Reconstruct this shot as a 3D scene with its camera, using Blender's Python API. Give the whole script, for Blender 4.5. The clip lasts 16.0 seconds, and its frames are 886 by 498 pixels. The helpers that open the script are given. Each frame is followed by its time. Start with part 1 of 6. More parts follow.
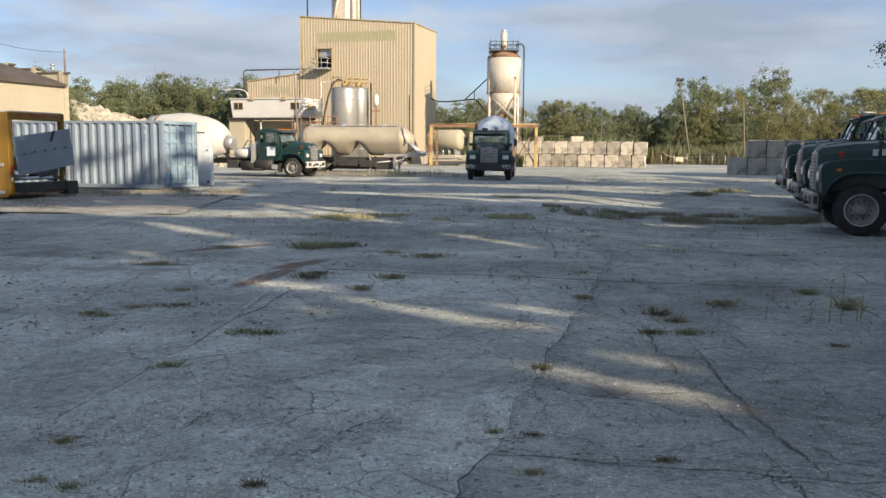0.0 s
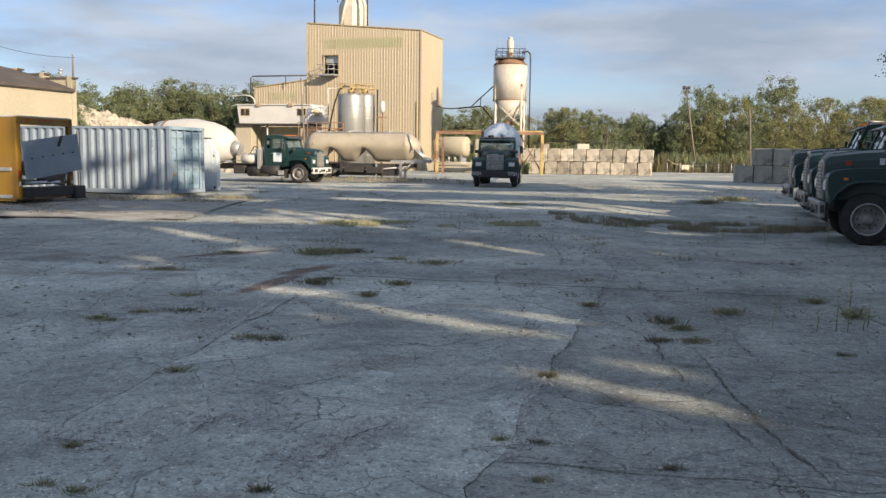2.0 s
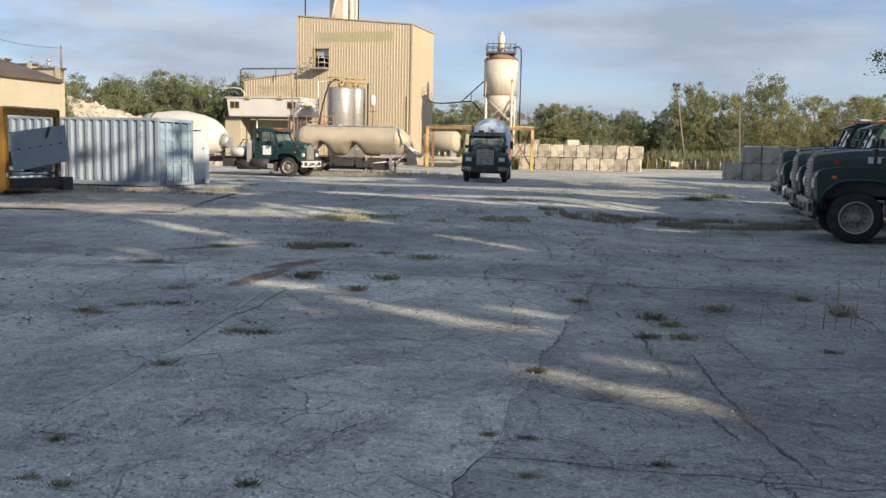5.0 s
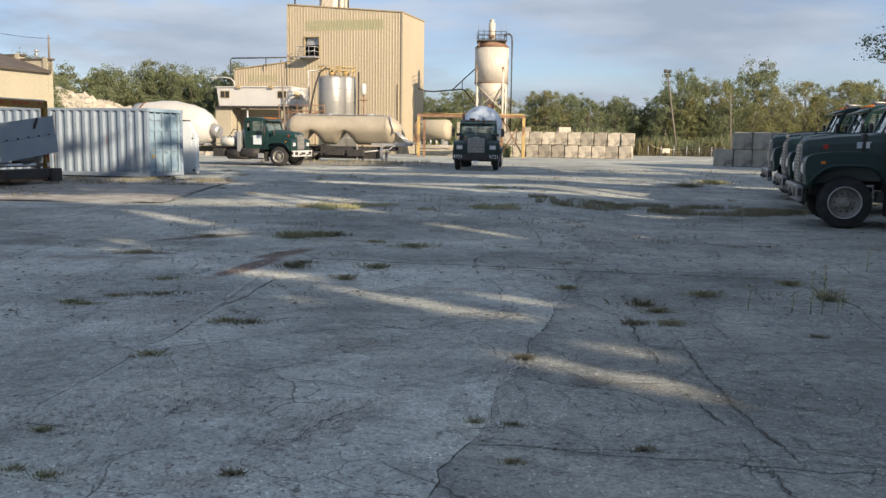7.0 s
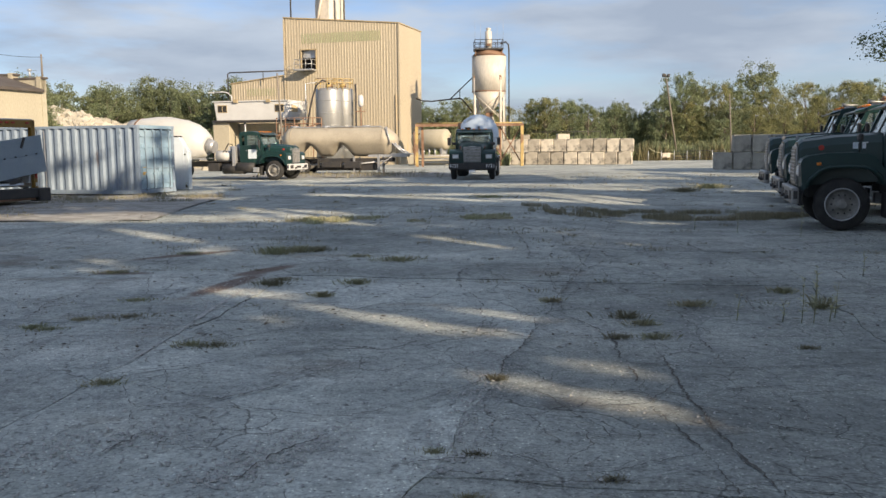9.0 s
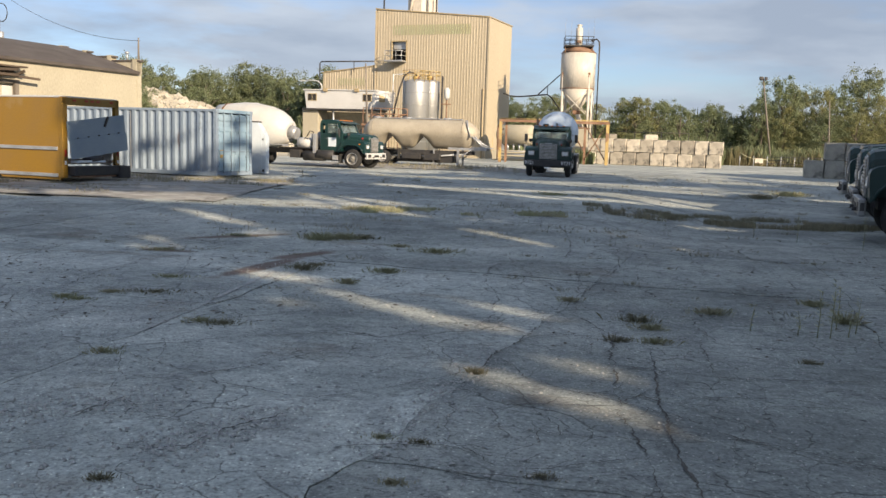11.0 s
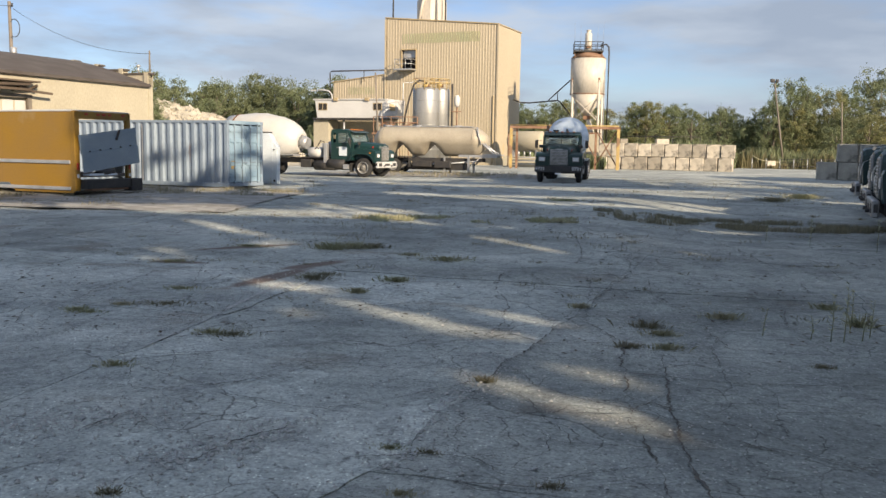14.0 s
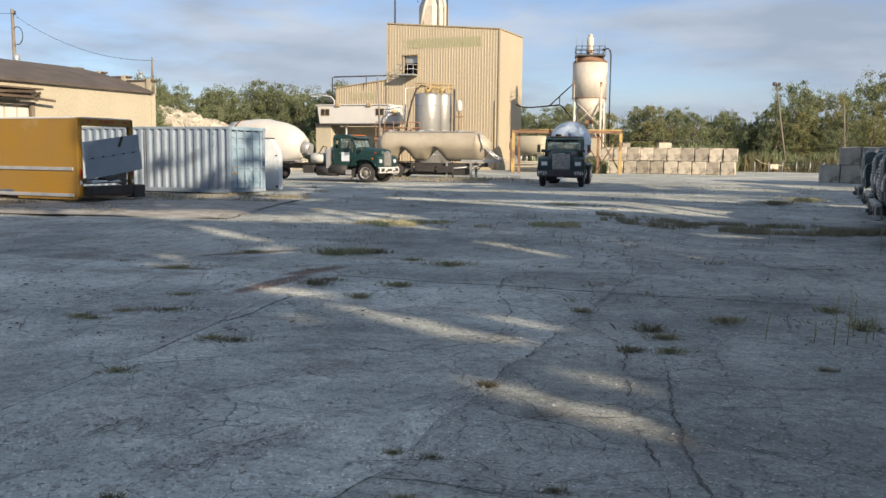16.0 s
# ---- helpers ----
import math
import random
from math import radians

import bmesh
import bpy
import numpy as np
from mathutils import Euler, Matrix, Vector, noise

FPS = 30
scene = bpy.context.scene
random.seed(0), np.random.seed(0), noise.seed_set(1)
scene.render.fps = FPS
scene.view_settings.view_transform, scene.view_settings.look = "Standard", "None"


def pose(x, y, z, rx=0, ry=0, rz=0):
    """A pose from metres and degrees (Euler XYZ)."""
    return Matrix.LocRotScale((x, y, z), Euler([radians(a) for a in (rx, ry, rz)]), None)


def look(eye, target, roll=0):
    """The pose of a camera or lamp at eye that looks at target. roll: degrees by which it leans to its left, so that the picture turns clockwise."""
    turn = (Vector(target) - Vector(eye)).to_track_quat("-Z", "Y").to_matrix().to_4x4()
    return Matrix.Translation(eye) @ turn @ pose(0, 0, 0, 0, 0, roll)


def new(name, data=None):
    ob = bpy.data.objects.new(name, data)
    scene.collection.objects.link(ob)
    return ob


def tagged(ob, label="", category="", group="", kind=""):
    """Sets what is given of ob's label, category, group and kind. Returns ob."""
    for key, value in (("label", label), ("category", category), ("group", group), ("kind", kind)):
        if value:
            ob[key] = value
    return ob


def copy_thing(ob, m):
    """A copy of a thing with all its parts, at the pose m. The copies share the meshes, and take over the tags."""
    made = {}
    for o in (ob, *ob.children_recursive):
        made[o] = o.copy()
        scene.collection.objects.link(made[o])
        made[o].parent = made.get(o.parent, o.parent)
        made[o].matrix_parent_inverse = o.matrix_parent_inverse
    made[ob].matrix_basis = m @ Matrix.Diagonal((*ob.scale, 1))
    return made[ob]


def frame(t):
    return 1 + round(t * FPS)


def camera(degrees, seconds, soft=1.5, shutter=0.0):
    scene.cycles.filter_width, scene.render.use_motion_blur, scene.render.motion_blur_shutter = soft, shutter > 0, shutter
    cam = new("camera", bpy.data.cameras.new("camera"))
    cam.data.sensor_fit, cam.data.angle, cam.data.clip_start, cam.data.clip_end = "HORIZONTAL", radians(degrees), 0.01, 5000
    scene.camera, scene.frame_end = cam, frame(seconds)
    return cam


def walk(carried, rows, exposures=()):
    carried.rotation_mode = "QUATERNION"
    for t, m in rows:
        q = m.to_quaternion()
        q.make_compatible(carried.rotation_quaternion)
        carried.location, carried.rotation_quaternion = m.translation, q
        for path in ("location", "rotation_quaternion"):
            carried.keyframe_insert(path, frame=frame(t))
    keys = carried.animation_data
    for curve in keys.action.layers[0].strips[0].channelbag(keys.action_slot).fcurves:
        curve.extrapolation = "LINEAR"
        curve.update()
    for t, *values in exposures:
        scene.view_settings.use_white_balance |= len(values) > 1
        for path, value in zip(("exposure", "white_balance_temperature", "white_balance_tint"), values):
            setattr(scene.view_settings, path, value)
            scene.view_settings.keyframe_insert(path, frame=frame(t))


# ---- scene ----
cam = camera(53.4, 16.0)
PATH = [
    (0, (-0.142, -0.104, 1.666), (-0.137, 1.883, 1.438), 0.4),
    (0.5, (-0.144, -0.099, 1.668), (-0.137, 1.888, 1.447), 0.4),
    (1, (-0.146, -0.103, 1.664), (-0.141, 1.886, 1.45), 0.5),
    (1.5, (-0.151, -0.112, 1.665), (-0.154, 1.877, 1.451), 0.5),
    (2, (-0.157, -0.117, 1.669), (-0.164, 1.871, 1.456), 0.7),
    (2.5, (-0.152, -0.115, 1.67), (-0.149, 1.874, 1.464), 0.9),
    (3, (-0.154, -0.105, 1.662), (-0.145, 1.885, 1.461), 1.1),
    (3.5, (-0.156, -0.118, 1.668), (-0.147, 1.872, 1.464), 1.1),
    (4, (-0.161, -0.108, 1.666), (-0.151, 1.88, 1.449), 1.2),
    (6.5, (-0.141, -0.095, 1.669), (-0.112, 1.892, 1.437), 1.0),
    (7, (-0.102, -0.095, 1.662), (-0.068, 1.889, 1.412), 0.8),
    (7.5, (-0.056, -0.008, 1.653), (-0.009, 1.976, 1.406), 0.2),
    (8, (-0.004, 0.156, 1.671), (0.036, 2.142, 1.445), -0.4),
    (10.5, (0.914, 0.331, 1.678), (0.841, 2.315, 1.439), 1.5),
    (11, (1.151, 0.221, 1.681), (0.975, 2.199, 1.437), 1.8),
    (11.5, (1.297, 0.212, 1.69), (1.091, 2.186, 1.441), 1.1),
    (12, (1.325, 0.224, 1.691), (1.115, 2.199, 1.452), 0.5),
    (12.5, (1.285, 0.247, 1.698), (1.087, 2.224, 1.468), 0.2),
    (13, (1.23, 0.255, 1.691), (1.019, 2.231, 1.462), 0.2),
    (13.5, (1.203, 0.268, 1.687), (0.987, 2.243, 1.459), 0.5),
    (14, (1.191, 0.246, 1.691), (0.986, 2.222, 1.463), 0.9),
    (14.5, (1.188, 0.257, 1.691), (0.992, 2.233, 1.456), 1.0),
    (15, (1.195, 0.256, 1.689), (1.0, 2.233, 1.459), 1.0),
    (15.5, (1.197, 0.265, 1.686), (0.998, 2.243, 1.463), 0.8),
    (16, (1.202, 0.244, 1.69), (0.99, 2.221, 1.473), 0.6),
]
walk(cam, [(t, look(eye, target, roll)) for t, eye, target, roll in PATH], [(0.0, 0.0, 6250, 8.5), (16.0, 0.0, 6250, 8.5)])

# ---- light ----
SUN_ELEV, SUN_DIR = radians(22), Vector((0.66, -0.75, 0)).normalized()
sun = new("sun", bpy.data.lights.new("sun", "SUN"))
sun.data.energy, sun.data.angle, sun.data.color = 8.0, radians(0.53), (1.0, 0.80, 0.57)
to_sun = SUN_DIR * math.cos(SUN_ELEV) + Vector((0, 0, math.sin(SUN_ELEV)))
sun.matrix_world = look(to_sun * 60, (0, 0, 0))

world = bpy.data.worlds.new("world")
scene.world = world
world.use_nodes = True
wn, wl = world.node_tree.nodes, world.node_tree.links
wn.clear()
w_out, w_bg, w_sky = wn.new("ShaderNodeOutputWorld"), wn.new("ShaderNodeBackground"), wn.new("ShaderNodeTexSky")
w_sky.sky_type, w_sky.sun_disc = "NISHITA", False
w_sky.sun_elevation, w_sky.sun_rotation = SUN_ELEV, math.atan2(SUN_DIR.x, SUN_DIR.y)
w_sky.air_density, w_sky.dust_density, w_sky.ozone_density = 1.0, 0.6, 2.0
w_co, w_map, w_noise = wn.new("ShaderNodeTexCoord"), wn.new("ShaderNodeMapping"), wn.new("ShaderNodeTexNoise")
w_map.inputs["Scale"].default_value = (1.6, 1.6, 6.5)
w_map.inputs["Location"].default_value = (0.35, 0.1, 0.2)
w_noise.inputs["Scale"].default_value, w_noise.inputs["Detail"].default_value, w_noise.inputs["Roughness"].default_value = 1.9, 7, 0.56
w_ramp, w_mix, w_col = wn.new("ShaderNodeValToRGB"), wn.new("ShaderNodeMix"), wn.new("ShaderNodeValToRGB")
w_mix.data_type = "RGBA"
w_ramp.color_ramp.elements[0].position, w_ramp.color_ramp.elements[1].position = 0.375, 0.575
w_ramp.color_ramp.elements[1].color = (0.94, 0.94, 0.94, 1)
w_noise2 = wn.new("ShaderNodeTexNoise")
w_noise2.inputs["Scale"].default_value, w_noise2.inputs["Detail"].default_value = 3.1, 5
w_col.color_ramp.elements[0].color, w_col.color_ramp.elements[1].color = (3.4, 3.85, 4.65, 1), (5.1, 5.5, 6.15, 1)
w_col.color_ramp.elements[0].position, w_col.color_ramp.elements[1].position = 0.36, 0.62
wl.new(w_co.outputs["Generated"], w_map.inputs["Vector"])
wl.new(w_map.outputs["Vector"], w_noise.inputs["Vector"])
wl.new(w_map.outputs["Vector"], w_noise2.inputs["Vector"])
wl.new(w_noise.outputs["Fac"], w_ramp.inputs["Fac"])
wl.new(w_noise2.outputs["Fac"], w_col.inputs["Fac"])
wl.new(w_ramp.outputs["Color"], w_mix.inputs[0])
w_tint = wn.new("ShaderNodeMix")
w_tint.data_type, w_tint.blend_type = "RGBA", "MULTIPLY"
w_tint.inputs[0].default_value, w_tint.inputs[7].default_value = 1.0, (0.95, 0.97, 1.18, 1)
wl.new(w_sky.outputs["Color"], w_tint.inputs[6])
wl.new(w_tint.outputs[2], w_mix.inputs[6])
wl.new(w_col.outputs["Color"], w_mix.inputs[7])
wl.new(w_mix.outputs[2], w_bg.inputs["Color"])
w_bg.inputs["Strength"].default_value = 0.118
wl.new(w_bg.outputs[0], w_out.inputs[0])


# ---- materials ----
def mat(name, a, b=None, rough=0.7, metal=0.0, scale=3.0, fine=40.0, bump=0.1, mix=0.5, stretch=(1, 1, 1), spot=None, spot_at=0.62, spot_scale=1.2, leaf=False, vary=0.0):
    """A procedural material: colours a and b by broad noise, fine grain on top, spots of a third colour for stains and rust."""
    m = bpy.data.materials.new(name)
    m.use_nodes = True
    n, l = m.node_tree.nodes, m.node_tree.links
    bsdf = n["Principled BSDF"]
    b = b or tuple(v * 0.82 for v in a)
    co, mp = n.new("ShaderNodeTexCoord"), n.new("ShaderNodeMapping")
    mp.inputs["Scale"].default_value = stretch
    l.new(co.outputs["Object"], mp.inputs["Vector"])
    broad, grain = n.new("ShaderNodeTexNoise"), n.new("ShaderNodeTexNoise")
    for t, s, d in ((broad, scale, 5), (grain, fine, 3)):
        t.inputs["Scale"].default_value, t.inputs["Detail"].default_value = s, d
        l.new(mp.outputs["Vector"], t.inputs["Vector"])
    ramp = n.new("ShaderNodeValToRGB")
    ramp.color_ramp.elements[0].position, ramp.color_ramp.elements[1].position = 0.5 - 0.3 * mix, 0.5 + 0.3 * mix
    ramp.color_ramp.elements[0].color, ramp.color_ramp.elements[1].color = (*a, 1), (*b, 1)
    l.new(broad.outputs["Fac"], ramp.inputs["Fac"])
    mul = n.new("ShaderNodeMix")
    mul.data_type, mul.blend_type = "RGBA", "MULTIPLY"
    mul.inputs[0].default_value = 1.0
    tone = n.new("ShaderNodeMapRange")
    tone.inputs["From Min"].default_value, tone.inputs["From Max"].default_value = 0.3, 0.7
    tone.inputs["To Min"].default_value, tone.inputs["To Max"].default_value = 0.86, 1.1
    l.new(grain.outputs["Fac"], tone.inputs["Value"])
    l.new(ramp.outputs["Color"], mul.inputs[6])
    l.new(tone.outputs["Result"], mul.inputs[7])
    colour = mul.outputs[2]
    if spot:
        st, sr, sm = n.new("ShaderNodeTexNoise"), n.new("ShaderNodeValToRGB"), n.new("ShaderNodeMix")
        sm.data_type = "RGBA"
        st.inputs["Scale"].default_value, st.inputs["Detail"].default_value = spot_scale, 8
        sr.color_ramp.elements[0].position, sr.color_ramp.elements[1].position = spot_at, spot_at + 0.08
        l.new(mp.outputs["Vector"], st.inputs["Vector"])
        l.new(st.outputs["Fac"], sr.inputs["Fac"])
        l.new(sr.outputs["Color"], sm.inputs[0])
        l.new(colour, sm.inputs[6])
        sm.inputs[7].default_value = (*spot, 1)
        colour = sm.outputs[2]
    if vary:
        info, vr, vm = n.new("ShaderNodeObjectInfo" if not leaf else "ShaderNodeNewGeometry"), n.new("ShaderNodeMapRange"), n.new("ShaderNodeMix")
        vm.data_type, vm.blend_type = "RGBA", "MULTIPLY"
        vm.inputs[0].default_value = 1.0
        vr.inputs["To Min"].default_value, vr.inputs["To Max"].default_value = 1 - vary, 1 + vary
        l.new(info.outputs["Random Per Island" if leaf else "Random"], vr.inputs["Value"])
        l.new(colour, vm.inputs[6])
        l.new(vr.outputs["Result"], vm.inputs[7])
        colour = vm.outputs[2]
    l.new(colour, bsdf.inputs["Base Color"])
    bsdf.inputs["Roughness"].default_value, bsdf.inputs["Metallic"].default_value = rough, metal
    if bump:
        bp = n.new("ShaderNodeBump")
        bp.inputs["Strength"].default_value, bp.inputs["Distance"].default_value = bump, 0.02
        l.new(grain.outputs["Fac"], bp.inputs["Height"])
        l.new(bp.outputs["Normal"], bsdf.inputs["Normal"])
    if leaf:
        tr, ms = n.new("ShaderNodeBsdfTranslucent"), n.new("ShaderNodeMixShader")
        ms.inputs[0].default_value = 0.38
        l.new(colour, tr.inputs["Color"])
        l.new(bsdf.outputs[0], ms.inputs[1])
        l.new(tr.outputs[0], ms.inputs[2])
        l.new(ms.outputs[0], n["Material Output"].inputs[0])
    return m


def glass(name, colour=(0.8, 0.9, 0.9), rough=0.03, alpha=0.45):
    m = bpy.data.materials.new(name)
    m.use_nodes = True
    b = m.node_tree.nodes["Principled BSDF"]
    b.inputs["Base Color"].default_value, b.inputs["Roughness"].default_value = (*colour, 1), rough
    b.inputs["Transmission Weight"].default_value, b.inputs["IOR"].default_value = 1 - alpha * 0.3, 1.3
    return m


CREAM = mat("cream_siding", (0.47, 0.40, 0.285), (0.43, 0.365, 0.26), 0.55, scale=0.35, fine=14, stretch=(1, 1, 0.25), spot=(0.50, 0.37, 0.20), spot_at=0.66, spot_scale=0.7)
TRIM = mat("tan_trim", (0.42, 0.33, 0.19), rough=0.6)
GREENSTRIPE = mat("faded_green_paint", (0.385, 0.385, 0.235), (0.43, 0.39, 0.24), 0.6, scale=1.2, stretch=(1, 1, 0.3))
SILOW = mat("white_silo_paint", (0.58, 0.535, 0.46), (0.51, 0.465, 0.395), 0.5, scale=0.7, fine=12, stretch=(1, 1, 0.2), spot=(0.50, 0.43, 0.34), spot_at=0.70)
RUST = mat("rusty_steel", (0.16, 0.085, 0.05), (0.28, 0.17, 0.105), 0.8, scale=1.6, fine=22, bump=0.3)
STEEL = mat("galvanised_steel", (0.50, 0.51, 0.52), (0.38, 0.38, 0.38), 0.45, 0.5, scale=2.0)
DARK = mat("dark_steel", (0.035, 0.035, 0.038), (0.06, 0.055, 0.05), 0.6, 0.2)
ALU = mat("aluminium_tank", (0.40, 0.395, 0.38), (0.31, 0.305, 0.29), 0.42, 0.5, scale=0.8, stretch=(1, 1, 0.3), spot=(0.45, 0.40, 0.33), spot_at=0.64)
TANKER = mat("dusty_tanker_paint", (0.45, 0.40, 0.31), (0.37, 0.325, 0.25), 0.6, 0.1, scale=0.9, fine=18, spot=(0.33, 0.27, 0.2), spot_at=0.66)
WHITE = mat("white_paint", (0.58, 0.575, 0.56), (0.52, 0.515, 0.50), 0.5, scale=0.8, spot=(0.5, 0.45, 0.38), spot_at=0.7)
PALE = mat("pale_blue_white_paint", (0.66, 0.72, 0.76), (0.58, 0.64, 0.69), 0.5, scale=1.1, spot=(0.42, 0.40, 0.36), spot_at=0.72)
CONT = mat("blue_grey_container_paint", (0.20, 0.255, 0.33), (0.25, 0.305, 0.37), 0.6, scale=0.8, fine=20, stretch=(1, 1, 0.25), spot=(0.26, 0.17, 0.12), spot_at=0.68, spot_scale=1.5)
CONTD = mat("blue_door_paint", (0.24, 0.35, 0.45), (0.31, 0.41, 0.49), 0.55, scale=1.5, spot=(0.28, 0.18, 0.12), spot_at=0.70, spot_scale=2.0)
YELLOW = mat("yellow_box_paint", (0.275, 0.152, 0.012), (0.25, 0.145, 0.03), 0.5, scale=0.8, fine=25, spot=(0.30, 0.21, 0.095), spot_at=0.56, spot_scale=0.5)
GREYPANEL = mat("grey_blue_panel", (0.22, 0.28, 0.335), (0.27, 0.325, 0.37), 0.55, scale=1.2)
GREEN = mat("dark_green_truck_paint", (0.008, 0.032, 0.031), (0.011, 0.039, 0.037), 0.36, scale=1.5, fine=60, bump=0.02, spot=(0.03, 0.045, 0.042), spot_at=0.7, spot_scale=2.5)
BLACK = mat("black_rubber", (0.018, 0.018, 0.019), (0.035, 0.034, 0.032), 0.85, scale=5, bump=0.3)
HUB = mat("dusty_wheel_paint", (0.27, 0.26, 0.235), (0.12, 0.115, 0.105), 0.55, scale=6)
CHROME = mat("dull_chrome", (0.34, 0.34, 0.34), (0.22, 0.22, 0.22), 0.4, 0.6, scale=4)
DRUMW = mat("white_drum_paint", (0.58, 0.57, 0.54), (0.52, 0.51, 0.48), 0.45, scale=1.2, spot=(0.55, 0.52, 0.46), spot_at=0.64)
# pale drum with the blue of its shade put into the colour
DRUM_SHADED = mat("shade_blue_drum_paint", (0.56, 0.64, 0.72), (0.44, 0.52, 0.60), 0.4, scale=1.0, spot=(0.36, 0.40, 0.42), spot_at=0.58, spot_scale=1.6)
CONC = mat("precast_concrete", (0.53, 0.475, 0.385), (0.41, 0.365, 0.295), 0.9, scale=2.2, fine=30, bump=0.4, spot=(0.22, 0.20, 0.17), spot_at=0.54, spot_scale=1.6, vary=0.36)
# weathered grey blocks, darkened further in colour for the shade on them
CONCG = mat("weathered_grey_concrete_shaded", (0.37, 0.35, 0.30), (0.27, 0.26, 0.23), 0.9, scale=1.6, fine=30, bump=0.4, spot=(0.12, 0.115, 0.10), spot_at=0.56, spot_scale=1.3, vary=0.2)
RUBBLE = mat("broken_concrete", (0.48, 0.44, 0.36), (0.34, 0.31, 0.25), 0.95, scale=0.6, bump=0.4, leaf=False)
MASON = mat("painted_masonry", (0.445, 0.40, 0.30), (0.40, 0.36, 0.27), 0.8, scale=0.5, fine=16, stretch=(1, 1, 0.4), spot=(0.42, 0.34, 0.24), spot_at=0.7)
ROOF = mat("dark_roof_felt", (0.075, 0.062, 0.055), (0.11, 0.095, 0.085), 0.95, scale=0.8, fine=18, bump=0.3)
WOOD = mat("weathered_timber", (0.15, 0.125, 0.10), (0.235, 0.205, 0.17), 0.9, scale=2, stretch=(1, 1, 0.15), bump=0.3)
YPAINT = mat("yellow_safety_paint", (0.47, 0.335, 0.11), (0.38, 0.27, 0.11), 0.6, scale=3, spot=(0.22, 0.13, 0.07), spot_at=0.54)
RED = mat("red_plastic", (0.42, 0.03, 0.015), rough=0.35)
AMBER = mat("amber_lens", (0.70, 0.22, 0.02), rough=0.3)
LENS = mat("headlamp_lens", (0.72, 0.74, 0.76), rough=0.12, bump=0)
LETTER = mat("white_lettering", (0.85, 0.85, 0.85), rough=0.5, bump=0)
# flat near-black in place of the unlit space behind openings and panes
VOID = mat("dark_interior", (0.03, 0.028, 0.026), rough=0.9)
SEAT = mat("cab_trim", (0.05, 0.05, 0.05), rough=0.8)
GLASS = glass("cab_glass", (0.62, 0.75, 0.74))
BARK = mat("bark", (0.12, 0.095, 0.07), (0.19, 0.16, 0.13), 0.95, scale=4, bump=0.5)
LEAF = [mat("olive_leaves", (0.238, 0.26, 0.135), (0.182, 0.21, 0.112), 0.6, scale=0.5, bump=0, leaf=True, vary=0.4),
        mat("green_leaves", (0.195, 0.235, 0.12), (0.24, 0.262, 0.138), 0.6, scale=0.5, bump=0, leaf=True, vary=0.4),
        mat("yellowing_leaves", (0.295, 0.28, 0.12), (0.225, 0.235, 0.112), 0.6, scale=0.5, bump=0, leaf=True, vary=0.4)]
GRASS = mat("weeds", (0.38, 0.39, 0.225), (0.46, 0.42, 0.28), 0.8, scale=2, bump=0, leaf=True, vary=0.35)
DRYGRASS = mat("dry_reeds", (0.32, 0.285, 0.195), (0.235, 0.225, 0.145), 0.8, scale=0.4, bump=0, leaf=True, vary=0.35)
REED = mat("brown_reeds", (0.235, 0.20, 0.11), (0.165, 0.16, 0.08), 0.8, scale=0.4, bump=0, leaf=True, vary=0.35)
OLDWOOD = mat("blackened_timber", (0.075, 0.055, 0.04), (0.14, 0.105, 0.075), 0.95, scale=2, stretch=(0.2, 1, 1), bump=0.4)
DIRT = mat("crack_dirt", (0.075, 0.07, 0.064), (0.13, 0.12, 0.105), 0.95, scale=4, bump=0.4)
LITTER = mat("dead_leaf_litter", (0.13, 0.10, 0.07), (0.075, 0.065, 0.05), 0.9, scale=3, bump=0, leaf=True, vary=0.5)
STONE = mat("loose_stone", (0.52, 0.51, 0.485), (0.36, 0.355, 0.34), 0.9, scale=9, bump=0.3, leaf=False)


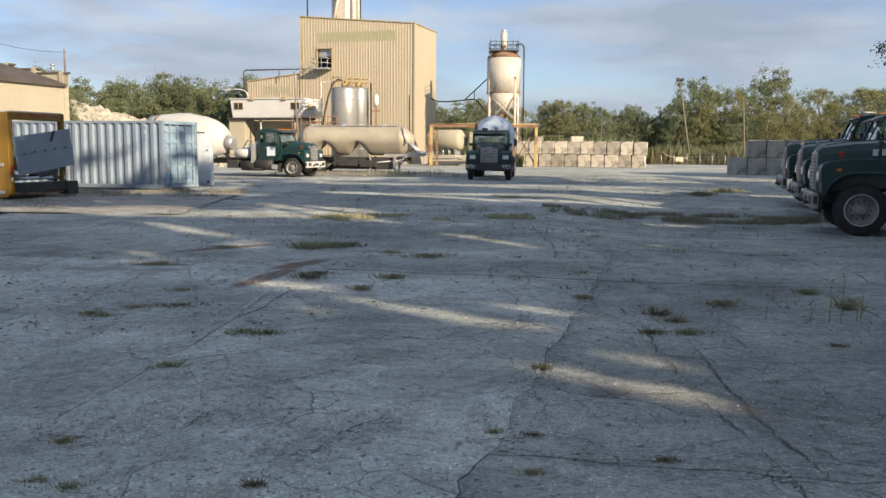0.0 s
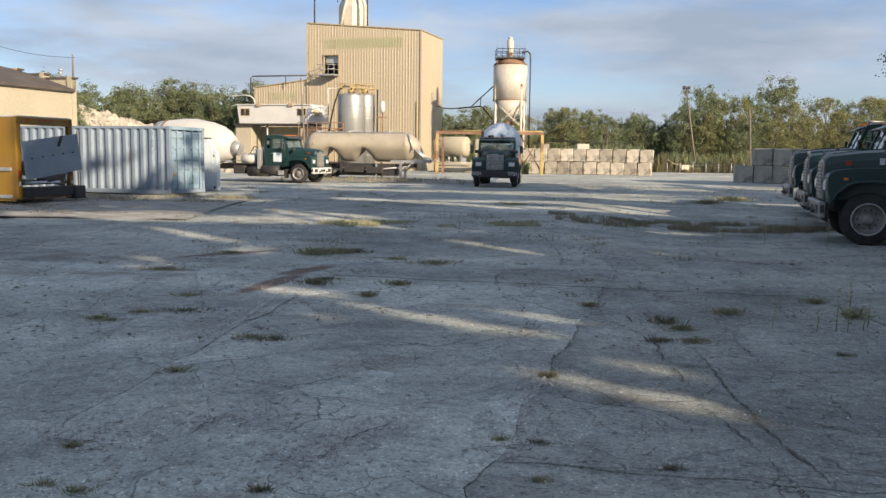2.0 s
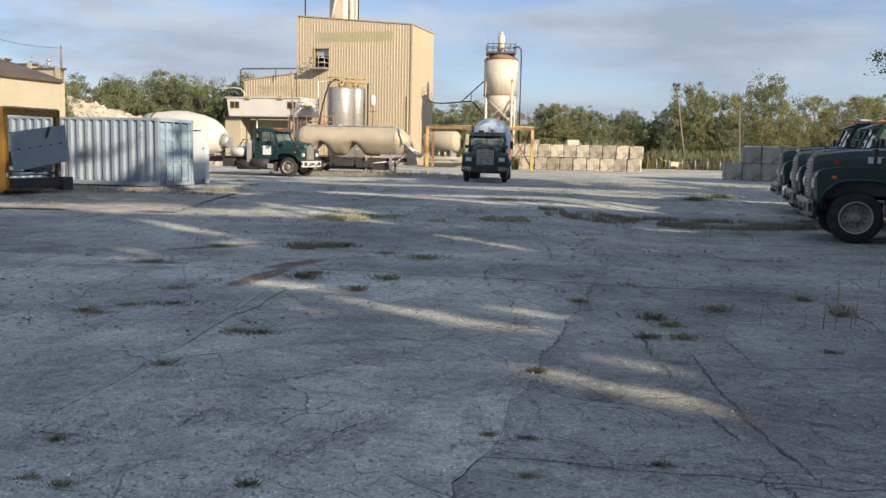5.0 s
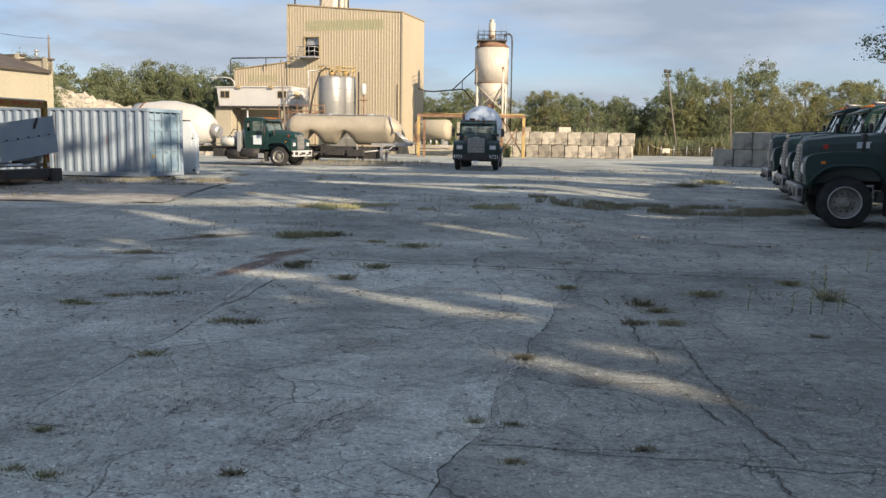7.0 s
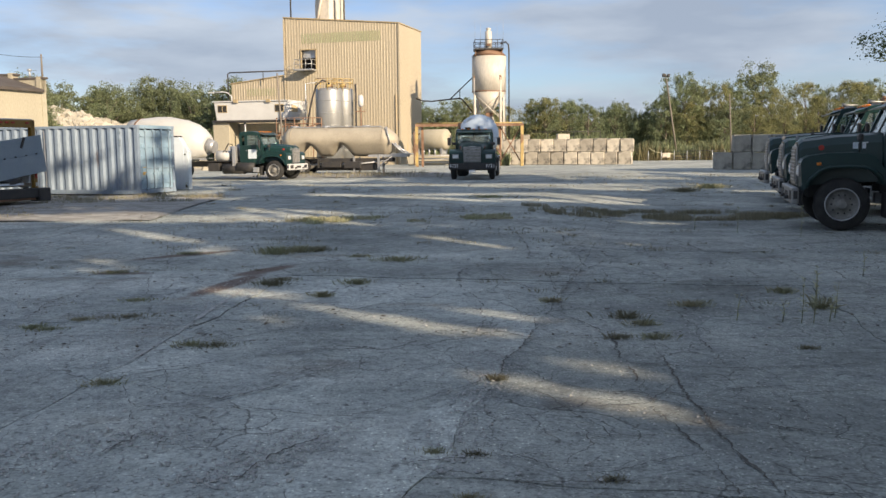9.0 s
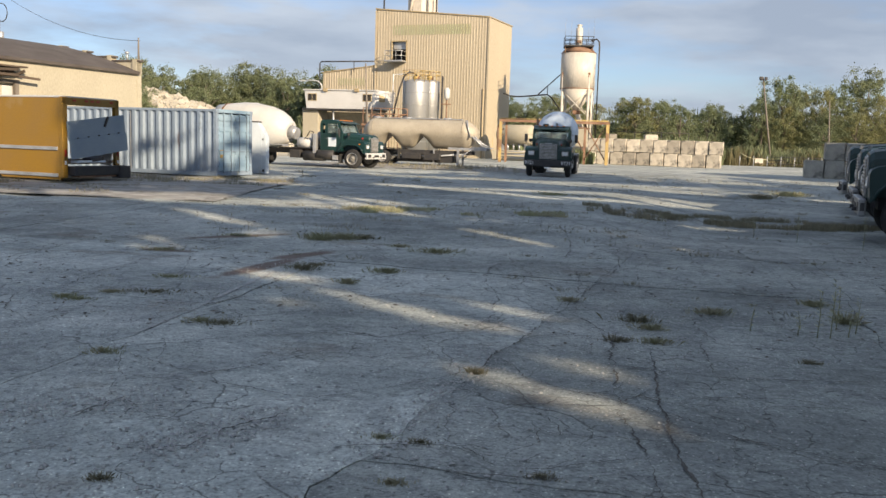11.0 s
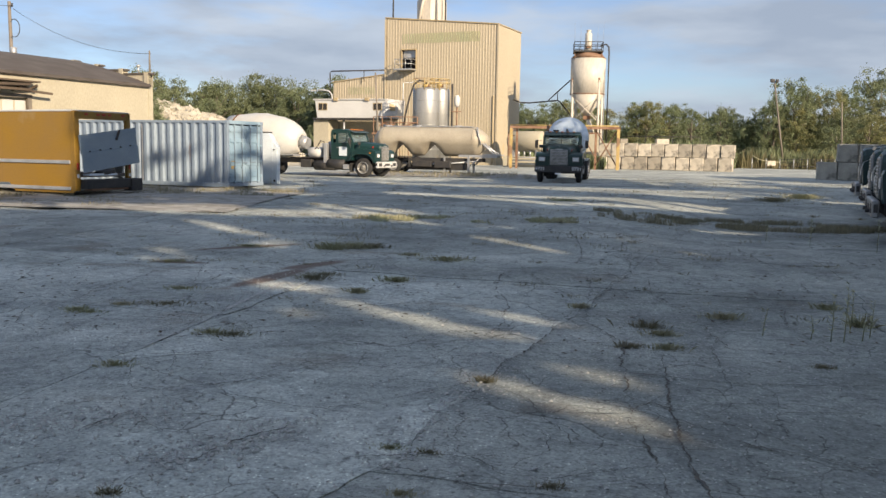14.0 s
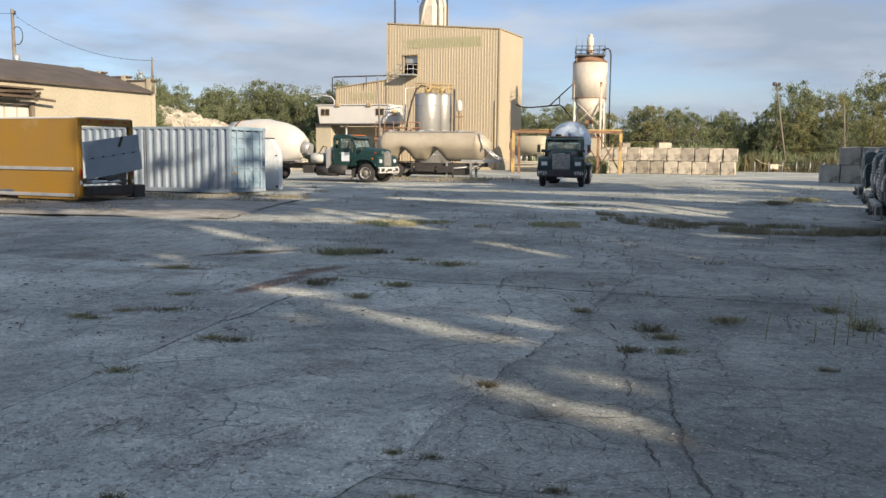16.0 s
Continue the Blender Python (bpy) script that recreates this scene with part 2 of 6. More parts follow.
def ground_material(name, tone, worn):
    """Worn concrete: pale and dark patches, exposed stones, tyre stains, brown silt; worn: how much aggregate shows."""
    m = bpy.data.materials.new(name)
    m.use_nodes = True
    n, l = m.node_tree.nodes, m.node_tree.links
    bsdf, co = n["Principled BSDF"], n.new("ShaderNodeTexCoord")

    def noise_at(scale, detail, rough=0.55, stretch=(1, 1, 1)):
        mp, t = n.new("ShaderNodeMapping"), n.new("ShaderNodeTexNoise")
        mp.inputs["Scale"].default_value = stretch
        l.new(co.outputs["Object"], mp.inputs["Vector"])
        l.new(mp.outputs["Vector"], t.inputs["Vector"])
        t.inputs["Scale"].default_value, t.inputs["Detail"].default_value, t.inputs["Roughness"].default_value = scale, detail, rough
        return t.outputs["Fac"]

    def ramp(fac, stops):
        r = n.new("ShaderNodeValToRGB")
        r.color_ramp.elements[0].position, r.color_ramp.elements[0].color = stops[0][0], (*stops[0][1], 1)
        r.color_ramp.elements[1].position, r.color_ramp.elements[1].color = stops[-1][0], (*stops[-1][1], 1)
        for p, c in stops[1:-1]:
            r.color_ramp.elements.new(p).color = (*c, 1)
        l.new(fac, r.inputs["Fac"])
        return r.outputs["Color"]

    def blend(a, b, fac, kind="MIX"):
        x = n.new("ShaderNodeMix")
        x.data_type, x.blend_type = "RGBA", kind
        l.new(a, x.inputs[6])
        l.new(b, x.inputs[7])
        if isinstance(fac, float):
            x.inputs[0].default_value = fac
        else:
            l.new(fac, x.inputs[0])
        return x.outputs[2]

    base = ramp(noise_at(0.22, 7, 0.6, (0.8, 1.3, 1)), [(p, tuple(tone * v for v in c)) for p, c in ((0.34, (0.228, 0.244, 0.229)), (0.47, (0.322, 0.341, 0.321)), (0.55, (0.365, 0.382, 0.357)), (0.66, (0.485, 0.498, 0.460)))])
    info = n.new("ShaderNodeObjectInfo")
    col0 = ramp(info.outputs["Random"], [(0.0, (0.92, 0.92, 0.925)), (0.5, (1.0, 1.0, 1.0)), (1.0, (1.10, 1.097, 1.09))])
    base = blend(base, col0, 1.0, "MULTIPLY")
    mid = ramp(noise_at(1.7, 7, 0.62), [(0.30, (0.72, 0.72, 0.73)), (0.44, (0.93, 0.93, 0.93)), (0.55, (1.03, 1.03, 1.02)), (0.72, (1.20, 1.19, 1.17))])
    col = blend(base, mid, 1.0, "MULTIPLY")
    col = blend(col, ramp(noise_at(8.0, 6, 0.65), [(0.32, (0.74, 0.74, 0.74)), (0.5, (1, 1, 1)), (0.68, (1.2, 1.2, 1.19))]), 1.0, "MULTIPLY")
    silt = ramp(noise_at(0.5, 6, 0.6, (1, 1.6, 1)), [(0.60, (0, 0, 0)), (0.70, (0.6, 0.6, 0.6))])
    brown = n.new("ShaderNodeRGB")
    brown.outputs[0].default_value = (0.20, 0.165, 0.125, 1)
    col = blend(col, brown.outputs[0], silt)
    grain = noise_at(34, 4, 0.7)
    col = blend(col, ramp(grain, [(0.3, (0.58, 0.58, 0.58)), (0.5, (1, 1, 1)), (0.7, (1.32, 1.32, 1.3))]), 1.0, "MULTIPLY")
    vor = n.new("ShaderNodeTexVoronoi")
    vor.inputs["Scale"].default_value = 30
    l.new(co.outputs["Object"], vor.inputs["Vector"])
    stones = ramp(vor.outputs["Distance"], [(0.16, (1.6 + worn, 1.58 + worn, 1.5 + worn)), (0.30, (1, 1, 1))])
    pick = n.new("ShaderNodeSeparateColor")
    l.new(vor.outputs["Color"], pick.inputs[0])
    col = blend(col, stones, ramp(pick.outputs[0], [(0.74 - 0.18 * worn, (0, 0, 0)), (0.80 - 0.18 * worn, (1, 1, 1))]), "MULTIPLY")
    dark = ramp(vor.outputs["Distance"], [(0.14, (0.45, 0.45, 0.45)), (0.30, (1, 1, 1))])
    col = blend(col, dark, ramp(pick.outputs[1], [(0.74, (0, 0, 0)), (0.80, (1, 1, 1))]), "MULTIPLY")
    pits = ramp(noise_at(15, 2, 0.5), [(0.27, (0.42, 0.42, 0.42)), (0.35, (1, 1, 1))])
    col = blend(col, pits, 1.0, "MULTIPLY")
    # broken plates, each of its own tone, with hairlines between some of them
    bend, plus = n.new("ShaderNodeTexNoise"), n.new("ShaderNodeVectorMath")
    bend.inputs["Scale"].default_value, bend.inputs["Detail"].default_value = 1.3, 5
    plus.operation = "MULTIPLY_ADD"
    plus.inputs[1].default_value = (0.9, 0.9, 0)
    l.new(co.outputs["Object"], bend.inputs["Vector"])
    l.new(bend.outputs["Color"], plus.inputs[0])
    l.new(co.outputs["Object"], plus.inputs[2])
    for scale, low, high, line in ((0.62, 0.86, 1.13, 0.010), (1.7, 0.95, 1.05, 0.016)):
        cell, edge = n.new("ShaderNodeTexVoronoi"), n.new("ShaderNodeTexVoronoi")
        edge.feature = "DISTANCE_TO_EDGE"
        for v in (cell, edge):
            v.voronoi_dimensions = "2D"
            v.inputs["Scale"].default_value = scale
            l.new(plus.outputs[0], v.inputs["Vector"])
        tint = n.new("ShaderNodeSeparateColor")
        l.new(cell.outputs["Color"], tint.inputs[0])
        col = blend(col, ramp(tint.outputs[0], [(0.0, (low, low, low)), (1.0, (high, high, high))]), 1.0, "MULTIPLY")
        hair = ramp(edge.outputs["Distance"], [(line * 0.35, (0.36, 0.35, 0.34)), (line, (1, 1, 1))])
        col = blend(col, hair, ramp(noise_at(0.8, 3), [(0.46, (0, 0, 0)), (0.56, (0.9, 0.9, 0.9))]), "MULTIPLY")
    # brown stain along an old joint
    for loc, turn, size in (((-2.85, 13.5, 0), -0.28, (0.30, 1.6, 5)), ((-2.55, 14.9, 0), -0.6, (0.30, 1.0, 5)), ((-4.9, 14.75, 0), 1.5, (0.2, 0.7, 5)), ((-4.4, 16.9, 0), -1.0, (0.25, 1.5, 5))):
        em, eg, et = n.new("ShaderNodeMapping"), n.new("ShaderNodeTexGradient"), n.new("ShaderNodeMath")
        em.vector_type, eg.gradient_type, et.operation = "TEXTURE", "SPHERICAL", "MULTIPLY"
        em.inputs["Location"].default_value, em.inputs["Rotation"].default_value, em.inputs["Scale"].default_value = loc, (0, 0, turn), size
        l.new(co.outputs["Object"], em.inputs["Vector"])
        l.new(em.outputs["Vector"], eg.inputs["Vector"])
        l.new(eg.outputs["Fac"], et.inputs[0])
        l.new(noise_at(3.5, 6, 0.7), et.inputs[1])
        rust = n.new("ShaderNodeRGB")
        rust.outputs[0].default_value = (0.155, 0.105, 0.080, 1)
        col = blend(col, rust.outputs[0], ramp(et.outputs[0], [(0.08, (0, 0, 0)), (0.24, (0.9, 0.9, 0.9))]))
    l.new(col, bsdf.inputs["Base Color"])
    bsdf.inputs["Roughness"].default_value = 0.92
    bp, bp2 = n.new("ShaderNodeBump"), n.new("ShaderNodeBump")
    bp.inputs["Strength"].default_value, bp.inputs["Distance"].default_value = 0.8, 0.015
    bp2.inputs["Strength"].default_value, bp2.inputs["Distance"].default_value = 0.5, 0.05
    l.new(grain, bp.inputs["Height"])
    l.new(noise_at(2.2, 5), bp2.inputs["Height"])
    l.new(bp2.outputs["Normal"], bp.inputs["Normal"])
    l.new(bp.outputs["Normal"], bsdf.inputs["Normal"])
    return m


# one worn concrete in three tones: plain, paler, darker
GROUND = ground_material("worn_concrete_yard", 1.0, 0.5)
GROUND_PALE = ground_material("pale_worn_concrete", 1.27, 0.3)
GROUND_DARKER = ground_material("darker_worn_concrete", 0.90, 0.4)
SILT = mat("dry_silt", (0.33, 0.32, 0.295), (0.215, 0.20, 0.175), 0.95, scale=1.4, fine=30, bump=0.5, spot=(0.36, 0.345, 0.31), spot_at=0.52, spot_scale=2.2)


# ---- mesh tools ----
def smooth_step(a):
    a = min(1, max(0, a))
    return a * a * (3 - 2 * a)


def gz(x, y):
    """Height of the yard: it dips gently before the camera."""
    return -0.36 * (1 - smooth_step((y - 12 - 12 * smooth_step((x - 2) / 6)) / 18))


def box(bm, c, s, rot=None, bev=0.0):
    m = Matrix.Translation(c) @ (rot.to_4x4() if rot else Matrix()) @ Matrix.Diagonal((*s, 1))
    v = bmesh.ops.create_cube(bm, size=1, matrix=m)["verts"]
    if bev:
        bmesh.ops.bevel(bm, geom=list({e for q in v for e in q.link_edges}), offset=bev, segments=2, affect="EDGES", profile=0.5)


def cyl(bm, p0, p1, r0, r1=None, seg=14):
    p0, p1 = Vector(p0), Vector(p1)
    d = p1 - p0
    m = Matrix.Translation((p0 + p1) / 2) @ d.to_track_quat("Z", "Y").to_matrix().to_4x4()
    v = bmesh.ops.create_cone(bm, cap_ends=True, segments=seg, radius1=r0, radius2=r0 if r1 is None else r1, depth=d.length, matrix=m)["verts"]
    for f in {f for q in v for f in q.link_faces}:
        f.smooth = len(f.verts) == 4


def tube(bm, pts, r, seg=8):
    pts, rings = [Vector(p) for p in pts], []
    for i, p in enumerate(pts):
        d = (pts[min(i + 1, len(pts) - 1)] - pts[max(i - 1, 0)]).normalized()
        q = d.to_track_quat("Z", "Y").to_matrix()
        rr = r[i] if isinstance(r, (list, tuple)) else r
        rings.append([bm.verts.new(p + q @ Vector((rr * math.cos(k * math.tau / seg), rr * math.sin(k * math.tau / seg), 0))) for k in range(seg)])
    for a, b in zip(rings, rings[1:]):
        for k in range(seg):
            bm.faces.new((a[k], a[(k + 1) % seg], b[(k + 1) % seg], b[k])).smooth = True
    bm.faces.new(rings[0][::-1])
    bm.faces.new(rings[-1])


def lathe(bm, profile, p0, axis, seg=32, caps=True):
    """Turns (distance, radius) pairs round the line from p0 along axis."""
    q = Vector(axis).to_track_quat("Z", "Y").to_matrix()
    rings = []
    for s, r in profile:
        rings.append([bm.verts.new(Vector(p0) + q @ Vector((r * math.cos(k * math.tau / seg), r * math.sin(k * math.tau / seg), s))) for k in range(seg)])
    for a, b in zip(rings, rings[1:]):
        for k in range(seg):
            bm.faces.new((a[k], a[(k + 1) % seg], b[(k + 1) % seg], b[k])).smooth = True
    if caps:
        bm.faces.new(rings[0][::-1])
        bm.faces.new(rings[-1])


def prism(bm, poly, y0, y1, bev=0.0, taper=None):
    """A polygon in x and z, extruded from y0 to y1."""
    a = [bm.verts.new((x, y0, z)) for x, z in poly]
    b = [bm.verts.new((x, y1, z)) for x, z in poly]
    n = len(poly)
    made = [bm.faces.new(a), bm.faces.new(b[::-1])]
    for i in range(n):
        made.append(bm.faces.new((a[i], b[i], b[(i + 1) % n], a[(i + 1) % n])))
    if bev:
        bmesh.ops.bevel(bm, geom=list({e for f in made for e in f.edges}), offset=bev, segments=2, affect="EDGES", profile=0.5)


def loft(bm, sections):
    """Skins closed sections, each a list of points of one length."""
    rings = [[bm.verts.new(p) for p in s] for s in sections]
    n = len(rings[0])
    for a, b in zip(rings, rings[1:]):
        for k in range(n):
            bm.faces.new((a[k], a[(k + 1) % n], b[(k + 1) % n], b[k]))
    bm.faces.new(rings[0][::-1])
    bm.faces.new(rings[-1])


def shape(fn, *args, **kw):
    bm = bmesh.new()
    fn(bm, *args, **kw)
    return bm


def part(name, bm, material, parent=None, label="", at=None):
    bmesh.ops.recalc_face_normals(bm, faces=bm.faces)
    me = bpy.data.meshes.new(name)
    bm.to_mesh(me)
    bm.free()
    me.materials.append(material)
    ob = new(name, me)
    if parent:
        ob.parent = parent
    if at:
        ob.matrix_basis = at
    if label:
        ob["label"] = label
    return ob


def thing(name, m, label, category, group="", kind=""):
    ob = new(name)
    ob.empty_display_size = 0.2
    ob.matrix_basis = m
    return tagged(ob, label, category, group, kind)


def raw(name, verts, faces, material, parent=None, smooth=False):
    me = bpy.data.meshes.new(name)
    me.from_pydata(verts, [], faces)
    me.materials.append(material)
    if smooth:
        me.polygons.foreach_set("use_smooth", [True] * len(faces))
    ob = new(name, me)
    if parent:
        ob.parent = parent
    return ob


def letters(text, size, material, parent, m, depth=0.006):
    c = bpy.data.curves.new("lettering", "FONT")
    c.body, c.size, c.extrude, c.align_x, c.align_y = text, size, depth, "CENTER", "CENTER"
    t = new("lettering_curve", c)
    me = bpy.data.meshes.new_from_object(t)
    bpy.data.objects.remove(t)
    me.materials.append(material)
    ob = new("lettering", me)
    ob.parent, ob.matrix_basis = parent, m
    return ob


# ---- ground ----
def build_ground():
    xs = sorted({round(-14 + 0.5 * i, 2) for i in range(57)} | {-3000, -800, -300, -150, -80, -50, -30, -20, 20, 30, 50, 80, 150, 300, 800, 3000})
    ys = sorted({round(2 + 0.5 * i, 2) for i in range(73)} | {-3000, -800, -300, -100, -60, -30, -10, -4, 0, 45, 55, 70, 90, 120, 160, 300, 800, 3000})
    verts = [(x, y, gz(x, y) - (0.035 if abs(x) < 12.8 and -5 < y < 35 else 0)) for y in ys for x in xs]
    w = len(xs)
    faces = [(j * w + i, j * w + i + 1, (j + 1) * w + i + 1, (j + 1) * w + i) for j in range(len(ys) - 1) for i in range(w - 1)]
    return tagged(raw("ground", verts, faces, GROUND, smooth=True), "cracked pale concrete yard with silt and worn patches", "ground", kind="structure")


ground = build_ground()
GRID = radians(-17)        # the plant's walls stand at this turn
LANE_U, LANE_V = Vector((math.cos(radians(-12)), math.sin(radians(-12)), 0)), Vector((-math.sin(radians(-12)), math.cos(radians(-12)), 0))   # lanes of the slabs
U, V = Vector((math.cos(GRID), math.sin(GRID), 0)), Vector((-math.sin(GRID), math.cos(GRID), 0))


def corrugated(length, z0, top, pitch, depth):
    """A ribbed sheet along x from 0 to length, ribs towards -y; top(x) gives its upper edge."""
    verts, faces, n = [], [], int(length / pitch)
    prof = [(0.0, 0.0), (0.55, 0.0), (0.66, -depth), (0.89, -depth)]
    pts = [((i + a) * length / n, d) for i in range(n) for a, d in prof] + [(length, 0.0)]
    for x, y in pts:
        verts += [(x, y, z0), (x, y, top(x))]
    for i in range(len(pts) - 1):
        faces.append((2 * i, 2 * i + 2, 2 * i + 3, 2 * i + 1))
    k = len(verts)
    for x in (0, length):
        verts += [(x, 0.16, z0), (x, 0.16, top(x))]
    faces += [(k + 1, k + 3, k + 2, k), (0, 1, k + 1, k), (2 * len(pts) - 2, k + 2, k + 3, 2 * len(pts) - 1)]
    return verts, faces


# ---- plant building ----
def build_plant():
    w, d = 12.56, 7.3
    b = thing("plant_building", pose(-14.94, 93.84, 0, 0, 0, -17), "tall cream ribbed-metal concrete plant building in sun", "building")
    eave = lambda x: 15.1 - 1.08 * x / w
    # front wall in four strips, so that the loading door goes through it
    x0, x1, z0, z1 = 1.92, 3.52, 9.80, 11.78
    strips = [(0, x0, 0, eave), (x1, w, 0, eave), (x0, x1, 0, lambda x: z0), (x0, x1, z1, eave)]
    for a, c, low, top in strips:
        v, f = corrugated(c - a, low, lambda x, a=a, top=top: top(x + a), 0.30, 0.022)
        raw("front_wall", v, f, CREAM, b).location = (a, 0, 0)
    v, f = corrugated(d, 0, lambda x: 14.02, 0.30, 0.012)
    raw("side_wall", v, f, CREAM, b).matrix_basis = pose(w, 0, 0, 0, 0, 90)
    v, f = corrugated(d, 0, lambda x: 15.1, 0.30, 0.03)
    raw("side_wall", v, f, CREAM, b).matrix_basis = pose(0, d, 0, 0, 0, -90)
    v, f = corrugated(w, 0, lambda x: eave(w - x), 0.30, 0.03)
    raw("rear_wall", v, f, CREAM, b).matrix_basis = pose(w, d, 0, 0, 0, 180)
    part("roof", shape(prism, [(-0.06, 15.12), (w + 0.08, 14.03), (w + 0.08, 14.13), (-0.06, 15.24)], -0.10, d + 0.1), TRIM, b, "thin tan metal roof edge")
    part("corner_trim", shape(box, (w + 0.02, -0.02, 7.0), (0.16, 0.16, 14.0)), CREAM, b)
    part("corner_trim", shape(box, (0.0, -0.04, 7.5), (0.14, 0.12, 15.0)), CREAM, b)
    # faded sign band following the ribs
    bm = bmesh.new()
    n = 29
    for i in range(n):
        x = 1.95 + i * 0.30
        box(bm, (x + 0.10, -0.034, 12.95), (0.13, 0.012, 1.0))
        box(bm, (x + 0.245, -0.004, 12.95), (0.15, 0.012, 1.0))
    part("sign_band", bm, GREENSTRIPE, b, "faded green painted-over sign band")
    door = part("loading_door", shape(box, ((x0 + x1) / 2, 0.35, 11.4), (1.55, 0.06, 0.75)), STEEL, b, "half-raised grey roller door over a dark opening")
    # near-black plate paints the darkness inside the doorway
    part("door_recess", shape(box, ((x0 + x1) / 2, 1.2, (z0 + z1) / 2), (1.9, 0.1, 2.3)), VOID, b)
    bm = bmesh.new()
    for xx in (x0 - 0.05, x1 + 0.05):
        box(bm, (xx, -0.03, (z0 + z1) / 2), (0.10, 0.14, z1 - z0 + 0.2))
    box(bm, ((x0 + x1) / 2, -0.03, z1 + 0.05), (x1 - x0 + 0.2, 0.14, 0.10))
    part("door_frame", bm, TRIM, b)
    bal = part("balcony", shape(box, (2.6, -0.62, 9.72), (2.0, 1.25, 0.14)), STEEL, b, "small steel balcony with railing")
    for xx in (1.65, 2.25, 2.9, 3.55):
        part("rail_post", shape(cyl, (xx, -1.2, 9.78), (xx, -1.2, 10.75), 0.028), STEEL, bal)
    for z in (10.28, 10.75):
        part("rail", shape(cyl, (1.65, -1.2, z), (3.55, -1.2, z), 0.028), STEEL, bal)
        part("rail", shape(cyl, (1.65, -1.2, z), (1.65, -0.05, z), 0.028), STEEL, bal)
        part("rail", shape(cyl, (3.55, -1.2, z), (3.55, -0.05, z), 0.028), STEEL, bal)
    for i in range(3):
        part("rail_brace", shape(cyl, (1.6 - i * 0.45, -0.5, 9.75 + i * 0.25), (1.65 - i * 0.5, -0.05, 9.55), 0.02), STEEL, bal)
    # low annex with sloping roof
    v, f = corrugated(6.3, 0, lambda x: 8.55 + 0.72 * x / 6.3, 0.30, 0.032)
    raw("annex_wall", v, f, CREAM, b).location = (-6.3, 0.03, 0)
    v, f = corrugated(d, 0, lambda x: 8.5, 0.30, 0.03)
    raw("annex_wall", v, f, CREAM, b).matrix_basis = pose(-6.3, d, 0, 0, 0, -90)
    part("annex_roof", shape(prism, [(-6.4, 8.55), (-0.02, 9.28), (-0.02, 9.38), (-6.4, 8.66)], -0.08, d), TRIM, b)
    bm = bmesh.new()
    for i in range(11):
        box(bm, (-4.4 + i * 0.30, -0.004, 7.65), (0.13, 0.012, 0.75))
        box(bm, (-4.255 + i * 0.30, 0.026, 7.65), (0.15, 0.012, 0.75))
    part("sign_band", bm, GREENSTRIPE, b)
    # pipe frame over the annex
    pts = [(-6.55, -0.3, 0.0), (-6.55, -0.3, 9.6), (-6.3, -0.3, 9.75), (0.0, -0.3, 9.75)]
    part("pipe", shape(tube, pts, 0.07), DARK, b, "dark steel pipe on posts")
    part("pipe_post", shape(cyl, (-2.4, -0.3, 8.6), (-2.4, -0.3, 9.75), 0.045), DARK, b)
    # small door of the side face
    part("side_door", shape(box, (w + 0.07, 4.6, 2.1), (0.06, 1.1, 2.3)), RUST, b, "rusty brown side door frame")
    part("downpipe", shape(cyl, (w - 0.35, -0.1, 0), (w - 0.35, -0.1, 7.0), 0.05), TRIM, b)
    return b


build_plant()


def build_roof_bin():
    """The hopper and its pipes on the plant's roof."""
    b = thing("roof_hopper", pose(-10.4, 96.6, 14.6, 0, 0, -17), "cream steel hopper with pipes on the plant roof", "hopper")
    prof = [(1.62, 0.0), (1.62, 2.6), (1.05, 3.9), (0.95, 4.4)]
    secs = [[(r * math.cos(k * math.tau / 10), r * math.sin(k * math.tau / 10), z) for k in range(10)] for r, z in prof]
    part("body", shape(loft, secs), SILOW, b)
    part("chute", shape(tube, [(0.1, -1.3, 4.4), (-0.35, -1.75, 2.2), (-0.75, -1.8, 0.1)], 0.14), SILOW, b)
    part("chute", shape(tube, [(0.9, -0.9, 4.2), (1.15, -1.25, 3.3), (1.15, -1.3, 0.1)], 0.10), STEEL, b)
    part("filter_box", shape(box, (0.1, -0.1, 4.9), (1.5, 1.3, 1.0), None, 0.05), SILOW, b)
    part("fan", shape(cyl, (0.9, -0.7, 4.25), (0.9, -1.1, 4.25), 0.35), STEEL, b)
    part("fan", shape(cyl, (0.2, -1.05, 4.5), (0.2, -1.4, 4.5), 0.28), STEEL, b)
    arc = [(-3.55, -2.2, -0.2), (-3.55, -2.2, 3.2)] + [(-3.55 + 1.1 * (1 - math.cos(a)), -2.2 + 0.3 * a, 3.2 + 0.95 * math.sin(a)) for a in (0.3, 0.6, 0.9, 1.2, 1.57)] + [(-0.9, -1.2, 4.15), (-0.4, -0.9, 4.1)]
    part("pipe", shape(tube, arc, 0.085), DARK, b, "dark curved filling pipe")
    arc = [(1.95, -0.9, -0.4), (1.95, -0.9, 3.4), (1.85, -0.9, 3.8), (1.5, -0.8, 4.1), (1.0, -0.7, 4.2)]
    part("pipe", shape(tube, arc, 0.085), DARK, b)
    part("hanger", shape(cyl, (-1.3, -1.3, 4.15), (-1.3, -1.3, 3.0), 0.03), DARK, b)


build_roof_bin()


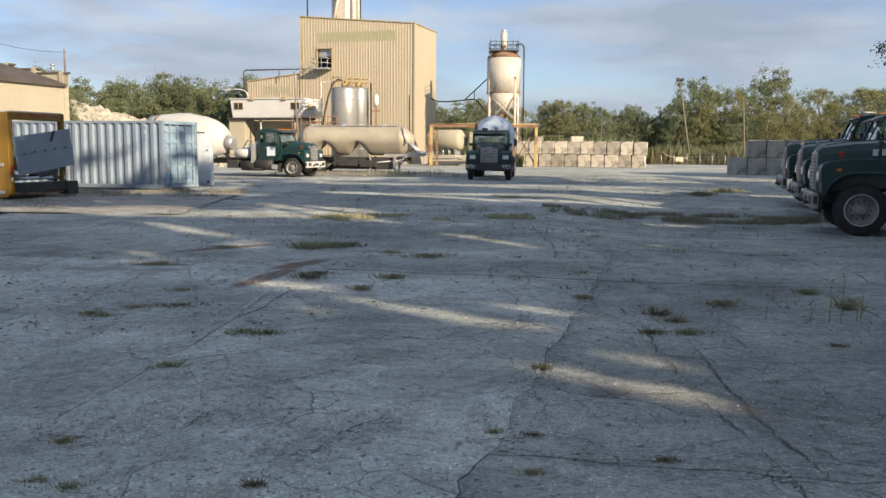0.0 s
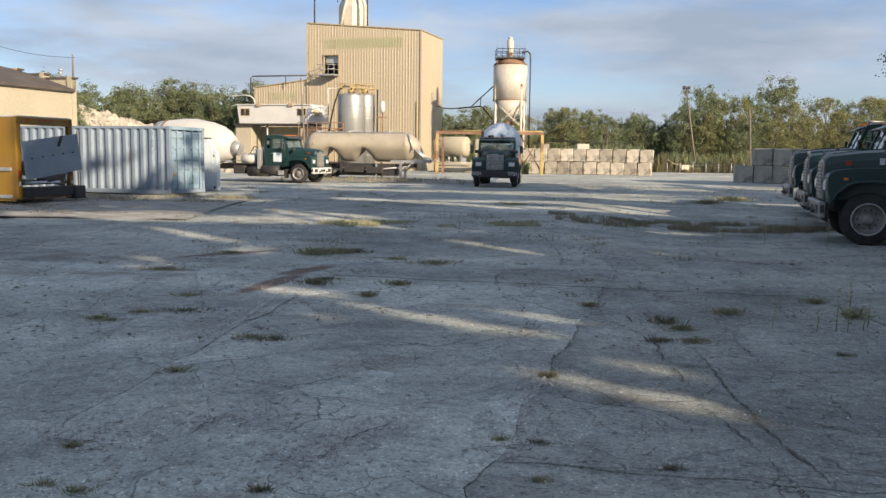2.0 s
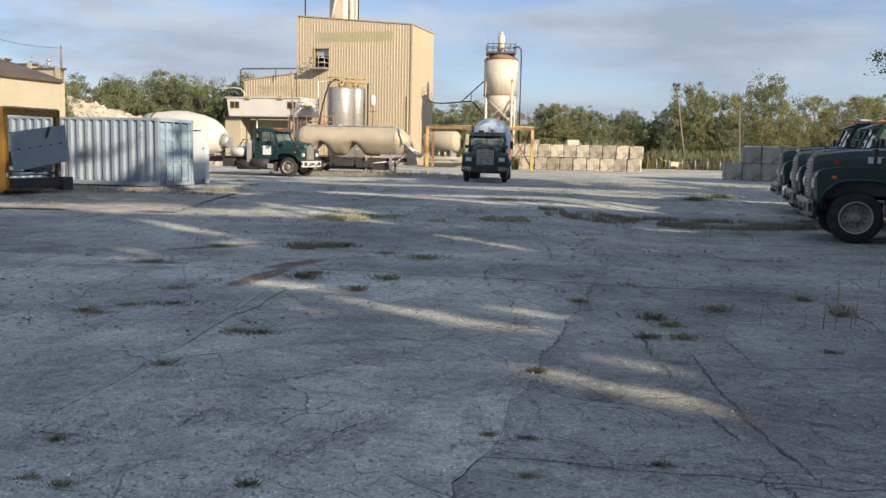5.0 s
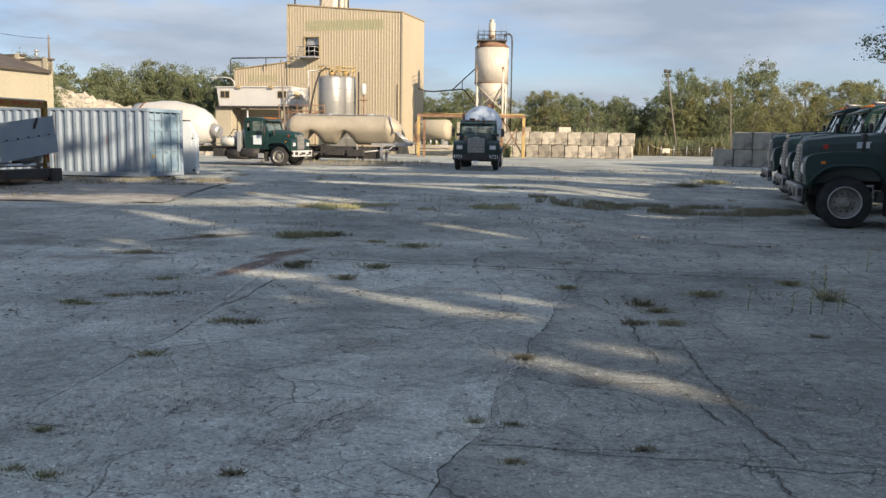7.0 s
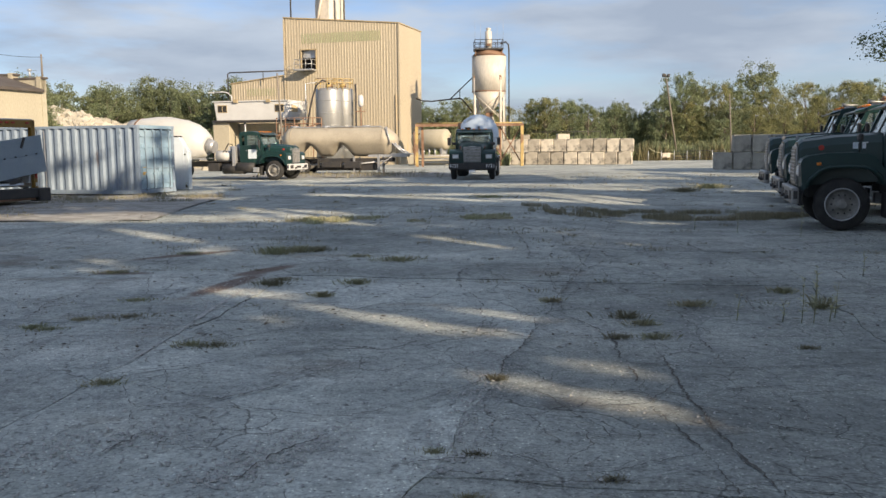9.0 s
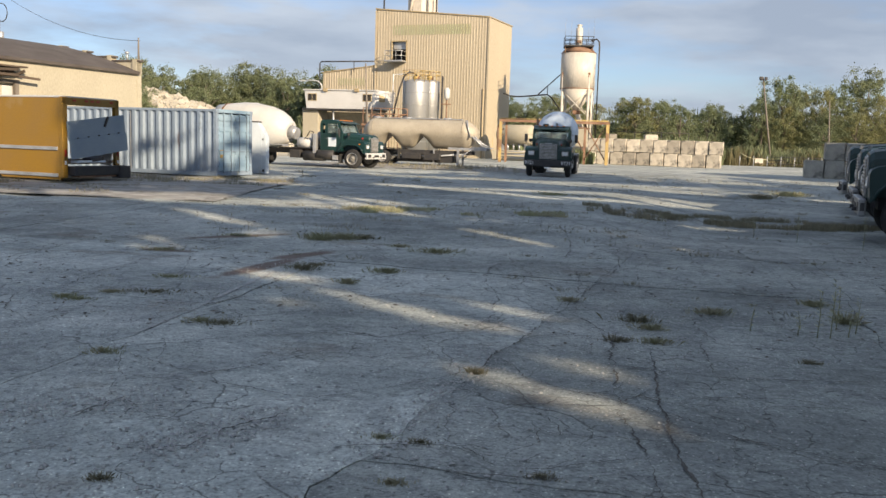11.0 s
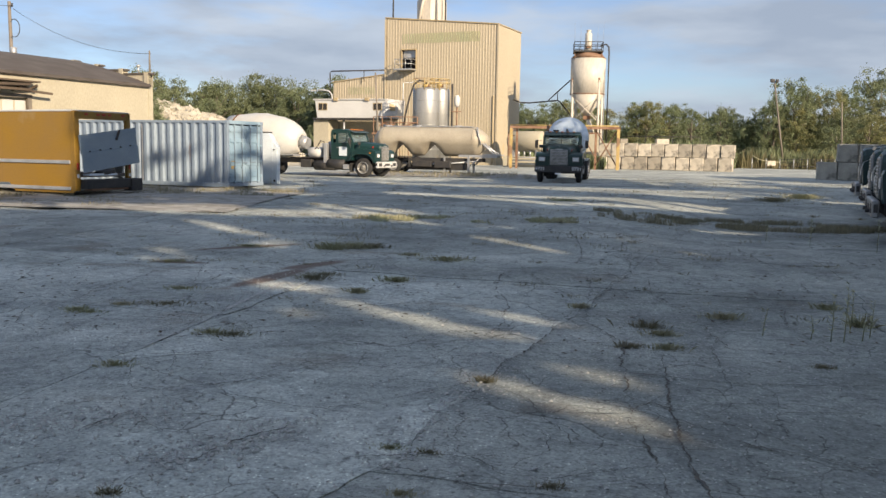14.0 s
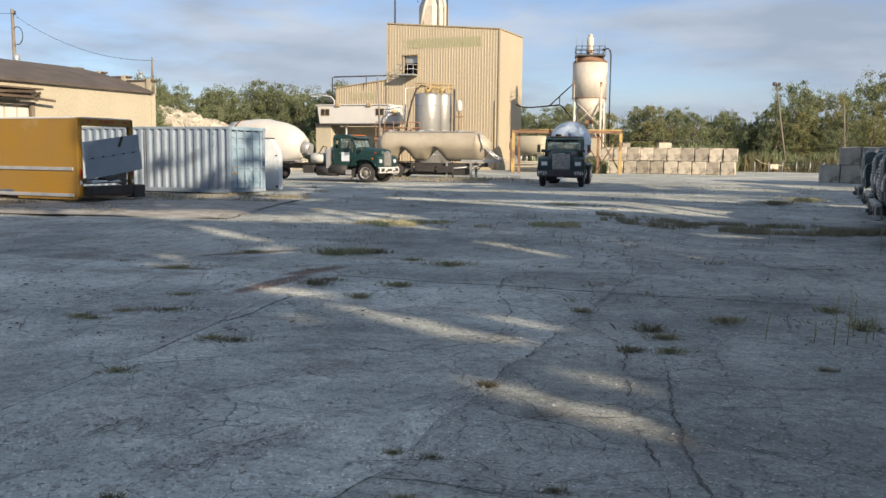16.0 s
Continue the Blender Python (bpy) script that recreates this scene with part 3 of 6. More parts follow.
def build_office():
    o = thing("control_office", pose(-20.47, 85.55, 0, 0, 0, -13), "raised white control office with small windows on concrete legs", "site office")
    w, d, z0, z1 = 7.5, 2.6, 4.42, 6.15
    poly = [(0.25, z0), (w, z0), (w + 0.05, z1), (0.0, z1)]
    part("cabin", shape(prism, poly, 0, d, 0.03), WHITE, o)
    part("roof", shape(box, (w / 2, d / 2, z1 + 0.05), (w + 0.25, d + 0.25, 0.10), None, 0.02), WHITE, o)
    # angled bay at the end
    bm = bmesh.new()
    loft(bm, [[(w, 0.0, z0), (w + 0.75, 0.9, z0), (w + 0.75, d, z0), (w, d, z0)], [(w, -0.03, z1 + 0.02), (w + 0.95, 0.8, z1 + 0.02), (w + 0.95, d, z1 + 0.02), (w, d, z1 + 0.02)]])
    part("end_bay", bm, WHITE, o)
    for x0, wd in ((0.45, 0.85), (6.25, 0.8)):
        win = part("window", shape(box, (x0 + wd / 2, -0.005, 5.5), (wd + 0.12, 0.05, 0.72)), TRIM, o)
        part("pane", shape(box, (x0 + wd / 2, -0.035, 5.5), (wd, 0.02, 0.58)), VOID, win, "dark window pane")
        part("mullion", shape(box, (x0 + wd / 2, -0.05, 5.5), (0.05, 0.02, 0.58)), TRIM, win)
    part("window", shape(box, (w + 0.50, 0.42, 5.45), (0.6, 0.05, 0.62), Matrix.Rotation(radians(48), 3, "Z")), TRIM, o)
    part("floor_edge", shape(box, (w / 2, d / 2, z0 - 0.08), (w + 0.3, d + 0.2, 0.16)), DARK, o)
    for x, wd in ((0.55, 1.7), (7.0, 1.2)):
        part("leg", shape(box, (x, d / 2, (z0 - 0.16) / 2), (wd, d * 0.8, z0 - 0.16), None, 0.05), MASON, o, "stained concrete leg")
    part("back_wall", shape(box, (w / 2, d + 0.4, 2.1), (w, 0.2, 4.2)), MASON, o)
    part("bracket", shape(cyl, (3.0, 0.3, 4.3), (3.0, 0.3, 2.2), 0.10), STEEL, o)
    part("floodlight", shape(box, (2.3, -0.1, 6.2), (0.45, 0.25, 0.32), None, 0.04), TRIM, o)
    part("floodlight", shape(box, (5.6, -0.1, 6.2), (0.45, 0.25, 0.32), None, 0.04), TRIM, o)
    lamp = [(1.6, 0.6, 6.2), (1.55, 0.6, 6.7), (1.2, 0.6, 7.05), (0.6, 0.6, 7.15), (-0.3, 0.5, 7.1)]
    part("lamp_arm", shape(tube, lamp, 0.06), WHITE, o, "white curved lamp arm")
    part("lamp_head", shape(box, (-0.45, 0.5, 7.09), (0.6, 0.22, 0.14), None, 0.05), WHITE, o)
    part("notice", shape(box, (2.45, d * 0.1 - 0.05, 1.6), (0.5, 0.04, 0.9)), WHITE, o)


build_office()


def build_tanks():
    for x, y, r, top in ((-8.9, 80.6, 1.22, 7.1), (-7.82, 82.2, 0.92, 7.2)):
        t = thing("storage_tank", pose(x, y, 0), "upright ribbed silver storage tank with a railed top", "tank", "silver storage tanks")
        part("shell", shape(lathe, [(0, r), (top - 0.3, r), (top - 0.1, r * 0.93), (top, r * 0.3)], (0, 0, 0), (0, 0, 1), 36), ALU, t)
        for z in (1.5, 2.6, 3.7, 4.8, 5.9):
            part("band", shape(lathe, [(0, r + 0.004), (0.01, r + 0.018), (0.05, r + 0.018), (0.06, r + 0.004)], (0, 0, z), (0, 0, 1), 36), ALU, t)
        for k in range(8):
            a = k * math.tau / 8
            part("rail_post", shape(cyl, (r * math.cos(a), r * math.sin(a), top - 0.25), (r * math.cos(a), r * math.sin(a), top + 0.75), 0.03, None, 6), YPAINT, t)
        for z in (0.4, 0.75):
            part("rail", shape(tube, [(r * math.cos(k * math.tau / 16), r * math.sin(k * math.tau / 16), top + z) for k in range(17)], 0.03, 6), YPAINT, t, "yellow guard rail")
        part("hatch", shape(cyl, (0, 0, top - 0.05), (0, 0, top + 0.35), 0.3), YPAINT, t)
    h = thing("filling_hose", pose(0, 0, 0), "black hose curving over the silver tanks", "hose")
    part("hose", shape(tube, [(-10.9, 80.2, 3.2), (-10.7, 80.0, 4.6), (-10.3, 79.8, 6.2), (-9.9, 79.7, 7.3), (-9.4, 79.8, 7.7), (-8.9, 80.2, 7.55), (-8.8, 80.6, 7.2)], 0.08), DARK, h)
    part("standpipe", shape(tube, [(-11.0, 80.6, 2.5), (-11.0, 80.6, 7.5), (-10.0, 80.6, 7.55)], 0.06), STEEL, h)
    part("vent_pipe", shape(cyl, (-6.6, 81.4, 2.0), (-6.6, 81.4, 7.5), 0.09), DARK, h)
    part("filter", shape(lathe, [(0, 0.1), (0.2, 0.26), (0.9, 0.26), (1.1, 0.1)], (-6.15, 81.4, 5.4), (0, 0, 1), 16), WHITE, h)
    part("filter_pipe", shape(tube, [(-6.15, 81.4, 5.4), (-6.15, 81.4, 2.4)], 0.06), RUST, h)
    part("filter_shelf", shape(box, (-6.2, 81.4, 5.0), (0.9, 0.5, 0.08)), RUST, h)
    c = thing("machinery_clutter", pose(-10.9, 79.4, 0), "rusty pipework and pump frame beside the tanks", "machinery")
    for i in range(5):
        part("pipe", shape(tube, [(-2.4 + i * 0.7, 0.2 * (i % 2), 2.6), (-2.2 + i * 0.7, 0.2, 3.6 + 0.15 * (i % 3)), (-1.4 + i * 0.7, 0.1, 3.9 - 0.2 * (i % 2))], 0.07), RUST, c)
    for z in (3.1, 3.9, 4.4):
        part("rail", shape(cyl, (-2.6, 0, z), (1.4, 0, z), 0.035), RUST, c)
    for i in range(6):
        part("post", shape(cyl, (-2.6 + i * 0.8, 0, 0), (-2.6 + i * 0.8, 0, 4.4), 0.04), RUST, c)
    part("deck", shape(box, (-0.6, 0.3, 2.9), (4.2, 1.2, 0.15)), RUST, c)


build_tanks()


def build_silo():
    s = thing("cement_silo", pose(5.92, 87.4, 0), "tall white cement silo with rusty cone top on steel legs", "silo")
    r = 1.66
    part("shell", shape(lathe, [(0, r), (3.42, r)], (0, 0, 6.98), (0, 0, 1), 40), SILOW, s)
    part("seam", shape(lathe, [(0, r + 0.005), (0.02, r + 0.03), (0.08, r + 0.03), (0.1, r + 0.005)], (0, 0, 6.98), (0, 0, 1), 40), RUST, s)
    part("hopper_cone", shape(lathe, [(0, 0.28), (2.0, r - 0.01)], (0, 0, 4.98), (0, 0, 1), 40), SILOW, s)
    part("roof_cone", shape(lathe, [(0, r + 0.03), (0.6, 1.12), (0.68, 0.6)], (0, 0, 10.4), (0, 0, 1), 40), RUST, s, "rust-stained conical silo top")
    part("platform", shape(box, (-0.07, 0, 11.02), (2.75, 2.6, 0.14)), DARK, s)
    for i in range(6):
        x = -1.42 + i * 0.54
        for y in (-1.28, 1.28):
            part("rail_post", shape(cyl, (x, y, 11.05), (x, y, 11.9), 0.028, None, 6), DARK, s)
    for y in (-1.28, 1.28):
        for z in (11.45, 11.88):
            part("rail", shape(cyl, (-1.42, y, z), (1.28, y, z), 0.03, None, 6), DARK, s)
    for x in (-1.42, 1.28):
        for z in (11.45, 11.88):
            part("rail", shape(cyl, (x, -1.28, z), (x, 1.28, z), 0.03, None, 6), DARK, s)
    for x in (-1.35, 1.2):
        part("platform_leg", shape(cyl, (x, -1.0, 10.3), (x, -1.0, 11.0), 0.045, None, 8), RUST, s)
    part("dust_filter", shape(lathe, [(0, 0.32), (1.75, 0.32), (1.8, 0.2), (1.95, 0.2), (2.0, 0.28), (2.1, 0.1)], (-0.05, 0, 11.05), (0, 0, 1), 20), SILOW, s, "white filter stack")
    part("filter_motor", shape(box, (-0.05, -0.2, 11.5), (0.4, 0.3, 0.25), None, 0.03), RUST, s)
    for x, y in ((-1.42, -1.2), (-0.75, 1.2), (0.9, 1.2), (1.28, -1.2)):
        part("aerial", shape(cyl, (x, y, 11.9), (x, y, 13.7), 0.012, 0.006, 5), STEEL, s)
    for x, y in ((-1.45, -0.75), (1.0, -1.3), (-1.0, 1.3), (1.45, 0.75)):
        part("leg", shape(cyl, (x, y, 0), (x, y, 8.3), 0.115, None, 10), SILOW, s)
        part("leg_bracket", shape(box, (x * 1.0, y * 1.0, 8.3), (0.2, 0.2, 0.45)), RUST, s)
    legs = [(-1.45, -0.75), (1.0, -1.3), (1.45, 0.75), (-1.0, 1.3)]
    for a, b in zip(legs, legs[1:] + legs[:1]):
        for z0, z1 in ((4.4, 6.8), (6.8, 4.4), (0.4, 3.0), (3.0, 0.4)):
            part("brace", shape(cyl, (*a, z0), (*b, z1), 0.05, None, 6), SILOW, s)
        part("girt", shape(cyl, (*a, 3.3), (*b, 3.3), 0.06, None, 6), RUST, s)
    part("fill_pipe", shape(tube, [(1.1, -0.4, 11.6), (1.6, -0.4, 11.75), (1.85, -0.4, 11.5), (1.9, -0.4, 11.0), (1.9, -0.4, 0.2)], 0.075), DARK, s)
    for i in range(24):
        part("ladder_rung", shape(cyl, (1.55, -0.9, 1 + i * 0.35), (1.55, -0.5, 1 + i * 0.35), 0.02, None, 5), STEEL, s)
    for y in (-0.9, -0.5):
        part("ladder_rail", shape(cyl, (1.55, y, 0.6), (1.55, y, 9.4), 0.03, None, 5), STEEL, s)
    part("screw_feeder", shape(cyl, (0, 0, 5.0), (0.6, -0.6, 3.2), 0.22), SILOW, s)
    part("valve", shape(box, (0, 0, 4.8), (0.7, 0.7, 0.35)), RUST, s)
    p = thing("conveying_pipe", pose(0, 0, 0), "dark pipe bridging from the silo to the plant", "pipe")
    part("pipe", shape(tube, [(-1.3, 93.2, 6.75), (-0.6, 92.0, 6.45), (0.3, 91.0, 6.35), (3.1, 88.6, 6.5), (3.4, 88.3, 6.3), (4.4, 87.6, 5.0)], 0.07), DARK, p)
    part("strut", shape(tube, [(2.2, 89.0, 6.5), (4.5, 87.3, 8.6)], 0.06), DARK, p)
    part("hanger", shape(cyl, (3.1, 88.6, 6.5), (3.1, 88.6, 7.4), 0.04), DARK, p)


build_silo()


def build_gantry():
    g = thing("pipe_gantry", pose(0, 0, 0), "yellow and rusty steel pipe gantry over the yard edge", "gantry")
    part("beam", shape(box, (3.57, 78, 3.6), (9.5, 0.22, 0.22)), RUST, g)
    part("upper_pipe", shape(cyl, (-1.1, 77.9, 3.78), (8.2, 77.9, 3.78), 0.05), YPAINT, g)
    for x in (-1.05, 8.18):
        part("post", shape(box, (x, 78, 1.75), (0.26, 0.26, 3.5)), YPAINT, g, "yellow painted post")
    for x in (-0.55, 4.9, 6.3):
        part("post", shape(box, (x, 78.5, 1.75), (0.2, 0.2, 3.5)), RUST, g)
    for a, b in (((6.3, 0.4), (8.1, 3.4)), ((6.3, 3.4), (8.1, 0.4)), ((4.9, 3.4), (6.3, 1.0))):
        part("brace", shape(cyl, (a[0], 78.4, a[1]), (b[0], 78.4, b[1]), 0.05, None, 6), RUST, g)
    for z in (2.2, 2.7, 3.2):
        part("pipe", shape(tube, [(-1.3, 78.8, 0.2), (-1.3, 78.8, z), (-0.8, 79.2, z + 0.2)], 0.05), RUST, g)
    t = thing("horizontal_tank", pose(0.3, 87.5, 2.45, 0, 0, -30), "cream horizontal tank on low legs", "tank")
    part("shell", shape(lathe, [(-2.0, 0.4), (-1.9, 0.8), (-1.7, 1.0), (1.6, 1.0), (1.8, 0.8), (1.9, 0.4)], (0, 0, 0), (1, 0, 0), 28), MASON, t)
    for i in range(5):
        part("outlet", shape(cyl, (-1.4 + i * 0.65, -0.4, -0.85), (-1.4 + i * 0.65, -0.4, -1.6), 0.12, 0.07), STEEL, t)
    for x in (-1.3, 1.3):
        part("leg", shape(box, (x, 0, -1.65), (0.2, 1.2, 1.6)), STEEL, t)
    w = thing("loading_dock", pose(1.5, 84.5, 0, 0, 0, -10), "low pale retaining wall behind the gantry", "wall")
    part("wall", shape(box, (0, 0, 0.5), (7.0, 0.5, 1.0), None, 0.04), MASON, w)
    part("wall", shape(box, (3.0, 2.0, 1.6), (4.5, 0.4, 3.2), None, 0.04), MASON, w)
    for i in range(3):
        part("rail", shape(cyl, (-2.5, -0.6, 0.3 + 0.3 * i), (0.5, -0.6, 0.3 + 0.3 * i), 0.04), STEEL, w)


build_gantry()


# ---- container, box body, white panel ----
def build_container():
    c = thing("shipping_container", pose(-10.6, 33.2, 0.05, 0, 0, -15.5), "weathered blue-grey corrugated steel shipping container", "container")
    L, W, H = 12.19, 2.44, 2.56
    n = int(L / 0.385)
    for y0, out in ((0.0, -1), (W, 1)):
        verts, faces, pts = [], [], []
        for i in range(n):
            for a, dd in ((0.0, 0.07), (0.3, 0.07), (0.48, 0.0), (0.82, 0.0)):
                pts.append((-0.2 - (i + a) * (L - 0.3) / n, y0 - out * dd))
        pts.append((-L + 0.1, y0 - out * 0.07))
        for x, y in pts:
            verts += [(x, y, 0.16), (x, y, H - 0.10)]
        faces = [(2 * i, 2 * i + 2, 2 * i + 3, 2 * i + 1) for i in range(len(pts) - 1)]
        raw("side_panel", verts, faces, CONT, c)
        for z, h in ((0.08, 0.16), (H - 0.05, 0.10)):
            part("side_rail", shape(box, (-L / 2, y0 - out * 0.03, z), (L - 0.2, 0.07, h), None, 0.01), CONT, c)
    part("roof", shape(box, (-L / 2, W / 2, H - 0.02), (L - 0.1, W - 0.1, 0.04)), CONT, c)
    part("floor", shape(box, (-L / 2, W / 2, 0.13), (L - 0.1, W - 0.1, 0.06)), WOOD, c)
    for x in (-0.08, -L + 0.08):
        for y in (0.07, W - 0.07):
            part("corner_post", shape(box, (x, y, H / 2), (0.16, 0.15, H), None, 0.015), CONT, c)
            for z in (0.06, H - 0.06):
                part("corner_casting", shape(box, (x, y, z), (0.19, 0.18, 0.13), None, 0.02), CONT, c)
    for x in (-4.05, -8.1):
        part("rib_seam", shape(box, (x, -0.004, H / 2), (0.035, 0.02, H - 0.3)), STEEL, c, "grey joint in the side panels")
    part("end_wall", shape(box, (-L + 0.06, W / 2, H / 2), (0.06, W - 0.2, H - 0.2)), CONT, c)
    part("door_header", shape(box, (-0.06, W / 2, H - 0.06), (0.10, W - 0.2, 0.13)), CONTD, c)
    part("door_sill", shape(box, (-0.06, W / 2, 0.09), (0.10, W - 0.2, 0.16)), CONT, c)
    for k in (0, 1):
        y0 = 0.16 + k * 1.07
        d = part("door", shape(box, (-0.05, y0 + 0.525, 1.28), (0.04, 1.05, 2.20), None, 0.008), CONTD, c, "pale blue steel container door")
        for z in (0.45, 0.9, 1.35, 1.8, 2.2):
            part("rib", shape(box, (-0.018, y0 + 0.525, z), (0.04, 0.92, 0.16), None, 0.012), CONTD, d)
        for yy in (0.28, 0.78):
            # grey-blue rods; the darker panel grey also stands for their shadow lines
            part("lock_rod", shape(cyl, (0.03, y0 + yy, 0.12), (0.03, y0 + yy, 2.48), 0.018, None, 8), GREYPANEL, d)
            for z in (0.2, 0.75, 1.7, 2.38):
                part("rod_bracket", shape(box, (0.02, y0 + yy, z), (0.06, 0.08, 0.05)), CONTD, d)
            part("lock_handle", shape(box, (0.05, y0 + yy + 0.14, 0.95), (0.02, 0.34, 0.035)), GREYPANEL, d)
        for z in (0.4, 1.0, 1.6, 2.2):
            part("hinge", shape(box, (0.0, y0 + (0.0 if k == 0 else 1.05), z), (0.06, 0.08, 0.09), None, 0.01), CONTD, d)
    part("placard", shape(box, (-0.012, 0.36, 0.86), (0.012, 0.2, 0.3)), YPAINT, c)
    for z in (1.85, 2.02, 2.3):
        part("marking", shape(box, (-0.75, -0.012, z), (0.09, 0.006, 0.06)), GREYPANEL, c)


build_container()


def build_box_body():
    b = thing("truck_box_body", pose(-13.38, 26.85, 0.0, 0, 0, -17.5), "yellow van box body with broken open rear, standing on the ground", "van body")
    L, W, H = 7.2, 2.45, 2.66
    # near side with a wheel cut-out in its skirt
    poly = [(0, 0.08), (-2.55, 0.08), (-2.8, 0.35), (-3.55, 0.35), (-3.8, 0.10), (-L, 0.10), (-L, H), (0, H)]
    part("side_wall", shape(prism, poly, 0, 0.05), YELLOW, b)
    part("roof", shape(box, (-L / 2, W / 2, H + 0.02), (L + 0.02, W + 0.04, 0.06), None, 0.015), WHITE, b)
    part("front_wall", shape(box, (-L + 0.03, W / 2, H / 2 + 0.2), (0.06, W, H - 0.4)), YELLOW, b)
    for z in (0.22, 1.06):
        part("rub_rail", shape(box, (-L / 2 - 0.05, -0.02, z), (L - 0.1, 0.05, 0.11), None, 0.012), STEEL, b, "grey metal rub rail")
    part("floor", shape(box, (-L / 2, W / 2, 0.62), (L, W - 0.1, 0.10)), WOOD, b)
    part("frame_post", shape(box, (0.03, 0.10, H / 2 + 0.08), (0.14, 0.22, H - 0.12), None, 0.02), YELLOW, b)
    part("frame_post", shape(box, (0.03, W - 0.09, H / 2 + 0.18), (0.14, 0.18, H - 0.32), None, 0.02), YELLOW, b)
    part("frame_header", shape(box, (0.03, W / 2, H - 0.11), (0.14, W, 0.24), None, 0.02), YELLOW, b)
    part("top_rail", shape(box, (-L / 2, W - 0.04, H - 0.08), (L, 0.08, 0.16)), YELLOW, b)
    for y in (0.5, 1.0, 1.25, 1.5, 2.1):
        part("marker_lamp", shape(box, (0.115, y, H - 0.08), (0.03, 0.14, 0.06), None, 0.01), RED, b)
    for y in (0.10, W - 0.09):
        part("tail_lamp", shape(box, (0.11, y, 0.92), (0.03, 0.08, 0.22), None, 0.01), RED, b)
        part("tail_lamp", shape(box, (0.11, y, 0.62), (0.03, 0.08, 0.12), None, 0.01), LENS, b)
    part("bumper", shape(box, (0.22, W / 2 + 0.15, 0.36), (0.35, W - 0.1, 0.30), None, 0.02), DARK, b)
    part("bumper_end", shape(box, (0.25, W - 0.1, 0.30), (0.4, 0.5, 0.42), None, 0.03), DARK, b)
    part("step", shape(box, (0.2, W / 2, 0.18), (0.3, 1.6, 0.06)), RUST, b)
    for k, (dy, z, tilt) in enumerate(((0.04, 1.76, 7), (0.10, 1.17, 7))):
        part("door_panel", shape(box, (0.16 + 0.05 * k, W / 2 + 0.12 + dy, z), (0.04, 2.5, 0.60), Matrix.Rotation(radians(tilt), 3, "X"), 0.008), GREYPANEL, b, "fallen grey-blue rear door slat")
    for k in range(5):
        part("bolt", shape(cyl, (0.2, 0.5 + k * 0.45, 1.40 + 0.05 * k), (0.25, 0.5 + k * 0.45, 1.40 + 0.05 * k), 0.02), DARK, b)
    part("latch", shape(box, (0.21, 1.75, 1.95), (0.04, 0.07, 0.36), Matrix.Rotation(radians(-25), 3, "X")), DARK, b)
    part("inner_panel", shape(box, (-0.9, W - 0.25, 0.95), (1.8, 0.05, 0.6), Matrix.Rotation(radians(12), 3, "Y")), PALE, b, "pale loose sheet inside the box")
    part("debris", shape(box, (0.1, 1.25, 0.72), (0.4, 0.55, 0.16), Matrix.Rotation(radians(9), 3, "X"), 0.03), DARK, b)
    part("debris", shape(box, (-0.1, 1.0, 0.64), (0.8, 1.2, 0.07), Matrix.Rotation(radians(-3), 3, "Y")), PALE, b)


build_box_body()


def build_white_panel():
    p = thing("white_tank_cabinet", pose(-11.15, 37.75, 0, 0, 0, -8), "pale blue-white steel cabinet with a cut corner on the ground", "cabinet")
    poly = [(0, 0.02), (1.18, 0.02), (1.2, 1.62), (1.05, 1.78), (0.98, 1.98), (0.80, 2.22), (0, 2.22)]
    part("body", shape(prism, poly, 0, 0.35, 0.025), PALE, p)
    part("door", shape(box, (0.55, -0.006, 1.05), (0.9, 0.02, 1.85), None, 0.006), PALE, p)
    part("cap", shape(box, (0.4, 0.18, 2.24), (0.82, 0.38, 0.05)), DARK, p)
    part("latch", shape(box, (1.08, -0.02, 0.16), (0.08, 0.04, 0.10)), DARK, p)
    part("latch", shape(box, (1.06, -0.02, 1.5), (0.06, 0.03, 0.05)), DARK, p)


build_white_panel()


# ---- block walls ----
def block_mesh(w, h, d, seed, material):
    random.seed(seed)
    bm = bmesh.new()
    box(bm, (0, 0, h / 2), (w - 0.03, d, h - 0.015), None, 0.07)
    for v in bm.verts:
        v.co += Vector([random.uniform(-0.032, 0.032) for _ in range(3)])
    bmesh.ops.recalc_face_normals(bm, faces=bm.faces)
    me = bpy.data.meshes.new("concrete_block")
    bm.to_mesh(me)
    bm.free()
    me.materials.append(material)
    return me


BLOCKS = [block_mesh(1.20, 1.18, 1.2, s, CONC) for s in range(5)]
GREY_BLOCKS = [block_mesh(1.20, 1.18, 1.2, s, CONCG) for s in range(5, 9)]


def block_wall(m, rows, label, meshes):
    w = thing("block_wall", m, label, "block wall")
    random.seed(7)
    for r, xs in enumerate(rows):
        for x in xs:
            ob = new("concrete_block", random.choice(meshes))
            ob.parent = w
            ob.matrix_basis = pose(x + random.uniform(-0.02, 0.02), random.uniform(-0.06, 0.06), r * 1.18 - random.uniform(0, 0.03), 0, random.uniform(-0.8, 0.8), random.uniform(-3, 3))
    return w


far_wall = block_wall(pose(18.35, 80.1, 0, 0, 0, -17), [[-0.6 - 1.22 * i for i in range(10)], [-0.45 - 1.20 * i for i in range(10)]], "long two-course wall of stained cream concrete blocks", BLOCKS)
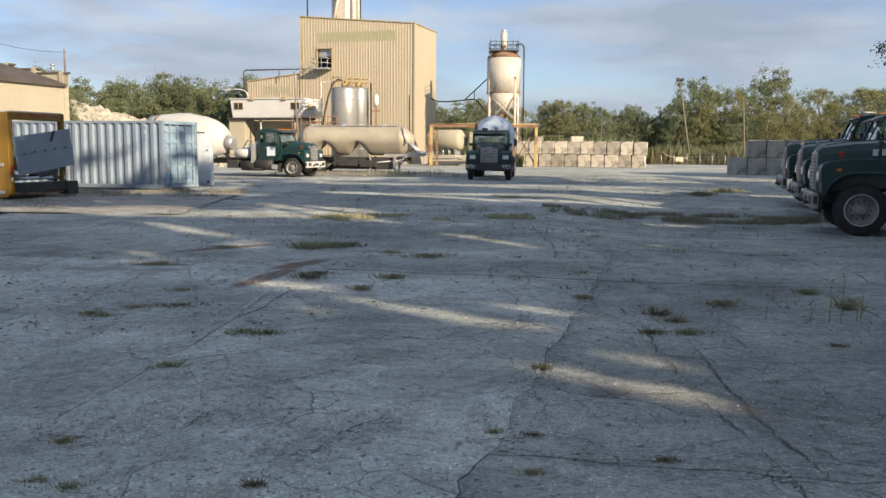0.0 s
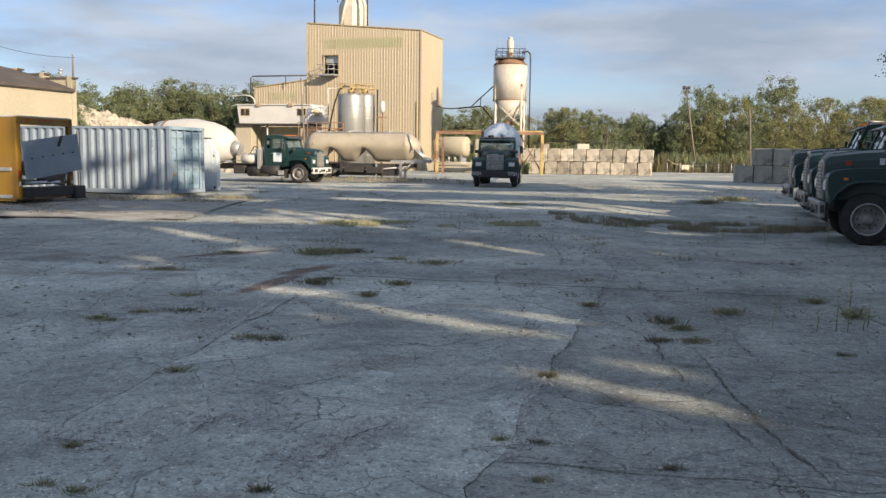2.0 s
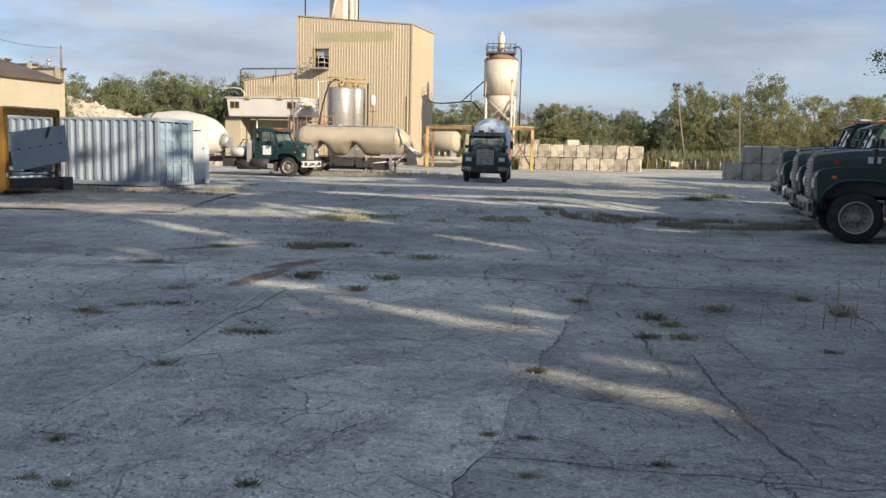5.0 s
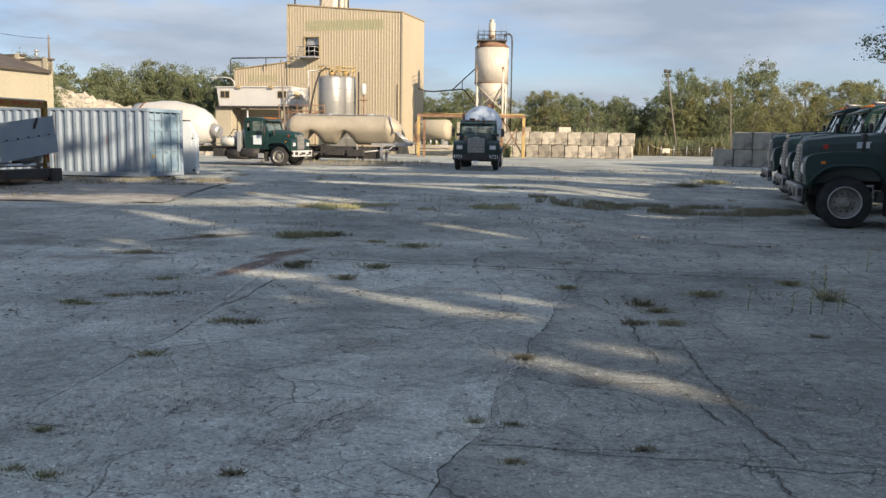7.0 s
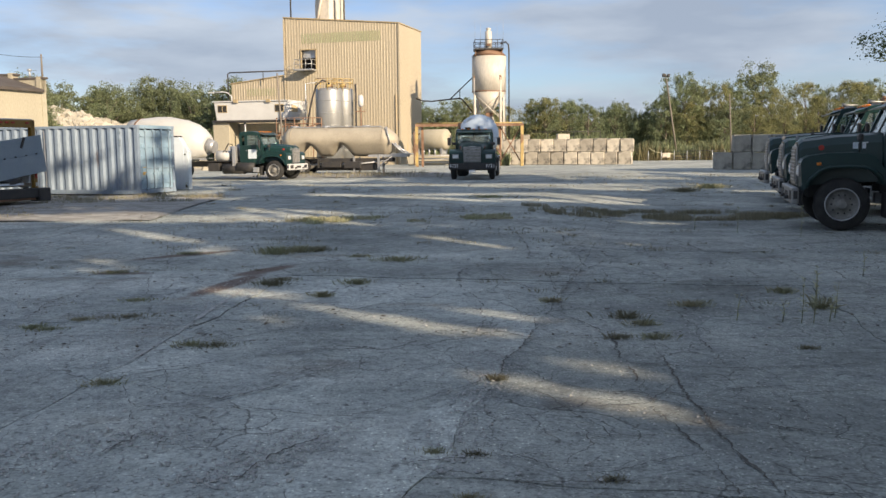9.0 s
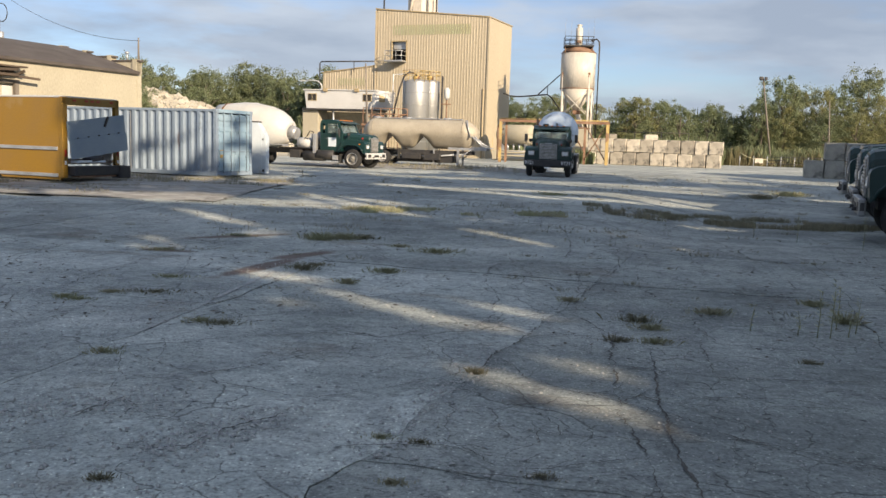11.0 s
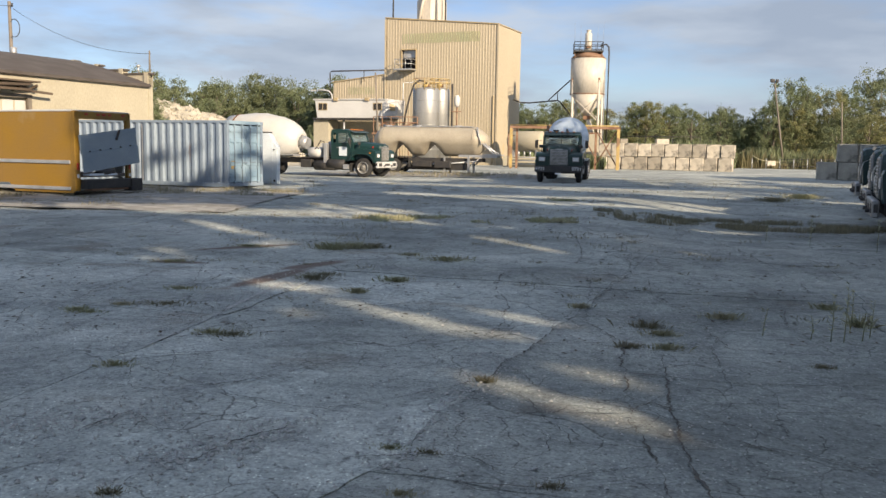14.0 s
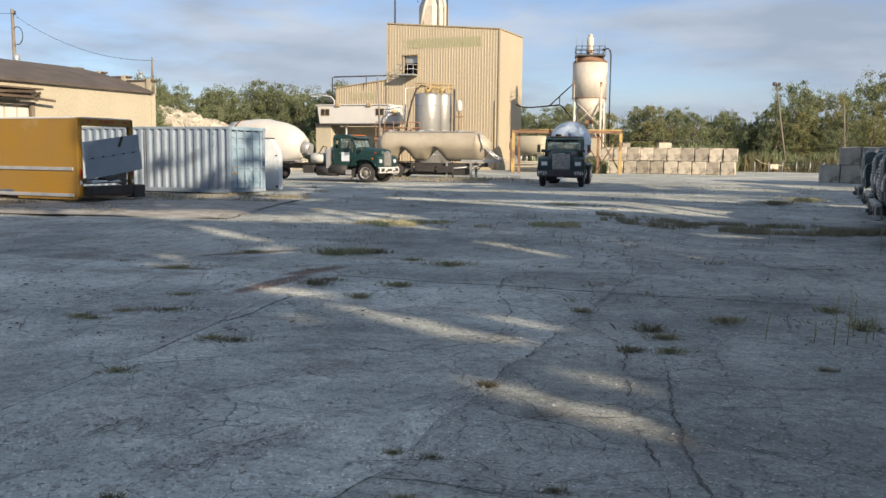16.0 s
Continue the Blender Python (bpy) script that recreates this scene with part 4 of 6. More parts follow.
near_pile = block_wall(pose(19.55, 60.5, 0, 0, 0, -12), [[0.5, 1.75, 2.96, 4.17, 5.4], [1.72, 2.95, 4.2, 5.42]], "stepped stack of grey weathered concrete blocks in shade", GREY_BLOCKS)


# ---- trucks ----
def wheel(name, x, y, parent, r=0.53, w=0.30, dual=False):
    side = 1 if y > 0 else -1
    n = part(name, shape(lathe, [(-w / 2, r * 0.60), (-w / 2 + 0.01, r * 0.86), (-w / 2 + 0.05, r * 0.97), (-w / 2 + 0.09, r), (w / 2 - 0.09, r), (w / 2 - 0.05, r * 0.97), (w / 2 - 0.01, r * 0.86), (w / 2, r * 0.60)], (x, y, r), (0, side, 0), 36, False), BLACK, parent, "worn black truck tyre")
    rim = [(-w / 2, r * 0.60), (w / 2 + 0.004, r * 0.62), (w / 2 + 0.004, r * 0.585), (w / 2 - 0.03, r * 0.55), (w / 2 - 0.07, r * 0.52), (w / 2 - 0.09, r * 0.40), (w / 2 - 0.06, r * 0.30), (w / 2 - 0.03, r * 0.22), (w / 2 + 0.03, r * 0.20), (w / 2 + 0.06, r * 0.14)]
    if dual:
        rim = [(-w / 2, r * 0.56), (w / 2, r * 0.58), (w / 2 - 0.02, r * 0.50), (w / 2 - 0.16, r * 0.42), (w / 2 - 0.16, r * 0.26), (w / 2 - 0.02, r * 0.2)]
    part("rim", shape(lathe, rim, (x, y, r), (0, side, 0), 28), HUB, n, "dusty dark steel rim")
    part("rim_flange", shape(lathe, [(w / 2, r * 0.625), (w / 2 + 0.012, r * 0.615), (w / 2 + 0.012, r * 0.59), (w / 2, r * 0.575)], (x, y, r), (0, side, 0), 36, False), STEEL, n)
    bm = bmesh.new()
    for k in range(10):
        a = k * math.tau / 10
        yy = y + side * (w / 2 - (0.15 if dual else 0.10))
        cyl(bm, (x + 0.36 * r * math.cos(a), yy, r + 0.36 * r * math.sin(a)), (x + 0.36 * r * math.cos(a), yy + side * 0.04, r + 0.36 * r * math.sin(a)), 0.02, None, 6)
    part("wheel_nuts", bm, DARK, n)
    return n


def build_truck(m, label, drum=None, number="", group="", bumper=CHROME, tail=True, ext=0.0, back=0.0):
    t = thing("mixer_truck" if drum else "truck", m, label, "truck", group)
    # hood, cut back above the front wheels
    secs = []
    for x, hw, top, low in ((0.78, 0.51, 1.78, 0.86), (0.70, 0.55, 1.84, 0.86), (0.1, 0.67, 1.92, 0.95), (-0.72 - ext, 0.84, 1.97, 0.98)):
        secs.append([(x, -hw, low), (x, hw, low), (x, hw, top - 0.20), (x, hw * 0.86, top - 0.05), (x, hw * 0.5, top), (x, -hw * 0.5, top), (x, -hw * 0.86, top - 0.05), (x, -hw, top - 0.20)])
    hood = part("hood", shape(loft, secs), GREEN, t)
    part("hood_rib", shape(prism, [(0.62, 1.84), (0.05, 1.915), (-0.6, 1.96), (-0.6, 1.985), (0.05, 1.945), (0.62, 1.865)], -0.16, 0.16), GREEN, hood)
    g = part("grille", shape(box, (0.80, 0, 1.30), (0.05, 0.90, 0.80), None, 0.02), CHROME, t, "chrome-framed radiator grille")
    part("mesh", shape(box, (0.822, 0, 1.30), (0.03, 0.76, 0.68)), HUB, g)
    for k in range(9):
        part("slat", shape(box, (0.842, 0, 1.00 + k * 0.075), (0.015, 0.76, 0.02)), STEEL, g)
    part("emblem", shape(prism, [(0.76, 1.82), (0.82, 1.84), (0.78, 1.92), (0.72, 1.90)], -0.025, 0.025), CHROME, hood)
    part("name_plate", shape(box, (0.80, 0, 1.715), (0.012, 0.36, 0.045)), STEEL, hood)
    for s in (-1, 1):
        # fender: an arch over the wheel with a flat headlamp face
        arc = [(-0.71, 0.93), (-0.66, 1.08), (-0.55, 1.19), (-0.40, 1.255), (-0.05, 1.275), (0.26, 1.255), (0.42, 1.19), (0.60, 1.02), (0.66, 0.86)]
        outer = [(0.76, 0.80), (0.80, 1.36), (0.76, 1.45), (0.64, 1.51), (0.30, 1.555), (-0.25, 1.57), (-0.52, 1.52), (-0.70, 1.32), (-0.88, 0.98), (-0.84, 0.90)]
        y0, y1 = sorted((s * 0.50, s * 1.19))
        part("fender", shape(prism, outer + arc, y0, y1, 0.012), GREEN, t)
        lip = [(x * 1.03, s * 1.195, z + 0.02) for x, z in arc]
        part("fender_lip", shape(tube, lip, 0.035, 6), GREEN, t)
        lamp = part("headlamp", shape(box, (0.80, s * 0.86, 1.20), (0.05, 0.34, 0.24), None, 0.02), CHROME, t)
        part("lens", shape(box, (0.826, s * 0.86, 1.20), (0.02, 0.27, 0.17), None, 0.01), LENS, lamp, "clear headlamp lens")
        part("marker_lamp", shape(box, (0.46, s * 1.195, 1.34), (0.09, 0.03, 0.06), None, 0.012), AMBER, t)
        part("side_lamp", shape(cyl, (0.36, s * 0.58, 1.66), (0.36, s * 0.645, 1.66), 0.055), RED, t)
        wheel("front_wheel", 0, s * 1.0, t)
        part("hood_mirror", shape(box, (-0.30, s * 1.02, 1.86), (0.10, 0.24, 0.16), None, 0.04), DARK, t)
        part("mirror_stem", shape(cyl, (-0.30, s * 1.0, 1.52), (-0.30, s * 1.02, 1.80), 0.015, None, 6), DARK, t)
        part("mud_flap", shape(box, (-0.80, s * 0.95, 0.52), (0.03, 0.44, 0.5)), BLACK, t)
        # steps and tanks under the cab
        part("fuel_tank", shape(lathe, [(-0.55, 0.22), (-0.53, 0.28), (0.53, 0.28), (0.55, 0.22)], (-1.75, s * 0.90, 0.70), (1, 0, 0), 20), DARK, t)
        part("step", shape(box, (-1.05, s * 1.05, 0.56), (0.36, 0.30, 0.26), None, 0.03), STEEL, t)
        # mirror
        arm = part("mirror_arm", shape(tube, [(-0.85, s * 1.0, 2.15), (-0.72, s * 1.32, 2.2), (-0.72, s * 1.32, 1.75), (-0.85, s * 1.0, 1.6)], 0.014, 6), CHROME, t)
        part("mirror", shape(box, (-0.74, s * 1.32, 1.98), (0.07, 0.17, 0.40), None, 0.02), DARK, arm)
    b = part("bumper", shape(box, (0.88, 0, 0.70), (0.14, 2.36, 0.34), None, 0.03), bumper, t, "dented steel front bumper")
    part("bumper_slot", shape(box, (0.955, 0, 0.70), (0.012, 0.55, 0.12)), DARK, b)
    for s in (-1, 1) if not number else ():
        part("bumper_slot", shape(box, (0.955, s * 0.86, 0.71), (0.012, 0.36, 0.18), None, 0.004), DARK, b)
        part("bumper_slot", shape(box, (0.88, s * 1.182, 0.72), (0.08, 0.012, 0.16)), DARK, b)
    for s in (-1, 1):
        part("tow_hook", shape(cyl, (0.95, s * 0.45, 0.64), (1.03, s * 0.45, 0.64), 0.04), DARK, b)
    if number:
        for y in (-0.93, 0.93):
            p = part("number_plate_panel", shape(box, (0.96, y, 0.72), (0.014, 0.56, 0.28)), DARK, b)
            letters(number, 0.25, LETTER, p, pose(0.971, y, 0.71, 90, 0, 90))
        part("small_plate", shape(box, (0.97, 0.0, 0.47), (0.02, 0.32, 0.08)), LETTER, b)
    # cab with openings closed by glass
    cab = part("cab", shape(prism, [(-0.70, 0.96), (-0.68, 1.90), (-2.12, 1.90), (-2.12, 0.86), (-1.0, 0.86)], -0.99, 0.99, 0.03), GREEN, t)
    roof = [(-0.93, 2.50), (-0.98, 2.60), (-1.5, 2.66), (-2.08, 2.62), (-2.14, 2.48), (-2.14, 2.42), (-0.96, 2.42)]
    part("roof", shape(prism, roof, -0.96, 0.96, 0.03), GREEN, cab)
    part("visor", shape(prism, [(-0.95, 2.50), (-0.68, 2.44), (-0.68, 2.47), (-0.95, 2.56)], -0.92, 0.92), GREEN, cab)
    for s in (-1, 1):
        part("front_pillar", shape(prism, [(-0.68, 1.88), (-0.78, 1.88), (-1.02, 2.46), (-0.92, 2.46)], *sorted((s * 0.88, s * 0.98))), GREEN, cab)
        part("door_pillar", shape(box, (-1.72, s * 0.96, 2.16), (0.16, 0.06, 0.56)), GREEN, cab)
        part("rear_pillar", shape(box, (-2.06, s * 0.95, 2.16), (0.14, 0.07, 0.56)), GREEN, cab)
        part("side_window", shape(box, (-1.3, s * 0.95, 2.16), (0.74, 0.012, 0.54)), GLASS, cab)
        part("vent_bar", shape(box, (-1.12, s * 0.96, 2.16), (0.03, 0.03, 0.54)), GREEN, cab)
        d = part("door", shape(box, (-1.33, s * 0.995, 1.42), (0.92, 0.025, 0.94), None, 0.01), GREEN, cab)
        part("handle", shape(box, (-1.66, s * 1.015, 1.62), (0.14, 0.03, 0.035)), CHROME, d)
        if drum and not number:
            part("door_sign", shape(box, (-1.33, s * 1.012, 1.42), (0.50, 0.012, 0.50)), PALE, d, "pale sign plate with frame")
    part("windscreen", shape(prism, [(-0.72, 1.90), (-0.735, 1.90), (-0.975, 2.46), (-0.96, 2.46)], -0.87, 0.87), GLASS, cab)
    part("screen_bar", shape(prism, [(-0.70, 1.90), (-0.73, 1.90), (-0.97, 2.46), (-0.94, 2.46)], -0.02, 0.02), DARK, cab)
    part("back_wall", shape(box, (-2.10, 0, 2.0), (0.04, 1.9, 0.24)), GREEN, cab)
    part("back_wall", shape(box, (-2.10, 0, 2.38), (0.04, 1.9, 0.12)), GREEN, cab)
    part("seat", shape(prism, [(-1.9, 1.5), (-1.35, 1.5), (-1.35, 1.64), (-1.75, 1.66), (-1.86, 2.25), (-1.98, 2.25)], -0.75, 0.75, 0.03), SEAT, cab)
    part("steering_wheel", shape(tube, [(-1.05 - 0.1 * math.sin(k * math.tau / 16), 0.42 + 0.2 * math.cos(k * math.tau / 16), 1.92 + 0.17 * math.sin(k * math.tau / 16)) for k in range(17)], 0.016, 6), SEAT, cab)
    part("dashboard", shape(box, (-0.88, 0, 1.88), (0.28, 1.8, 0.16), None, 0.03), SEAT, cab)
    for y in (-0.62, -0.3, 0.0, 0.3, 0.62):
        part("roof_lamp", shape(box, (-1.02, y, 2.63), (0.10, 0.12, 0.05), None, 0.015), AMBER, cab)
    if number or not drum:
        part("beacon", shape(box, (-1.35, -0.35, 2.70), (0.24, 0.30, 0.10), None, 0.03), DARK if number else LENS, cab)
    if number or not drum:
        part("horn", shape(lathe, [(0, 0.02), (0.3, 0.035), (0.42, 0.075)], (-1.5, 0.25, 2.72), (1, 0, 0), 12), CHROME, cab)
    cab.location.x = -ext
    for o in t.children:
        if o.name.startswith(("mirror_arm", "fuel_tank", "step")):
            o.location.x = -ext
    # frame
    for s in (-1, 1):
        part("frame_rail", shape(box, (-3.3 - back / 2, s * 0.43, 0.86), (8.0 + back if tail else 5.0, 0.09, 0.27)), DARK, t)
    for x in (-2.6, -4.2, -5.9, -7.2) if tail else (-2.6, -4.2):
        part("cross_member", shape(box, (x, 0, 0.86), (0.12, 0.82, 0.2)), DARK, t)
    part("axle", shape(cyl, (0, -0.9, 0.53), (0, 0.9, 0.53), 0.07), DARK, t)
    part("radiator_underside", shape(box, (0.1, 0, 0.78), (0.9, 0.75, 0.3)), DARK, t)
    if number or not drum:
        part("exhaust_pipe", shape(tube, [(-2.3 - ext, -0.88, 0.9), (-2.3 - ext, -0.88, 2.85), (-2.4 - ext, -0.88, 2.98)], 0.075), RUST, t, "rusty upright exhaust stack")
    part("air_cleaner", shape(lathe, [(0, 0.1), (0.05, 0.2), (0.8, 0.2), (0.88, 0.1)], (-2.36 - ext, 0.80 if number else -0.5, 1.1), (0, 0, 1), 18), STEEL, t)
    part("battery_box", shape(box, (-2.45 - ext, -0.92, 1.30), (0.22, 0.30, 1.1), None, 0.03), STEEL, t)
    if tail:
        for x in (-5.15 - back, -6.5 - back):
            for s in (-1, 1):
                wheel("rear_wheel", x, s * 0.92, t, 0.53, 0.56, True)
            part("axle", shape(cyl, (x, -0.8, 0.53), (x, 0.8, 0.53), 0.10), DARK, t)
        for s in (-1, 1):
            part("rear_guard", shape(prism, [(-4.35, 1.12), (-4.5, 1.20), (-7.1, 1.20), (-7.3, 0.7), (-7.26, 0.7), (-7.06, 1.16), (-4.5, 1.16), (-4.38, 1.08)], *sorted((s * 0.62, s * 1.22))), STEEL, t)
            part("rear_flap", shape(box, (-7.32, s * 0.92, 0.62), (0.03, 0.6, 0.6)), BLACK, t)
    if tail and back:
        for s in (-1, 1):
            part("fuel_tank", shape(cyl, (-1.9, s * 0.82, 0.62), (-3.2, s * 0.82, 0.62), 0.29, None, 20), DARK, t)
            part("battery_box", shape(box, (-3.75, s * 0.8, 0.70), (0.7, 0.42, 0.46), None, 0.03), DARK, t)
            part("deck_plate", shape(box, (-3.6, s * 0.62, 1.03), (2.6, 0.5, 0.05)), DARK, t)
    if drum:
        ax = Vector((-1, 0, 0.19)).normalized()
        p0 = Vector((-2.95 - back, 0, 1.90))
        prof = [(0.0, 0.52), (0.05, 0.64), (0.45, 0.92), (0.9, 1.10), (1.5, 1.19), (2.6, 1.19), (3.4, 1.06), (4.4, 0.78), (5.1, 0.58), (5.12, 0.50)]
        d = part("drum", shape(lathe, prof, p0, ax, 44), drum, t, "dusty pale mixer drum")
        for s0, r in ((1.5, 1.19), (2.6, 1.19)):
            part("weld_band", shape(lathe, [(0, r - 0.004), (0.01, r + 0.008), (0.03, r + 0.008), (0.04, r - 0.012)], p0 + ax * s0, ax, 44), drum, d)
        part("drum_ring", shape(lathe, [(0, 0.70), (0, 0.80), (0.12, 0.77), (0.12, 0.68)], p0 + ax * 4.42, ax, 36), RUST, d)
        if not number:
            part("hatch", shape(box, p0 + ax * 2.2 + Vector((0, -0.98, 0.5)), (0.5, 0.06, 0.36), Matrix.Rotation(radians(28), 3, "X"), 0.02), drum, d)
        part("front_pedestal", shape(prism, [(-2.55, 1.0), (-3.35, 1.0), (-3.1, 1.85), (-2.75, 1.85)], -0.45, 0.45, 0.03), drum, t)
        part("gearbox", shape(cyl, p0 - ax * 0.45, p0, 0.34, 0.42), STEEL, t)
        part("water_tank", shape(lathe, [(-0.45, 0.2), (-0.42, 0.30), (0.42, 0.30), (0.45, 0.2)], (-3.25, -0.62, 1.32), (0, 1, 0) if number else (1, 0, 0), 20), drum, t)
        part("hose", shape(tube, [(-2.75, -0.6, 1.1), (-2.6, -0.75, 1.5), (-2.7, -0.75, 1.95), (-2.95, -0.7, 2.0), (-3.15, -0.7, 1.7)], 0.03, 6), DARK, t)
        part("hose", shape(tube, [(-2.9, -0.5, 1.05), (-2.85, -0.8, 1.35), (-3.1, -0.85, 1.65), (-3.4, -0.8, 1.4)], 0.03, 6), DARK, t)
        rear = p0 + ax * 5.1
        for s in (-1, 1):
            part("rear_pedestal", shape(prism, [(-6.6, 1.0), (-7.3, 1.0), (-7.25, 2.1), (-6.95, 2.1)], *sorted((s * 0.40, s * 0.62))), STEEL, t)
            part("hopper_post", shape(cyl, (-7.25, s * 0.55, 1.0), (-7.6, s * 0.5, 3.1), 0.04), STEEL, t)
            part("ladder_rail", shape(cyl, (-7.45, 0.75 + s * 0.18, 0.8), (-7.65, 0.75 + s * 0.18, 3.0), 0.025, None, 6), STEEL, t)
        for k in range(7):
            part("ladder_rung", shape(cyl, (-7.47 - 0.028 * k, 0.57, 1.0 + 0.3 * k), (-7.47 - 0.028 * k, 0.93, 1.0 + 0.3 * k), 0.018, None, 5), STEEL, t)
        part("hopper", shape(loft, [[(-7.45, -0.25, 2.7), (-7.45, 0.25, 2.7), (-7.95, 0.25, 2.7), (-7.95, -0.25, 2.7)], [(-7.35, -0.55, 3.3), (-7.35, 0.55, 3.3), (-8.2, 0.55, 3.3), (-8.2, -0.55, 3.3)]]), STEEL, t)
        part("chute", shape(loft, [[(-7.75, -0.4, 2.4), (-7.75, 0.4, 2.4), (-7.9, 0.3, 2.1), (-7.9, -0.3, 2.1)], [(-8.7, -0.3, 1.5), (-8.7, 0.3, 1.5), (-8.8, 0.2, 1.25), (-8.8, -0.2, 1.25)]]), STEEL, t)
    return t


build_truck(pose(-8.0, 49.5, 0, 0, 0, -17), "dark green mixer truck with a white drum, parked in sun", DRUMW, bumper=WHITE, back=1.7)
build_truck(pose(2.42, 46.75, 0, 0, 0, -96), "dark green mixer truck with a pale drum tinted blue for shade, standing in the yard", DRUM_SHADED, number="9721", bumper=DARK)
parked = build_truck(pose(10.23, 22.05, -0.36, 0, 0, 163), "dark green truck parked nose-out in shade with others", group="parked trucks", tail=False, ext=0.06)
part("sticker", shape(box, (-0.28, 0.735, 1.70), (0.13, 0.02, 0.13), Matrix.Rotation(radians(-8), 3, "Z")), PALE, parked, "small white sticker on the hood")
part("sticker", shape(box, (-0.44, 0.765, 1.705), (0.11, 0.02, 0.13), Matrix.Rotation(radians(-8), 3, "Z")), LETTER, parked)
for x in (-4.0,):
    for s in (-1, 1):
        wheel("rear_wheel", x, s * 0.92, parked, 0.53, 0.56, True)
    part("axle", shape(cyl, (x, -0.8, 0.53), (x, 0.8, 0.53), 0.10), DARK, parked)
parked.scale = (1.17, 1.17, 1.17)
copy_thing(parked, pose(11.7, 26.6, -0.32, 0, 0, 163))
copy_thing(parked, pose(12.76, 30.5, -0.24, 0, 0, 163))


# ---- bulk tank trailer ----
def build_trailer():
    t = thing("bulk_tank_trailer", pose(-9.75, 60.1, 0, 0, 0, -10), "dusty cream dry-bulk tank trailer with cone hoppers", "trailer")
    r, L = 0.92, 7.9
    secs = []
    n = 24
    for i in range(61):
        x = L * i / 60
        end = min(1, (x + 0.12) / 0.7, (L - x + 0.12) / 0.9) ** 0.55
        deep = 0.16 + 0.84 * min(1, min(abs(x - 1.95), abs(x - 4.2)) / 0.72)
        ring = []
        for a in range(n):
            th = a * math.tau / n
            y, z = math.sin(th), math.cos(th)
            low = max(0, -z)
            ring.append((x, y * r * end * (1 - 0.45 * low * deep), 2.15 + (z * r * end if z > 0 else z * deep * end)))
        secs.append(ring)
    tank = part("tank", shape(loft, secs), TANKER, t)
    for p in tank.data.polygons:
        p.use_smooth = True
    for x in (0.8, 7.0):
        part("hoop", shape(tube, [(x, math.sin(a) * (r + 0.012), 2.15 + math.cos(a) * (r + 0.012)) for a in [radians(v) for v in range(-85, 86, 10)]], 0.022, 6), TANKER, tank)
    part("catwalk", shape(box, (3.9, 0, 3.1), (5.8, 0.5, 0.06)), STEEL, t)
    for x in (0.9, 3.05, 5.8):
        part("hatch", shape(cyl, (x, 0, 3.0), (x, 0, 3.18), 0.26), STEEL, t)
        part("hopper_outlet", shape(cyl, (x, 0, 0.55), (x, 0, 0.95), 0.13), STEEL, t)
        part("valve", shape(box, (x, -0.1, 0.62), (0.35, 0.3, 0.2), None, 0.03), STEEL, t)
    part("air_line", shape(tube, [(0.5, -0.5, 0.75), (2.0, -0.55, 0.62), (5.0, -0.55, 0.62), (7.2, -0.5, 0.85)], 0.06), STEEL, t)
    for s in (-1, 1):
        part("frame_rail", shape(box, (3.8, s * 0.5, 0.90), (7.6, 0.1, 0.24)), DARK, t)
        part("mudguard", shape(box, (1.35, s * 0.92, 1.08), (2.7, 0.5, 0.05)), DARK, t)
        part("mud_flap", shape(box, (2.75, s * 0.92, 0.72), (0.03, 0.52, 0.6)), BLACK, t)
        # dark boxes added to close the see-through gap below the tank
        part("side_box", shape(box, (5.0, s * 0.7, 0.60), (1.1, 0.4, 0.44), None, 0.03), DARK, t)
        part("tool_box", shape(box, (3.6, s * 0.75, 0.62), (1.3, 0.4, 0.36), None, 0.03), DARK, t)
        part("frame_rail", shape(box, (7.3, s * 0.42, 1.18), (2.6, 0.1, 0.16)), STEEL, t)
        part("landing_leg", shape(box, (6.75, s * 0.7, 0.62), (0.14, 0.14, 1.2)), STEEL, t)
        part("landing_foot", shape(box, (6.75, s * 0.7, 0.03), (0.3, 0.3, 0.06)), STEEL, t)
        part("leg_brace", shape(cyl, (6.75, s * 0.7, 0.5), (7.6, s * 0.45, 1.15), 0.04, None, 6), STEEL, t)
        part("nose_brace", shape(cyl, (7.4, s * 0.5, 2.2), (8.5, s * 0.4, 1.2), 0.06, None, 8), STEEL, t)
        part("post", shape(box, (5.1, s * 0.7, 0.55), (0.1, 0.1, 1.1)), STEEL, t)
        for x in (0.4, 1.65):
            wheel("trailer_wheel", x, s * 0.92, t, 0.5, 0.5, True)
    for x in (0.4, 1.65):
        part("axle", shape(cyl, (x, -0.8, 0.5), (x, 0.8, 0.5), 0.08), DARK, t)
    # plain dark block stands in for under-frame gear and the shade there
    part("under_frame", shape(box, (4.4, 0, 0.46), (4.0, 0.9, 0.46), None, 0.03), DARK, t, "dark block for the under-frame and the shade below the tank")
    part("nose_hoop", shape(tube, [(7.55, -0.75, 1.9), (7.4, -0.8, 2.6), (7.25, -0.55, 3.05)], 0.05), STEEL, t)
    part("coupling_plate", shape(box, (8.2, 0, 1.28), (1.3, 1.0, 0.08)), STEEL, t)
    part("blower_pipe", shape(tube, [(7.5, -0.3, 2.4), (8.0, -0.35, 1.7), (8.7, -0.35, 1.35)], 0.06), STEEL, t)


build_trailer()


